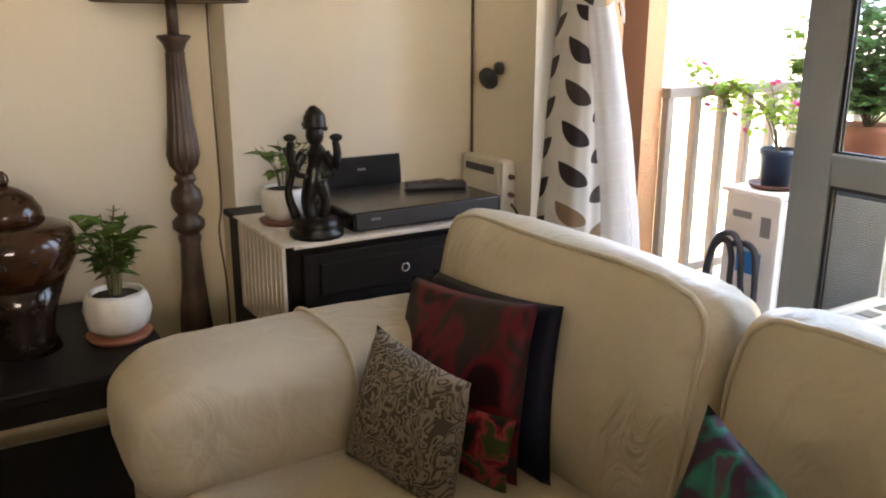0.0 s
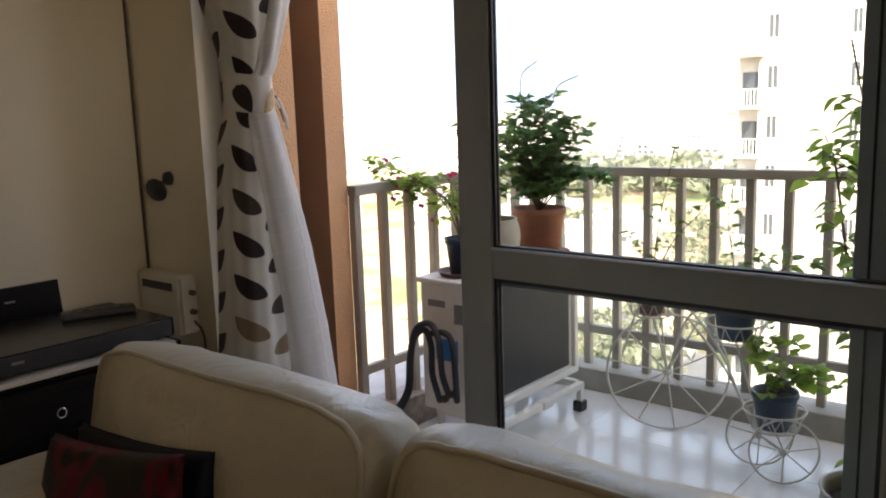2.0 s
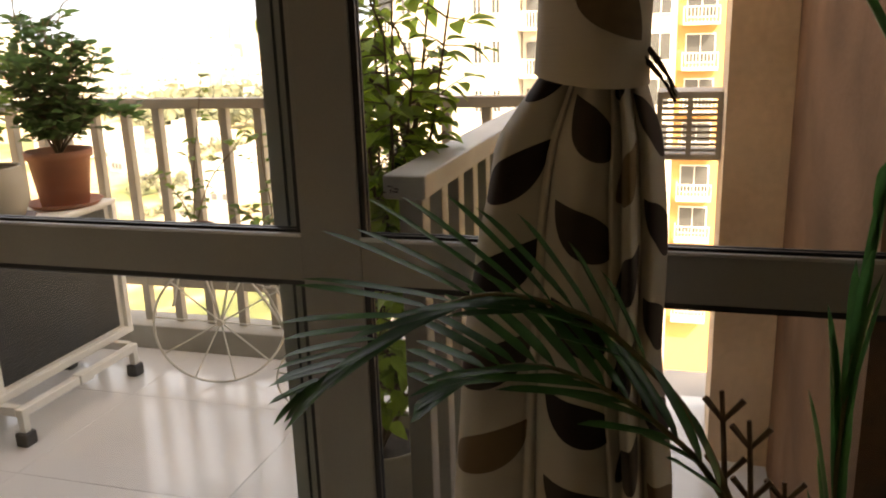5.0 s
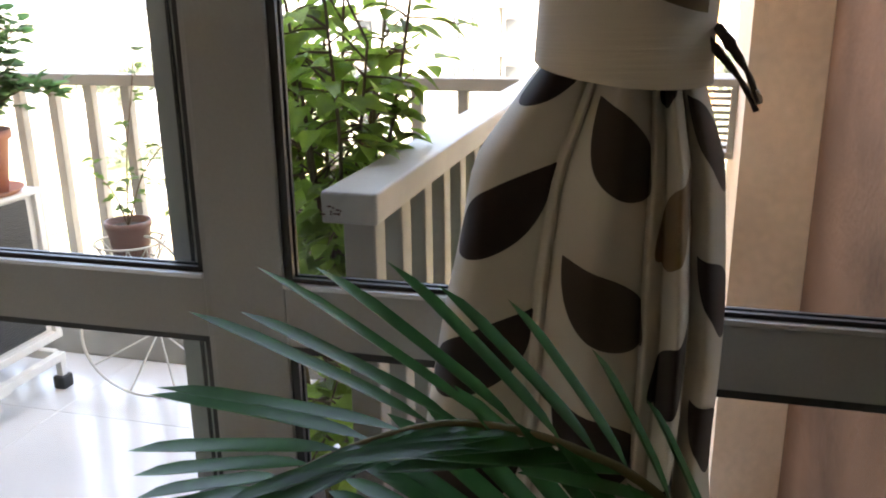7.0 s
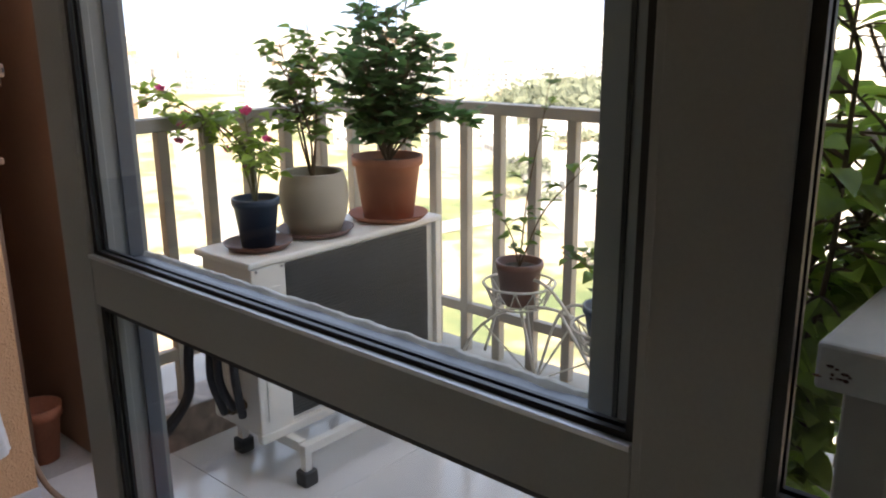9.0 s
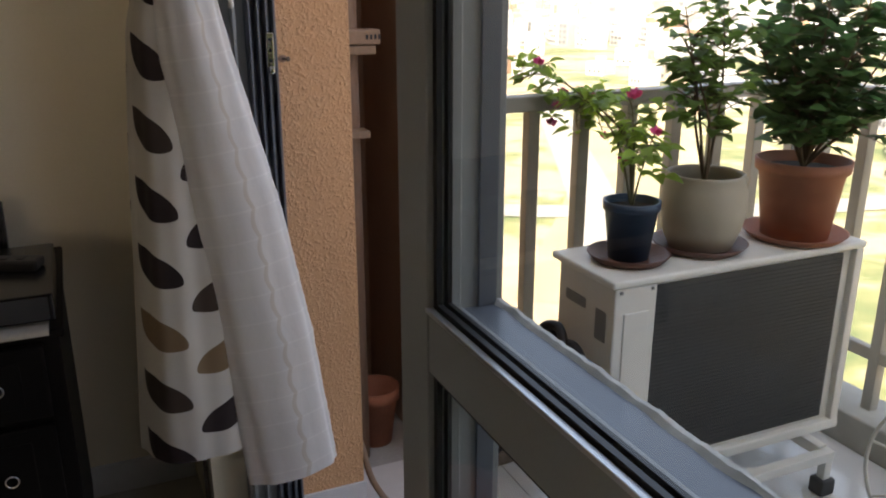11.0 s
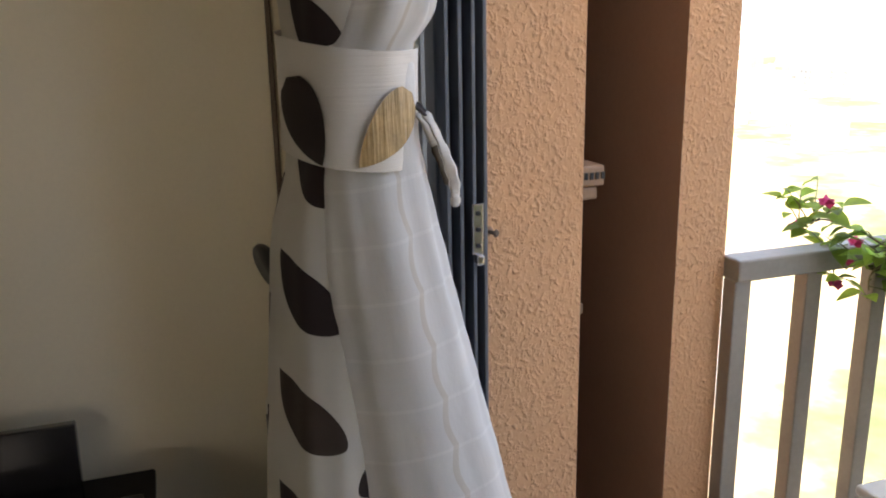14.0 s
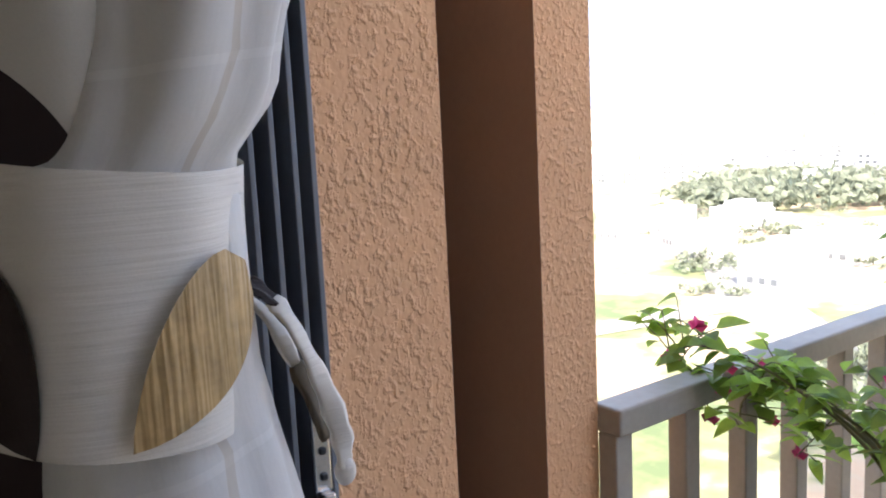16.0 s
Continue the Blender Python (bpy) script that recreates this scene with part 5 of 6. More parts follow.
part("maker_mark", bx(1.03, 1.06, 2.494, 2.4975, 0.845, 0.851), M_STICKER, md)
rm = thing("remote_control", "long black remote control lying on the media player", "remote", at=(1.28, 2.25, 0.812))
bm = bx(-0.10, 0.10, -0.024, 0.024, 0.0, 0.022, bevel=0.006)
bm.transform(Matrix.Translation((1.185, 2.24, 0.8125)) @ pose(0, 0, 0, 0, 0, -20))
part("body", bm, M_DARKPL, rm)
for k in range(5):
    bm = bx(-0.075 + 0.033 * k, -0.062 + 0.033 * k, -0.012, 0.012, 0.0215, 0.0245, bevel=0.001)
    bm.transform(Matrix.Translation((1.185, 2.24, 0.8125)) @ pose(0, 0, 0, 0, 0, -20))
    part("key", bm, M_DARKPL, rm)

ht = thing("wall_heater", "ivory plastic wall heater with a dark slot and two knobs", "heater", at=(1.51, 2.4, 0.66))
part("case", bx(1.512, 1.579, 2.345, 2.585, 0.655, 0.858, bevel=0.01, seg=3), M_HEATER, ht)
part("side_cover", bx(1.518, 1.577, 2.331, 2.346, 0.66, 0.852, bevel=0.006), M_HEATER, ht)
part("vent_slot", bx(1.509, 1.5135, 2.375, 2.555, 0.805, 0.832, bevel=0.001), M_DARKPL, ht)
for z in (0.80, 0.735):
    bm = lathe(bmesh.new(), [(0.010, 0.0), (0.009, 0.02), (0.004, 0.022)], 0, 0, 18)
    bm.transform(Matrix.Translation((1.553, 2.332, z)) @ pose(0, 0, 0, 90, 0, 0))
    part("knob", bm, M_SAUCER, ht, smooth=True)
part("power_cord", tube(bmesh.new(), smooth_path([(1.56, 2.332, 0.70), (1.568, 2.30, 0.66), (1.572, 2.30, 0.55), (1.572, 2.30, 0.10)], 6), 0.005, 6), M_CABLE, ht)

cp = thing("wall_spotlight", "small black swivel disc fixture on the wall", "wall fixture", at=(1.575, 2.44, 1.17))
bm = lathe(bmesh.new(), [(0.024, 0.0), (0.022, 0.016), (0.008, 0.022)], 0, 0, 24)
bm.transform(Matrix.Translation((1.5795, 2.44, 1.175)) @ pose(0, 0, 0, 0, -90, 0))
part("mount", bm, M_DARKPL, cp, smooth=True)
part("arm", tube(bmesh.new(), [(1.562, 2.44, 1.174), (1.528, 2.436, 1.148)], 0.005, 8), M_DARKPL, cp)
bm = lathe(bmesh.new(), [(0.038, -0.006), (0.040, 0.0), (0.036, 0.006), (0.01, 0.009)], 0, 0, 32)
bm.transform(Matrix.Translation((1.523, 2.433, 1.142)) @ Vector((0.9, 0.33, 0.28)).to_track_quat('Z', 'Y').to_matrix().to_4x4())
part("disc", bm, M_DARKPL, cp, smooth=True)

# red seat edge by the curtain
sl_ = thing("floor_stool", "low stool with a dull red rounded seat beside the curtain", "stool", at=(1.49, 1.70, 0))
part("seat", puff(bmesh.new(), (1.49, 1.70, 0.35), (0.26, 0.26, 0.09), 0.6, 1.0, 36, 14), M_REDCLOTH, sl_, smooth=True)
for x in (1.42, 1.56):
    for y in (1.63, 1.77):
        part("leg", lathe(bmesh.new(), [(0.014, 0.0), (0.018, 0.32)], x, y, 12), M_BLACKWOOD, sl_)
# ---------------- balcony: outdoor unit on its stand ----------------
ac = thing("outdoor_unit", "white air-conditioner outdoor unit with dark coil fins, on a stand", "outdoor unit", at=(2.9, 2.02, 0.15))
part("case", bx(2.50, 3.30, 1.905, 2.15, 0.15, 0.688, bevel=0.008), M_ACWHITE, ac)
part("top_cover", bx(2.482, 3.312, 1.884, 2.162, 0.686, 0.706, bevel=0.006), M_ACWHITE, ac)
part("corner_panel", bx(2.492, 2.615, 1.889, 1.906, 0.148, 0.684, bevel=0.005), M_ACWHITE, ac)
part("panel_pressing", bx(2.520, 2.592, 1.8855, 1.890, 0.20, 0.62, bevel=0.002), M_ACWHITE, ac)
bm = bx(2.62, 3.245, 1.899, 1.906, 0.18, 0.675)
fins = part("coil", bm, M_FIN, ac, "dark grey coil behind a fine grille")
bm = bmesh.new()
for k in range(44):
    z = 0.185 + k * 0.011
    box(bm, 2.622, 3.243, 1.8955, 1.899, z, z + 0.003)
part("grille_wires", bm, M_FIN, fins)
part("corner_post", bx(3.278, 3.306, 1.886, 1.91, 0.14, 0.686, bevel=0.003), M_ACWHITE, ac)
part("base_rail", bx(2.49, 3.31, 1.885, 1.91, 0.135, 0.165, bevel=0.004), M_ACWHITE, ac)
part("grip_recess", bx(2.4985, 2.5015, 2.02, 2.11, 0.590, 0.618), M_STICKER, ac)
part("rating_label", bx(2.4985, 2.5012, 1.93, 1.975, 0.53, 0.61), M_STICKER, ac)
part("energy_label", bx(2.4985, 2.5012, 1.96, 2.075, 0.37, 0.46), M_BLUELABEL, ac)
for x, z in ((2.51, 0.675), (2.60, 0.675), (2.51, 0.16)):
    part("screw", bx(x - 0.004, x + 0.004, 1.886, 1.890, z - 0.004, z + 0.004, bevel=0.001), M_STICKER, ac)
for k, y in enumerate((1.98, 2.03)):
    bm = lathe(bmesh.new(), [(0.016, 0.0), (0.016, 0.018), (0.009, 0.02), (0.009, 0.045)], 0, 0, 14)
    bm.transform(Matrix.Translation((2.50, y, 0.24 - 0.03 * k)) @ pose(0, 0, 0, 0, -90, 0))
    part("valve", bm, mat("brass_valve", (0.12, 0.08, 0.04), 0.4, 0.8), ac)
lines = [[(2.46, 1.98, 0.24), (2.42, 1.98, 0.34), (2.43, 2.0, 0.47), (2.45, 2.06, 0.53), (2.44, 2.13, 0.50), (2.43, 2.16, 0.38), (2.42, 2.17, 0.24), (2.36, 2.20, 0.15), (2.29, 2.215, 0.11)],
         [(2.46, 2.03, 0.21), (2.43, 2.04, 0.33), (2.44, 2.05, 0.44), (2.45, 2.09, 0.50), (2.44, 2.14, 0.46), (2.43, 2.155, 0.36), (2.42, 2.16, 0.24), (2.35, 2.19, 0.13), (2.28, 2.205, 0.09)],
         [(2.47, 1.95, 0.22), (2.44, 1.93, 0.36), (2.45, 1.95, 0.47), (2.46, 2.00, 0.50), (2.45, 2.06, 0.49)]]
for ln in lines:
    part("insulated_pipe", tube(bmesh.new(), smooth_path(ln, 6), 0.013, 10), M_PIPE, ac, "black foam-sleeved pipe", smooth=True)

sd = thing("unit_stand", "white steel stand with dark rubber castors", "stand", at=(2.9, 1.95, 0))
for y in (1.795, 2.12):
    part("cross_bar", bx(2.575, 3.205, y, y + 0.03, 0.098, 0.128, bevel=0.003), M_ACWHITE, sd)
for x in (2.575, 3.175):
    part("side_bar", bx(x, x + 0.03, 1.825, 2.12, 0.10, 0.134, bevel=0.003), M_ACWHITE, sd)
part("clamp", bx(2.86, 2.93, 1.788, 1.830, 0.094, 0.132, bevel=0.004), M_ACWHITE, sd)
for x in (2.59, 3.19):
    for y in (1.81, 2.135):
        l = part("leg", bx(x - 0.013, x + 0.013, y - 0.013, y + 0.013, 0.035, 0.10, bevel=0.002), M_ACWHITE, sd)
        part("castor", bx(x - 0.026, x + 0.026, y - 0.024, y + 0.024, -0.0075, 0.042, bevel=0.006), M_TYRE, l, "dark rubber castor")


# ---------------- balcony: pots on the unit ----------------
def shell(x, y, z, prof, seg=40):
    """An open pot with an inner wall."""
    inner = [(max(0.005, r - 0.008), zz) for r, zz in prof[::-1]]
    return lathe(bmesh.new(), [(r, z + zz) for r, zz in prof + inner[:-1] + [(inner[-1][0], inner[-1][1] + 0.012)]], x, y, seg)


def potted(label, x, y, z, prof, material, soil, saucer_r, saucer_mat):
    p = thing("potted_plant", label, "plant", "pots on the outdoor unit", at=(x, y, z))
    if saucer_r:
        part("saucer", lathe(bmesh.new(), [(saucer_r * 0.85, z + 0.0005), (saucer_r, z + 0.02), (saucer_r - 0.006, z + 0.02), (saucer_r * 0.8, z + 0.006)], x, y, 40), saucer_mat, p, smooth=True)
    part("pot", shell(x, y, z + 0.006, prof), material, p, smooth=True)
    h, r = soil
    part("soil", lathe(bmesh.new(), [(r, z + h - 0.02), (r, z + h), (0.01, z + h + 0.006)], x, y, 24), M_SOIL, p)
    return p


def bush(p, base, stems, leaf_mat_, length, width, per, r=0.004, up=0.4, stem_mat=M_TWIG, flowers=0, side=0.5, bend=0.25, droop=0.0):
    """Leaves along given stems; each stem is a list of points; side twigs with leaves fill the crown."""
    bl, bs = bmesh.new(), bmesh.new()
    tips = []
    for pts in stems:
        path = smooth_path([Vector(base)] + [Vector(q) for q in pts], 8)
        tube(bs, path, r, 6, r * 0.35)
        n = len(path)
        tips.append(path[-1])
        for k in range(per):
            t = side + (1 - side) * (k + rnd(0, 1)) / per
            q = path[min(n - 1, int(t * (n - 1)))]
            a = rnd(0, 2 * math.pi)
            tw = rnd(0.2, 1.0) * length * 1.6
            e = q + Vector((math.cos(a) * tw, math.sin(a) * tw, rnd(-0.3, 0.9) * tw))
            tube(bs, [q, (q + e) / 2 + Vector((0, 0, 0.004)), e], r * 0.4, 4, r * 0.25)
            for j in range(3):
                b = a + rnd(-1.3, 1.3)
                way = Vector((math.cos(b), math.sin(b), rnd(-0.3, 0.9) * up * 2 - droop))
                leaf(bl, q.lerp(e, 0.45 + 0.27 * j), way, (rnd(-0.5, 0.5), rnd(-0.5, 0.5), 1), length * rnd(0.6, 1.15), width * rnd(0.75, 1.15), bend)
    part("stem", bs, stem_mat, p, smooth=True, kind="stuff")
    part("leaves", bl, leaf_mat_, p, smooth=True, kind="stuff")
    return tips


p = potted("pink-flowering periwinkle in a dark blue plastic pot on a brown saucer", 2.62, 2.02, 0.7065, [(0.050, 0.0), (0.066, 0.125), (0.071, 0.126), (0.072, 0.148)], M_BLUEPOT, (0.135, 0.06), 0.105, M_SAUCER)
B = (2.62, 2.02, 0.84)
st3 = [[(2.63, 2.12, 1.0), (2.60, 2.26, 1.10), (2.54, 2.35, 1.14), (2.475, 2.36, 1.125)], [(2.66, 2.08, 0.98), (2.67, 2.12, 1.10)], [(2.68, 2.12, 0.97), (2.70, 2.26, 1.06), (2.73, 2.35, 1.03), (2.77, 2.37, 0.95)],
       [(2.63, 2.0, 0.95), (2.65, 1.99, 1.03)], [(2.66, 2.12, 1.0), (2.62, 2.26, 1.08), (2.58, 2.35, 1.07), (2.59, 2.37, 1.00)], [(2.68, 2.10, 0.94), (2.77, 2.24, 0.98), (2.82, 2.345, 0.88)],
       [(2.67, 2.12, 0.98), (2.65, 2.27, 1.07), (2.66, 2.35, 1.02), (2.69, 2.37, 0.94)]]
tips = bush(p, B, st3, M_LEAF_LIGHT, 0.050, 0.030, 15, 0.0035, side=0.42, stem_mat=M_STEM, droop=0.2)
for t in tips + [Vector((2.53, 2.35, 1.17)), Vector((2.61, 2.35, 1.085)), Vector((2.585, 2.345, 1.055)), Vector((2.70, 2.34, 1.07)), Vector((2.66, 2.09, 1.11))]:
    bm = bmesh.new()
    for k in range(5):
        a = 2 * math.pi * k / 5
        leaf(bm, t, (math.cos(a), math.sin(a) * 0.6 - 0.4, 0.5 + 0.3 * math.sin(a)), (0, -1, 0.2), 0.021, 0.019, 0.1, 2)
    part("flower", bm, M_PINK, p)
p = potted("leafy shrub in a round beige stoneware pot", 2.85, 2.025, 0.7065, [(0.080, 0.0), (0.102, 0.05), (0.112, 0.11), (0.108, 0.16), (0.098, 0.19), (0.100, 0.197)], M_GREYPOT, (0.165, 0.088), 0.125, M_SAUCER)
st3 = [[(2.83, 2.06, 1.10), (2.80, 2.10, 1.32)], [(2.88, 2.03, 1.12), (2.90, 2.08, 1.36)], [(2.84, 2.08, 1.08), (2.92, 2.14, 1.26)], [(2.82, 2.0, 1.05), (2.74, 2.02, 1.25)]]
bush(p, (2.85, 2.025, 0.87), st3, M_LEAF, 0.052, 0.034, 26, 0.005, side=0.40)
p = potted("dense glossy round-leaved shrub in a terracotta pot", 3.16, 2.0, 0.7065, [(0.088, 0.0), (0.112, 0.18), (0.122, 0.182), (0.124, 0.212)], M_TERRA, (0.19, 0.105), 0.14, M_TERRA)
st3 = []
for k in range(13):
    a = 2 * math.pi * k / 13 + rnd(-0.2, 0.2)
    s = 0.06 + 0.16 * ((k * 7) % 13) / 13
    st3.append([(3.16 + 0.4 * s * math.cos(a), 2.0 + 0.4 * s * math.sin(a), 1.05), (3.16 + s * math.cos(a), 2.0 + s * math.sin(a), 1.50 - 1.1 * s + rnd(-0.05, 0.04))])
st3 += [[(3.2, 1.92, 1.0), (3.25, 1.82, 1.06), (3.28, 1.76, 1.03)], [(3.08, 1.95, 1.0), (3.03, 1.88, 1.03)]]
bush(p, (3.16, 2.0, 0.9), st3, M_LEAF_DARK, 0.058, 0.042, 32, 0.005, side=0.32, bend=0.1)
# flower spikes above the shrub
bm = bmesh.new()
for a, b in (((3.1, 2.05, 1.42), (3.16, 2.0, 1.57)), ((3.2, 1.95, 1.38), (3.27, 1.86, 1.50))):
    path = smooth_path([a, (Vector(a) + Vector(b)) / 2 + Vector((-0.02, 0.02, 0.02)), b], 8)
    tube(bm, path, 0.0025, 5)
    for q in path[4:]:
        for s in (-1, 1):
            leaf(bm, q, (s, 0.4 * s, 0.5), (0, 0, 1), 0.018, 0.008, 0.1, 2)
part("flower_spikes", bm, M_STEM, p, kind="stuff")

# ---------------- balcony: bicycle planter ----------------
def ring(c, r, yaw, n=48):
    return [(c[0] + r * math.cos(t) * math.sin(yaw), c[1] + r * math.cos(t) * math.cos(yaw), c[2] + r * math.sin(t)) for t in [2 * math.pi * k / n for k in range(n)]]


bp = thing("bicycle_planter", "white wire bicycle-shaped plant stand with three baskets", "plant stand", at=(3.15, 1.2, -0.008))


def wheel(c, r, yaw, spokes, rr):
    w = part("wheel", tube(bmesh.new(), ring(c, r, yaw), rr, 8, closed=True), M_WIRE, bp, smooth=True)
    for k in range(spokes):
        t = 2 * math.pi * (k + 0.3) / spokes
        e = (c[0] + r * math.cos(t) * math.sin(yaw), c[1] + r * math.cos(t) * math.cos(yaw), c[2] + r * math.sin(t))
        part("spoke", tube(bmesh.new(), [c, e], rr * 0.7, 6), M_WIRE, w)
    part("hub", lathe(bmesh.new(), [(0.014, -0.012), (0.014, 0.012)], 0, 0, 12), M_WIRE, w).matrix_basis = pose(*c) @ pose(0, 0, 0, 90, 0, 90)


YAW = radians(28)
wheel((3.20, 1.392, 0.248), 0.25, -YAW, 10, 0.005)
wheel((3.06, 0.955, 0.118), 0.12, -YAW, 7, 0.004)
wheel((2.95, 0.83, 0.118), 0.12, -YAW, 7, 0.004)


def basket(x, y, z, r, name):
    b = part("basket", tube(bmesh.new(), arc((x, y, z), r, 0, 2 * math.pi, 36, "xy", True), 0.004, 6, closed=True), M_WIRE, bp, smooth=True)
    part("rim_wire", tube(bmesh.new(), arc((x, y, z - 0.07), r * 0.72, 0, 2 * math.pi, 30, "xy", True), 0.0035, 6, closed=True), M_WIRE, b, smooth=True)
    for k in range(12):
        a0, a1 = 2 * math.pi * k / 12, 2 * math.pi * (k + 0.5) / 12
        a2 = 2 * math.pi * (k + 1) / 12
        pt = [(x + r * math.cos(a0), y + r * math.sin(a0), z), (x + r * 0.72 * math.cos(a1), y + r * 0.72 * math.sin(a1), z - 0.07), (x + r * math.cos(a2), y + r * math.sin(a2), z)]
        part("basket_wire", tube(bmesh.new(), pt, 0.0025, 5), M_WIRE, b)
    for k in range(4):
        a = math.pi * k / 4
        part("floor_wire", tube(bmesh.new(), [(x + r * 0.72 * math.cos(a), y + r * 0.72 * math.sin(a), z - 0.07), (x - r * 0.72 * math.cos(a), y - r * 0.72 * math.sin(a), z - 0.07)], 0.0025, 5), M_WIRE, b)


basket(3.21, 1.47, 0.560, 0.115, "a")
basket(3.12, 1.08, 0.530, 0.115, "b")
basket(3.02, 0.89, 0.245, 0.110, "c")
for path in ([(3.20, 1.392, 0.248), (3.20, 1.44, 0.42), (3.21, 1.47, 0.49)], [(3.20, 1.392, 0.248), (3.19, 1.30, 0.50), (3.15, 1.17, 0.55), (3.12, 1.08, 0.46)],
             [(3.19, 1.30, 0.50), (3.13, 1.12, 0.33), (3.06, 0.955, 0.118)], [(3.12, 1.08, 0.46), (3.06, 0.98, 0.25), (3.02, 0.89, 0.175)],
             [(3.20, 1.60, 0.30), (3.21, 1.52, 0.52), (3.19, 1.36, 0.58), (3.14, 1.16, 0.42), (3.10, 1.04, 0.22)], [(3.06, 0.955, 0.118), (3.0, 0.89, 0.12), (2.95, 0.83, 0.118)]):
    part("frame_tube", tube(bmesh.new(), smooth_path(path, 8), 0.005, 8), M_WIRE, bp, smooth=True)


def basket_plant(label, x, y, z, r, h, material, stems, lm, ln, wd, per, flowers=False):
    p = thing("potted_plant", label, "plant", "pots on the bicycle planter", at=(x, y, z))
    part("pot", shell(x, y, z, [(r * 0.75, 0.0), (r, h * 0.85), (r * 1.06, h * 0.86), (r * 1.06, h)]), material, p, smooth=True)
    part("soil", lathe(bmesh.new(), [(r * 0.85, z + h * 0.7), (r * 0.85, z + h * 0.85), (0.01, z + h * 0.87)], x, y, 20), M_SOIL, p)
    bush(p, (x, y, z + h * 0.85), stems, lm, ln, wd, per, 0.003, side=0.15)
    return p


basket_plant("sparse climbing plant in a brown plastic pot", 3.21, 1.47, 0.4925, 0.072, 0.14, M_SAUCER, [[(3.22, 1.45, 0.85), (3.24, 1.42, 1.05), (3.23, 1.38, 1.22)], [(3.2, 1.38, 0.8), (3.22, 1.28, 0.92), (3.2, 1.2, 1.0)], [(3.2, 1.5, 0.72), (3.18, 1.55, 0.8)]], M_LEAF, 0.042, 0.026, 8)
basket_plant("leafy plant in a dark plastic pot", 3.12, 1.08, 0.4625, 0.08, 0.13, M_BLUEPOT, [[(3.14, 1.1, 0.75), (3.18, 1.14, 0.9), (3.2, 1.14, 1.02)], [(3.1, 1.02, 0.7), (3.1, 0.93, 0.8)], [(3.1, 1.14, 0.68), (3.1, 1.2, 0.72)], [(3.1, 0.98, 0.7), (3.08, 0.85, 0.78), (3.06, 0.78, 0.76)]], M_LEAF, 0.05, 0.034, 9)
basket_plant("bright green geranium in a blue plastic pot", 3.02, 0.89, 0.1775, 0.078, 0.14, M_BLUEPOT, [[(3.03, 0.88, 0.42), (3.04, 0.9, 0.5)], [(2.98, 0.8, 0.40), (2.95, 0.72, 0.44)], [(3.02, 0.8, 0.38), (3.02, 0.72, 0.36)], [(3.05, 0.95, 0.4), (3.06, 0.98, 0.45)]], M_LEAF_LIGHT, 0.055, 0.05, 12)

# ---------------- balcony: tall bush beside the parapet ----------------
tp = thing("potted_plant", "tall basil-like bush with flower spikes in a pale round pot", "plant", at=(2.32, 0.40, -0.008))
part("pot", shell(2.32, 0.40, -0.0075, [(0.10, 0.0), (0.135, 0.14), (0.145, 0.26), (0.135, 0.33), (0.142, 0.345)]), M_GREYPOT, tp, smooth=True)
part("soil", lathe(bmesh.new(), [(0.12, 0.26), (0.12, 0.295), (0.01, 0.30)], 2.32, 0.40, 24), M_SOIL, tp)
st3 = []
for k in range(12):
    a = 2 * math.pi * k / 12
    s = 0.08 + 0.14 * ((k * 5) % 12) / 12
    st3.append([(2.28, 0.36, 0.75), (2.21 + 0.5 * s * math.cos(a), 0.31 + 0.5 * s * math.sin(a), 1.05), (2.19 + s * math.cos(a) * 1.25, 0.30 + s * math.sin(a) * 0.9, 1.26 + 0.26 * rnd(0, 1))])
st3 += [[(2.18, 0.33, 0.6), (2.05, 0.27, 0.85)], [(2.2, 0.30, 0.55), (2.0, 0.26, 0.72)], [(2.3, 0.3, 0.5), (2.15, 0.3, 0.66)], [(2.4, 0.5, 0.8), (2.5, 0.58, 1.15), (2.52, 0.6, 1.22)]]
tips = bush(tp, (2.32, 0.40, 0.29), st3, M_LEAF_LIGHT, 0.060, 0.036, 34, 0.006, side=0.28, droop=0.35)
bm = bmesh.new()
for t in tips[:9]:
    e = t + Vector((rnd(-0.04, 0.04), rnd(-0.04, 0.04), rnd(0.08, 0.14)))
    path = smooth_path([t, (t + e) / 2, e], 8)
    tube(bm, path, 0.0022, 5)
    for q in path[2::2]:
        for s in range(4):
            leaf(bm, q, (math.cos(s * 1.57), math.sin(s * 1.57), 0.4), (0, 0, 1), 0.012, 0.008, 0.1, 2)
part("flower_spikes", bm, M_TWIG, tp, kind="stuff")

# ---------------- slot between the pillars ----------------
dp = thing("drain_pipe", "brown painted vertical drain pipe with a clamp", "pipe", at=(2.04, 2.52, 0))
part("pipe", lathe(bmesh.new(), [(0.045, 0.0), (0.045, 2.88)], 2.035, 2.52, 28), M_SMOOTH_SHADED, dp, smooth=True)
c = part("clamp", bx(2.00, 2.115, 2.43, 2.50, 1.225, 1.262, bevel=0.004), M_HOSE, dp, "frayed beige clamp")
bm = bmesh.new()
for k in range(4):
    box(bm, 2.075 + 0.011 * k, 2.081 + 0.011 * k, 2.4275, 2.431, 1.238, 1.250)
part("clamp_hole", bm, M_GASKET, c)
c2 = part("clamp", bx(1.995, 2.085, 2.44, 2.50, 0.985, 1.005, bevel=0.003), M_HOSE, dp, "frayed beige clamp")
part("clamp_board", bx(2.005, 2.105, 2.436, 2.50, 1.200, 1.223, bevel=0.004), M_HOSE, dp, "splintered beige board")
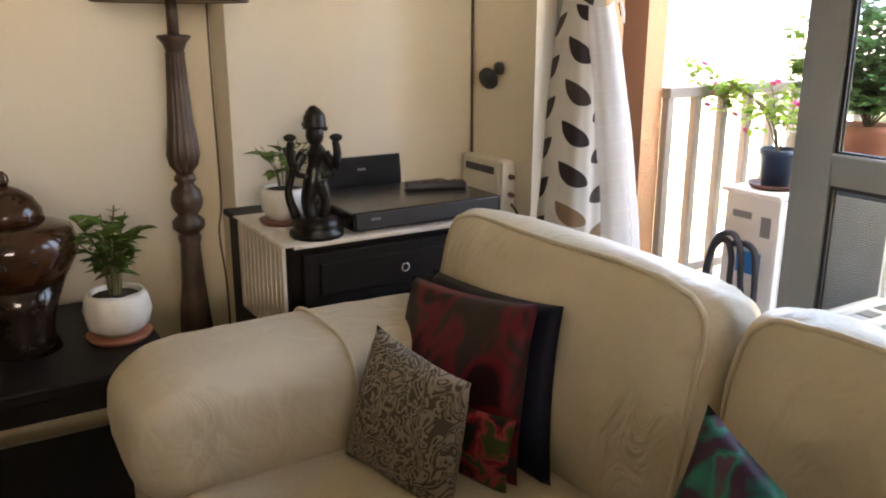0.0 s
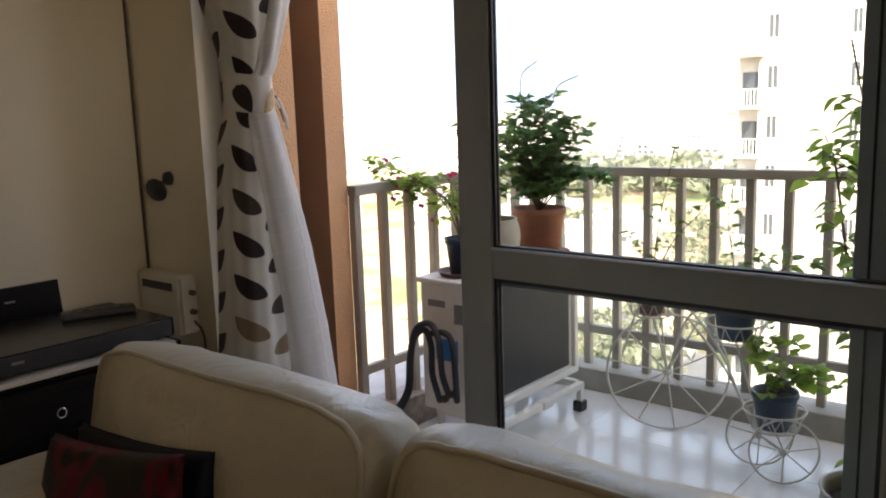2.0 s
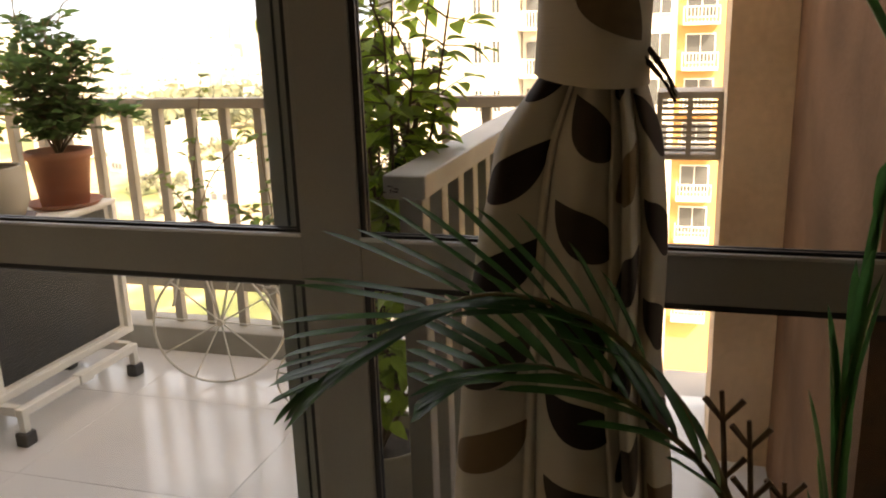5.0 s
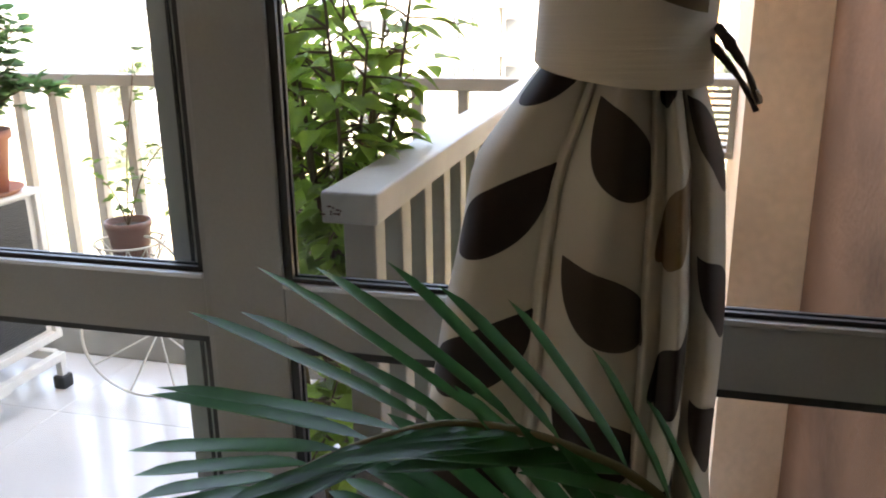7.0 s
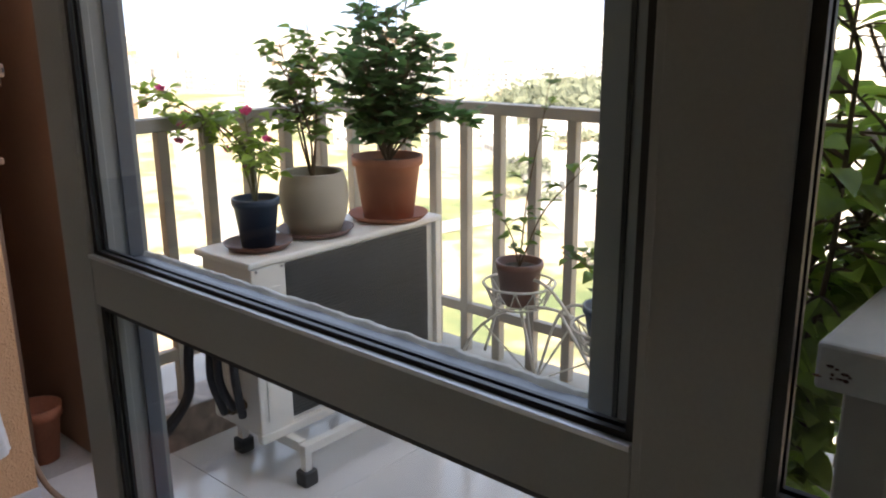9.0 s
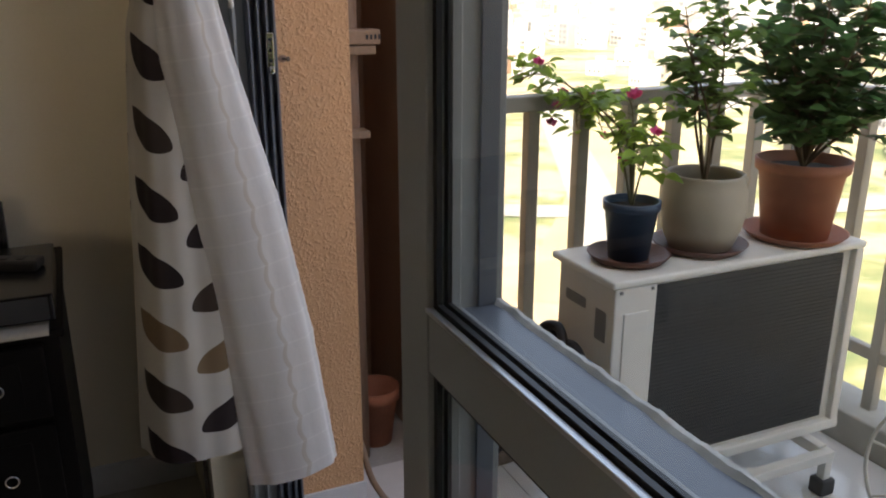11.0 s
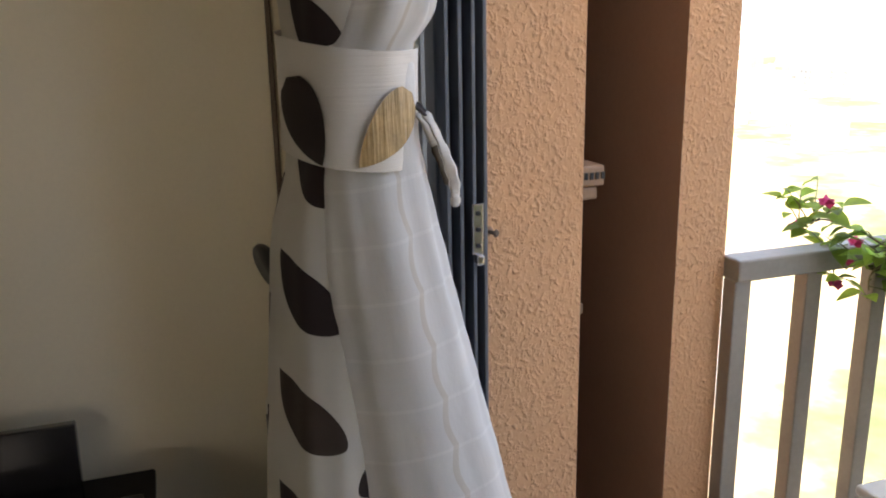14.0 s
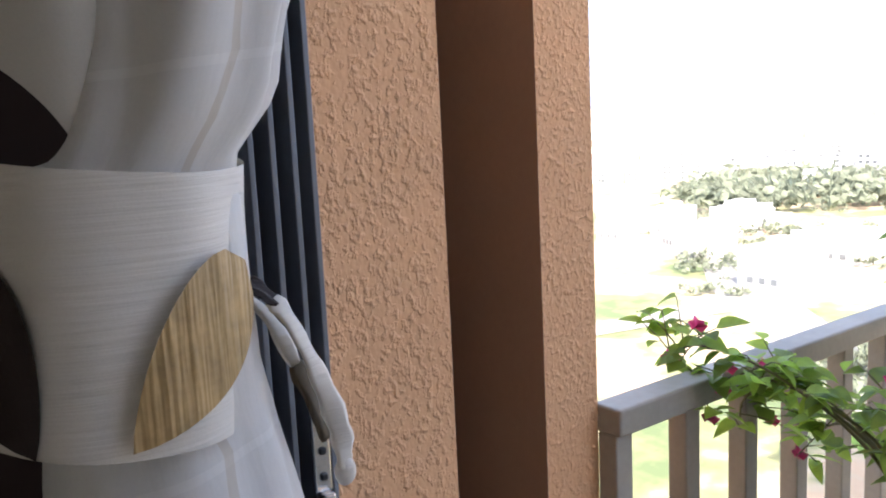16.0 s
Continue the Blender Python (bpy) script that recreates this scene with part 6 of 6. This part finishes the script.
nl = thing("wall_nail", "rusty nail stub in the orange plaster pillar", "nail", at=(1.815, 2.236, 1.215))
bm = lathe(bmesh.new(), [(0.003, 0.0), (0.003, 0.018), (0.006, 0.019), (0.004, 0.022)], 0, 0, 10)
bm.transform(Matrix.Translation((1.815, 2.237, 1.215)) @ pose(0, 0, 0, 90, 0, 25))
part("shaft", bm, M_CABLE, nl)
part("chipped_plaster", puff(bmesh.new(), (1.815, 2.2365, 1.215), (0.020, 0.003, 0.016), 1, 1, 14, 8), M_SMOOTH_SHADED, nl)
np_ = thing("flower_pot", "empty terracotta pot standing in the pipe slot", "flower pot", at=(2.13, 2.62, -0.012))
part("pot", shell(2.13, 2.60, -0.0115, [(0.05, 0.0), (0.068, 0.15), (0.076, 0.152), (0.078, 0.19)]), M_TERRA, np_, smooth=True)
hs = thing("garden_hose", "beige hose trailing round the pillar foot", "hose", at=(2.0, 2.2, 0.0))
part("tube", tube(bmesh.new(), smooth_path([(2.00, 2.60, 0.10), (1.995, 2.36, 0.16), (2.0, 2.24, 0.08), (2.06, 2.15, 0.012), (2.16, 2.13, 0.02), (2.27, 2.20, 0.085)], 8), 0.009, 8), M_HOSE, hs, smooth=True)

# ---------------- areca palm in the room ----------------
pm = thing("potted_palm", "feathery green palm in a dark pot before the curtain", "palm", at=(1.36, -0.50, 0))
part("pot", shell(1.36, -0.50, 0.001, [(0.10, 0.0), (0.14, 0.22), (0.15, 0.225), (0.15, 0.26)]), M_BLACKGLAZE, pm, smooth=True)
part("soil", lathe(bmesh.new(), [(0.125, 0.19), (0.125, 0.225), (0.01, 0.235)], 1.36, -0.50, 24), M_SOIL, pm)


def frond(path_pts, n, length, width, droop, start=0.35, upper=(0.85, 0.30, 0.50), lower=(0.8, 0.5, 0.1), fade=0.0):
    """One feather-shaped palm frond: a bent midrib with two rows of narrow leaflets; upper and lower give how far each row goes along, aside and up."""
    path = smooth_path(path_pts, 16)
    f = part("frond", tube(bmesh.new(), path, 0.005, 8, 0.0015), M_STEM, pm, smooth=True)
    m = len(path)
    for k in range(n):
        g = k / (n - 1)
        t = start + (1 - start) * g
        i = min(m - 2, int(t * (m - 1)))
        q, d = path[i], (path[i + 1] - path[i]).normalized()
        sd_ = d.cross(Vector((0, 0, 1))).normalized()
        ln = length * (0.32 + 0.68 * math.sin(math.pi * min(1, g * 0.84 + 0.16)))
        for s, (al, si, up) in ((1, upper), (-1, lower)):
            bm = bmesh.new()
            way = (d * al + sd_ * s * (si + rnd(-0.06, 0.06)) + Vector((0, 0, up * (1 - fade * g) + rnd(-0.07, 0.07)))).normalized()
            leaf(bm, q, way, (0, 0, 1), ln * rnd(0.9, 1.08), width * rnd(0.85, 1.15), droop, 8, True)
            part("leaflet", bm, M_PALM, f, smooth=True)


frond([(1.36, -0.50, 0.25), (1.37, -0.45, 0.60), (1.385, -0.36, 0.88), (1.395, -0.26, 1.0), (1.40, -0.19, 1.034), (1.40, -0.12, 1.043), (1.40, -0.06, 1.026), (1.40, 0.01, 0.988), (1.40, 0.067, 0.945), (1.40, 0.125, 0.90)],
      19, 0.185, 0.019, 0.04, start=0.30, upper=(0.85, -0.08, 0.85), lower=(0.85, 0.45, -0.22), fade=0.75)
frond([(1.35, -0.50, 0.25), (1.34, -0.46, 0.60), (1.34, -0.38, 0.84), (1.35, -0.30, 0.93), (1.37, -0.20, 0.97), (1.385, -0.12, 0.96), (1.395, -0.05, 0.92)], 15, 0.15, 0.019, 0.08, start=0.36, upper=(0.8, 0.1, 0.55), lower=(0.8, 0.45, -0.1))
frond([(1.37, -0.51, 0.25), (1.42, -0.505, 0.55), (1.46, -0.50, 0.85), (1.46, -0.515, 1.15)], 12, 0.20, 0.012, 0.05, start=0.30, upper=(0.95, 0.08, 0.2), lower=(0.95, 0.10, 0.2))
frond([(1.36, -0.52, 0.25), (1.34, -0.54, 0.7), (1.36, -0.53, 1.1), (1.40, -0.50, 1.42), (1.42, -0.46, 1.5)], 10, 0.30, 0.016, 0.05, start=0.62)
frond([(1.34, -0.52, 0.25), (1.26, -0.62, 0.6), (1.20, -0.72, 0.9), (1.16, -0.82, 1.0)], 16, 0.18, 0.016, 0.2, start=0.45)
# cut-back stalks standing in the same pot
bm = bmesh.new()
for pts in ([(1.40, -0.47, 0.25), (1.45, -0.40, 0.62), (1.465, -0.372, 0.92)], [(1.40, -0.50, 0.25), (1.46, -0.43, 0.60), (1.475, -0.405, 0.88)], [(1.41, -0.52, 0.25), (1.47, -0.465, 0.58), (1.485, -0.45, 0.80)]):
    path = smooth_path(pts, 8)
    tube(bm, path, 0.0055, 7, 0.003)
    for k in range(9, 16, 2):
        for s in (-1, 1):
            e = path[k] + Vector((0.004, 0.022 * s, 0.026))
            tube(bm, [path[k], e], 0.003, 5, 0.0042)
part("cut_stalks", bm, M_TWIG, pm, "dry cut-back stalks", kind="stuff")
# ---------------- the distance: land, road, trees, city ----------------
GZ = -36.0


def land_mat():
    m = mat("dry_grass_and_soil", (0.30, 0.24, 0.13), 0.95, var=0.2, scale=0.02, bump=0)
    nt, nn, p = nodes_of(m)
    co, a, b, cr = nn.new("ShaderNodeTexCoord"), nn.new("ShaderNodeTexNoise"), nn.new("ShaderNodeTexNoise"), nn.new("ShaderNodeValToRGB")
    a.inputs["Scale"].default_value, a.inputs["Detail"].default_value = 0.028, 6
    b.inputs["Scale"].default_value, b.inputs["Detail"].default_value = 0.2, 6
    nt.links.new(co.outputs["Object"], a.inputs["Vector"])
    nt.links.new(co.outputs["Object"], b.inputs["Vector"])
    ad = nn.new("ShaderNodeMath")
    ad.operation = 'MULTIPLY_ADD'
    ad.inputs[1].default_value = 0.45
    nt.links.new(b.outputs["Fac"], ad.inputs[0])
    nt.links.new(a.outputs["Fac"], ad.inputs[2])
    nt.links.new(ad.outputs[0], cr.inputs[0])
    e = cr.color_ramp.elements
    e[0].position, e[0].color = 0.55, (0.08, 0.11, 0.045, 1)
    e[1].position, e[1].color = 0.88, (0.36, 0.28, 0.19, 1)
    for pos, c in ((0.66, (0.17, 0.175, 0.08)), (0.74, (0.31, 0.26, 0.18)), (0.80, (0.33, 0.24, 0.16))):
        x = e.new(pos)
        x.color = (*c, 1)
    nt.links.new(cr.outputs[0], p.inputs["Base Color"])
    return m


bm = bmesh.new()
bmesh.ops.create_grid(bm, x_segments=8, y_segments=8, size=4800)
bm.transform(Matrix.Translation((0, 0, GZ)))
structure("ground", bm, land_mat(), "dry grass and bare soil far below, reaching the horizon", "ground")
M_ROAD = mat("pale_asphalt", (0.26, 0.25, 0.23), 0.9, var=0.1, scale=0.3, bump=0)
M_LAWN = mat("bright_lawn", (0.13, 0.22, 0.03), 0.9, var=0.2, scale=0.3, bump=0)


def strip(pts, w, z):
    bm = bmesh.new()
    path = smooth_path([(x, y, z) for x, y in pts], 10)
    prev = None
    for i, q in enumerate(path):
        d = (path[min(len(path) - 1, i + 1)] - path[max(0, i - 1)]).normalized()
        s = Vector((-d.y, d.x, 0)) * w / 2
        cur = (bm.verts.new(q + s), bm.verts.new(q - s))
        if prev:
            bm.faces.new((prev[0], prev[1], cur[1], cur[0]))
        prev = cur
    return bm


structure("road", strip([(60, -40), (95, 30), (150, 95), (230, 170), (330, 330), (380, 600)], 14, GZ + 0.15), M_ROAD, "pale asphalt road winding across the fields", "road")
structure("road_side", strip([(20, 150), (90, 110), (150, 95)], 8, GZ + 0.19), M_ROAD, "narrow pale lane joining the road", "road")
structure("lawn", strip([(66, 18), (84, 32), (100, 48)], 10, GZ + 0.1), M_LAWN, "bright green lawn beside the road", "ground")
structure("road_near", strip([(40, 60), (70, 95), (120, 190), (190, 330), (220, 520)], 9, GZ + 0.17), M_ROAD, "pale asphalt road between dry plots", "road")
structure("lawn_far", strip([(60, 75), (110, 140), (180, 260)], 30, GZ + 0.08), mat("dry_yellow_field", (0.36, 0.31, 0.18), 0.9, var=0.2, scale=0.05, bump=0), "dry yellow-green field", "ground")

CR = random.Random(21)


def clump(verts, faces, c, r, rng, blades=26):
    """Leaf blades filling an uneven crown."""
    for _ in range(blades):
        d = Vector((rng.gauss(0, 1), rng.gauss(0, 1), abs(rng.gauss(0, 0.7)))).normalized() * r * rng.uniform(0.45, 1.0)
        q = Vector(c) + Vector((d.x, d.y, d.z * 0.9))
        s = r * rng.uniform(0.18, 0.36)
        u = Vector((rng.gauss(0, 1), rng.gauss(0, 1), rng.gauss(0, 1))).normalized() * s
        v = u.orthogonal().normalized() * s
        n = len(verts)
        verts.extend([tuple(q - u), tuple(q - v * 0.6), tuple(q + u), tuple(q + v * 0.6)])
        faces.append((n, n + 1, n + 2, n + 3))


def mesh_stuff(name, verts, faces, material, label, category):
    me = bpy.data.meshes.new(name)
    me.from_pydata(verts, [], faces)
    me.materials.append(material)
    return tagged(new(name, me), label, category, kind="stuff")


verts, faces = [], []
for k in range(1050):
    a = radians(CR.uniform(-14, 36) if k < 480 else CR.uniform(18, 37))
    d = CR.choice((CR.uniform(80, 380), CR.uniform(340, 520), CR.uniform(400, 520))) if k < 480 else CR.uniform(70, 430)
    r = CR.uniform(1.3, 3.8) if d < 340 else CR.uniform(5, 10)
    x, y = d * math.cos(a), d * math.sin(a)
    if d < 340 and noise.noise(Vector((x * 0.02, y * 0.02, 0))) < -0.02:
        continue
    clump(verts, faces, (x, y, GZ + r * 0.35), r, CR, 34 if d < 340 else 26)
# the green is paled to carry the haze of the distance
mesh_stuff("far_trees", verts, faces, leaf_mat("haze_paled_foliage", (0.22, 0.25, 0.18), 0.8), "bushes and rows of trees on the plain, haze put into their green", "trees")

M_CITY = mat("sunlit_city_walls", (0.58, 0.54, 0.47), 0.9, var=0.05, scale=0.01, bump=0)
nt, nn, p_ = nodes_of(M_CITY)
geo, cr = nn.new("ShaderNodeNewGeometry"), nn.new("ShaderNodeValToRGB")
cr.color_ramp.interpolation = 'CONSTANT'
e = cr.color_ramp.elements
e[0].color, e[1].color, e[1].position = (0.38, 0.39, 0.40, 1), (0.30, 0.27, 0.23, 1), 0.45
for pos, c in ((0.56, (0.23, 0.24, 0.25)), (0.68, (0.33, 0.325, 0.31)), (0.86, (0.28, 0.18, 0.12)), (0.89, (0.46, 0.47, 0.48))):
    x = e.new(pos)
    x.color = (*c, 1)
nt.links.new(geo.outputs["Random Per Island"], cr.inputs[0])
nt.links.new(cr.outputs[0], p_.inputs["Base Color"])
M_CITYWIN = mat("dark_far_windows", (0.10, 0.11, 0.12), 0.4, var=0.1, bump=0)


def far_box(verts, faces, x, y, w, d, z0, z1, yaw):
    c, s = math.cos(yaw), math.sin(yaw)
    n = len(verts)
    for zz in (z0, z1):
        for u, v in ((-w, -d), (w, -d), (w, d), (-w, d)):
            verts.append((x + (u * c - v * s) / 2, y + (u * s + v * c) / 2, zz))
    faces.extend([(n, n + 1, n + 5, n + 4), (n + 1, n + 2, n + 6, n + 5), (n + 2, n + 3, n + 7, n + 6), (n + 3, n, n + 4, n + 7), (n + 4, n + 5, n + 6, n + 7)])


wv, wf, vv, vf = [], [], [], []
# scattered low houses and sheds on the plain
for k in range(150):
    a, d = radians(CR.uniform(8, 80)), CR.uniform(190, 540)
    x, y, yaw = d * math.cos(a), d * math.sin(a), CR.uniform(-0.5, 0.5)
    if noise.noise(Vector((x * 0.011, y * 0.011, 5))) < 0.02:
        continue
    w, h = CR.uniform(7, 17), CR.uniform(3.5, 9)
    far_box(vv, vf, x, y, w, w * CR.uniform(0.6, 1.1), GZ, GZ + h, yaw)
    far_box(vv, vf, x, y, w * 0.3, w * 0.3, GZ + h, GZ + h + 2, yaw)
    for q in range(3):
        u, v = -w / 2 - 0.05, (q - 1) * w * 0.2
        far_box(wv, wf, x + u * math.cos(yaw) - v * math.sin(yaw), y + u * math.sin(yaw) + v * math.cos(yaw), 0.3, w * 0.1, GZ + 1.2, GZ + 2.6, yaw)
for k in range(2600):
    a = radians(CR.uniform(-20, 104))
    d = 520 + 1900 * CR.random() ** 1.5
    h = CR.uniform(7, 15) * (1.0 + (d > 900) * 0.3)
    w, dp_ = CR.uniform(9, 20), CR.uniform(9, 18)
    rise = max(0.0, (d - 700) * 0.010)
    x, y, yaw = d * math.cos(a), d * math.sin(a), CR.uniform(-0.4, 0.4)
    far_box(vv, vf, x, y, w, dp_, GZ, GZ + h + rise, yaw)
    if CR.random() < 0.5:
        far_box(vv, vf, x + CR.uniform(-3, 3), y + CR.uniform(-3, 3), w * 0.4, dp_ * 0.4, GZ + h + rise, GZ + h + rise + 3, yaw)
    if d < 1000:
        fl = int(h // 3.2)
        for f in range(fl):
            for q in range(3):
                if CR.random() < 0.75:
                    c_, s_ = math.cos(yaw), math.sin(yaw)
                    u, v = -w / 2 - 0.03, (q - 1) * dp_ * 0.3
                    far_box(wv, wf, x + u * c_ - v * s_, y + u * s_ + v * c_, 0.3, dp_ * 0.18, GZ + rise + 1.2 + f * 3.2, GZ + rise + 2.9 + f * 3.2, yaw)
for az0, d, n, hh in ((31.6, 2300, 6, 42), (27.0, 2400, 8, 48), (44, 2200, 4, 44), (29.5, 2350, 3, 40)):
    for q in range(n):
        a = radians(az0 - 0.42 * q)
        far_box(vv, vf, d * math.cos(a), d * math.sin(a), 13, 13, GZ, GZ + hh + 26 + CR.uniform(-6, 6), 0.3)
mesh_stuff("far_city", vv, vf, M_CITY, "hazy pale low-rise city blocks spread to the horizon", "city")
mesh_stuff("far_city_windows", wv, wf, M_CITYWIN, "dark window openings of the distant blocks", "windows")

M_STEEL = mat("galvanised_steel", (0.34, 0.35, 0.36), 0.5, 0.4, var=0.1, bump=0)


def pylon(az, d, h):
    x, y = d * math.cos(radians(az)), d * math.sin(radians(az))
    py = thing("power_pylon", "grey lattice power pylon on the plain", "pylon", "power pylons", at=(x, y, GZ))
    for sx in (-1, 1):
        for sy in (-1, 1):
            part("leg", tube(bmesh.new(), [(x + sx * 4, y + sy * 4, GZ), (x + sx * 1.2, y + sy * 1.2, GZ + h * 0.6), (x + sx * 0.3, y + sy * 0.3, GZ + h)], 0.25, 4), M_STEEL, py)
    bm = bmesh.new()
    for k in range(9):
        z0, z1 = h * k / 9, h * (k + 1) / 9
        w0, w1 = 4 - 3.6 * min(1, k / 8), 4 - 3.6 * min(1, (k + 1) / 8)
        for s in (-1, 1):
            tube(bm, [(x + s * w0, y - s * w0, GZ + z0), (x - s * w1, y + s * w1, GZ + z1)], 0.15, 4)
            tube(bm, [(x + s * w0, y + s * w0, GZ + z0), (x - s * w1, y - s * w1, GZ + z1)], 0.15, 4)
    part("lattice", bm, M_STEEL, py)
    for z in (0.70, 0.80, 0.90):
        part("cross_arm", tube(bmesh.new(), [(x - 3, y + 6, GZ + h * z), (x, y, GZ + h * z + 1), (x + 3, y - 6, GZ + h * z)], 0.22, 4), M_STEEL, py)


pylon(43.6, 600, 46)
pylon(30.1, 520, 45)

# ---------------- neighbouring apartment house ----------------
M_APTWHITE = mat("white_apartment_paint", (0.44, 0.43, 0.41), 0.85, var=0.04, scale=0.2, bump=0)
M_APTORANGE = mat("orange_apartment_paint", (0.44, 0.24, 0.105), 0.85, var=0.05, scale=0.2, bump=0)
M_APTGLASS = mat("dark_apartment_glass", (0.06, 0.07, 0.08), 0.15, var=0.1, bump=0)
M_APTRAIL = mat("white_metal_rail", (0.70, 0.70, 0.68), 0.5, var=0.05, bump=0)
ap = thing("apartment_building", "tall white and orange apartment house with railed balconies", "apartment building", at=(58, 8, GZ))


def wing(x0, x1, y0, y1, top, material):
    return part("wall", bx(x0, x1, y0, y1, GZ, top), material, ap)


def window_set(w, x, ys, zs, ww, hh):
    """Windows with white frames and dark panes on the face at x."""
    for z in zs:
        for y in ys:
            f = bx(x - 0.10, x - 0.003, y - ww / 2, y + ww / 2, z, z + hh)
            fr = part("window", f, M_APTRAIL, w)
            n = 3 if ww > 2 else 2
            for k in range(n):
                a = y - ww / 2 + 0.07 + k * (ww - 0.07) / n
                box_y1 = a + (ww - 0.07) / n - 0.07
                pane = bx(x - 0.14, x - 0.102, a, box_y1, z + 0.08, z + hh - 0.08)
                PANES.append((pane, w))


PANES = []


def balcony(w, x, y0, y1, z, depth):
    b = part("balcony", bx(x - depth, x - 0.004, y0, y1, z - 0.18, z), M_APTWHITE, w)
    bm = bmesh.new()
    box(bm, x - depth, x - depth + 0.06, y0, y1, z + 1.0, z + 1.06)
    box(bm, x - depth, x - 0.01, y1 - 0.06, y1, z + 1.0, z + 1.06)
    n = int((y1 - y0) / 0.22)
    for k in range(n + 1):
        y = y0 + (y1 - y0 - 0.04) * k / n
        box(bm, x - depth + 0.01, x - depth + 0.05, y, y + 0.04, z, z + 1.0)
    for k in range(int(depth / 0.22)):
        box(bm, x - depth + 0.22 * k, x - depth + 0.22 * k + 0.04, y1 - 0.05, y1 - 0.01, z, z + 1.0)
    part("rail", bm, M_APTRAIL, b)


LEVELS = [-29.5 + 3.05 * k for k in range(13)]
wa = wing(53, 66, 10.6, 18.2, 7.3, M_APTWHITE)
part("parapet", bx(52.9, 66.1, 10.5, 18.3, 7.31, 7.7), M_APTWHITE, wa)
part("balcony_recess", bx(53.5, 58, 18.21, 19.6, GZ, 5.2), M_APTWHITE, wa)
for z in LEVELS:
    if z < 4:
        balcony(wa, 53.5, 17.9, 19.9, z, 1.4)
        part("door", bx(53.36, 53.49, 18.4, 19.3, z + 0.02, z + 2.1), M_APTGLASS, wa)
part("canopy", bx(51.9, 53.49, 17.8, 20.2, 4.0, 4.2), M_APTWHITE, wa)
window_set(wa, 53, (17.3,), [z + 1.0 for z in LEVELS[5:]], 0.7, 1.5)
window_set(wa, 53, (11.4, 12.6), [z + 0.9 for z in LEVELS[5:]], 0.6, 1.5)
wb = wing(57, 66, 8.0, 10.5, 9.5, M_APTWHITE)
for z in LEVELS[4:]:
    if z < 4:
        balcony(wb, 57, 8.9, 10.45, z, 1.6)
        part("door", bx(56.86, 56.99, 9.2, 10.2, z + 0.02, z + 2.1), M_APTGLASS, wb)
part("canopy", bx(55.3, 56.99, 8.7, 10.45, 4.0, 4.15), M_APTWHITE, wb)
wo = wing(58, 68, 5.6, 7.99, 8.6, M_APTORANGE)
window_set(wo, 58, (6.0,), [z + 1.0 for z in LEVELS[7:]], 0.5, 1.2)
wc = wing(60, 70, 0.6, 5.59, 7.0, M_APTWHITE)
for z in LEVELS[3:]:
    if z < 4:
        balcony(wc, 60, 2.2, 5.2, z, 1.2)
window_set(wc, 60, (4.2, 2.0), [z + 0.6 for z in LEVELS[3:]], 2.2, 1.9)
wd_ = wing(62, 72, -3.6, 0.59, 14, M_APTORANGE)
for z in LEVELS[3:] + [10.1]:
    balcony(wd_, 62, -2.2, 0.2, z, 1.2)
window_set(wd_, 62, (-1.0,), [z + 0.3 for z in LEVELS[3:]], 2.0, 2.0)
we = wing(70, 80, 3, 9, 16, M_APTORANGE)
window_set(we, 70, (4.2, 6.2, 8.0), (7.8, 10.9, 13.6), 1.4, 1.4)
for z in (7.2, 10.2, 13.2):
    balcony(we, 70, 3.4, 5.4, z, 1.2)
for pane, w in PANES:
    part("pane", pane, M_APTGLASS, w)

# ---------------- pieces: balcony floor tiles ----------------
slab = bpy.data.objects["balcony_slab"]
tile_me = None
for i in range(3):
    for j in range(4):
        x0, x1 = 1.823 + i * 0.60, min(1.823 + i * 0.60 + 0.5985, 3.458)
        y0, y1 = -0.55 + j * 0.75 + 0.0, -0.55 + j * 0.75 + 0.7485
        ob = part("tile", bx(x0, x1, y0, y1, -0.012, -0.008 + rnd(0, 0.0006), bevel=0.0012, seg=1), M_BALC, slab)
        ob.matrix_parent_inverse = Matrix()
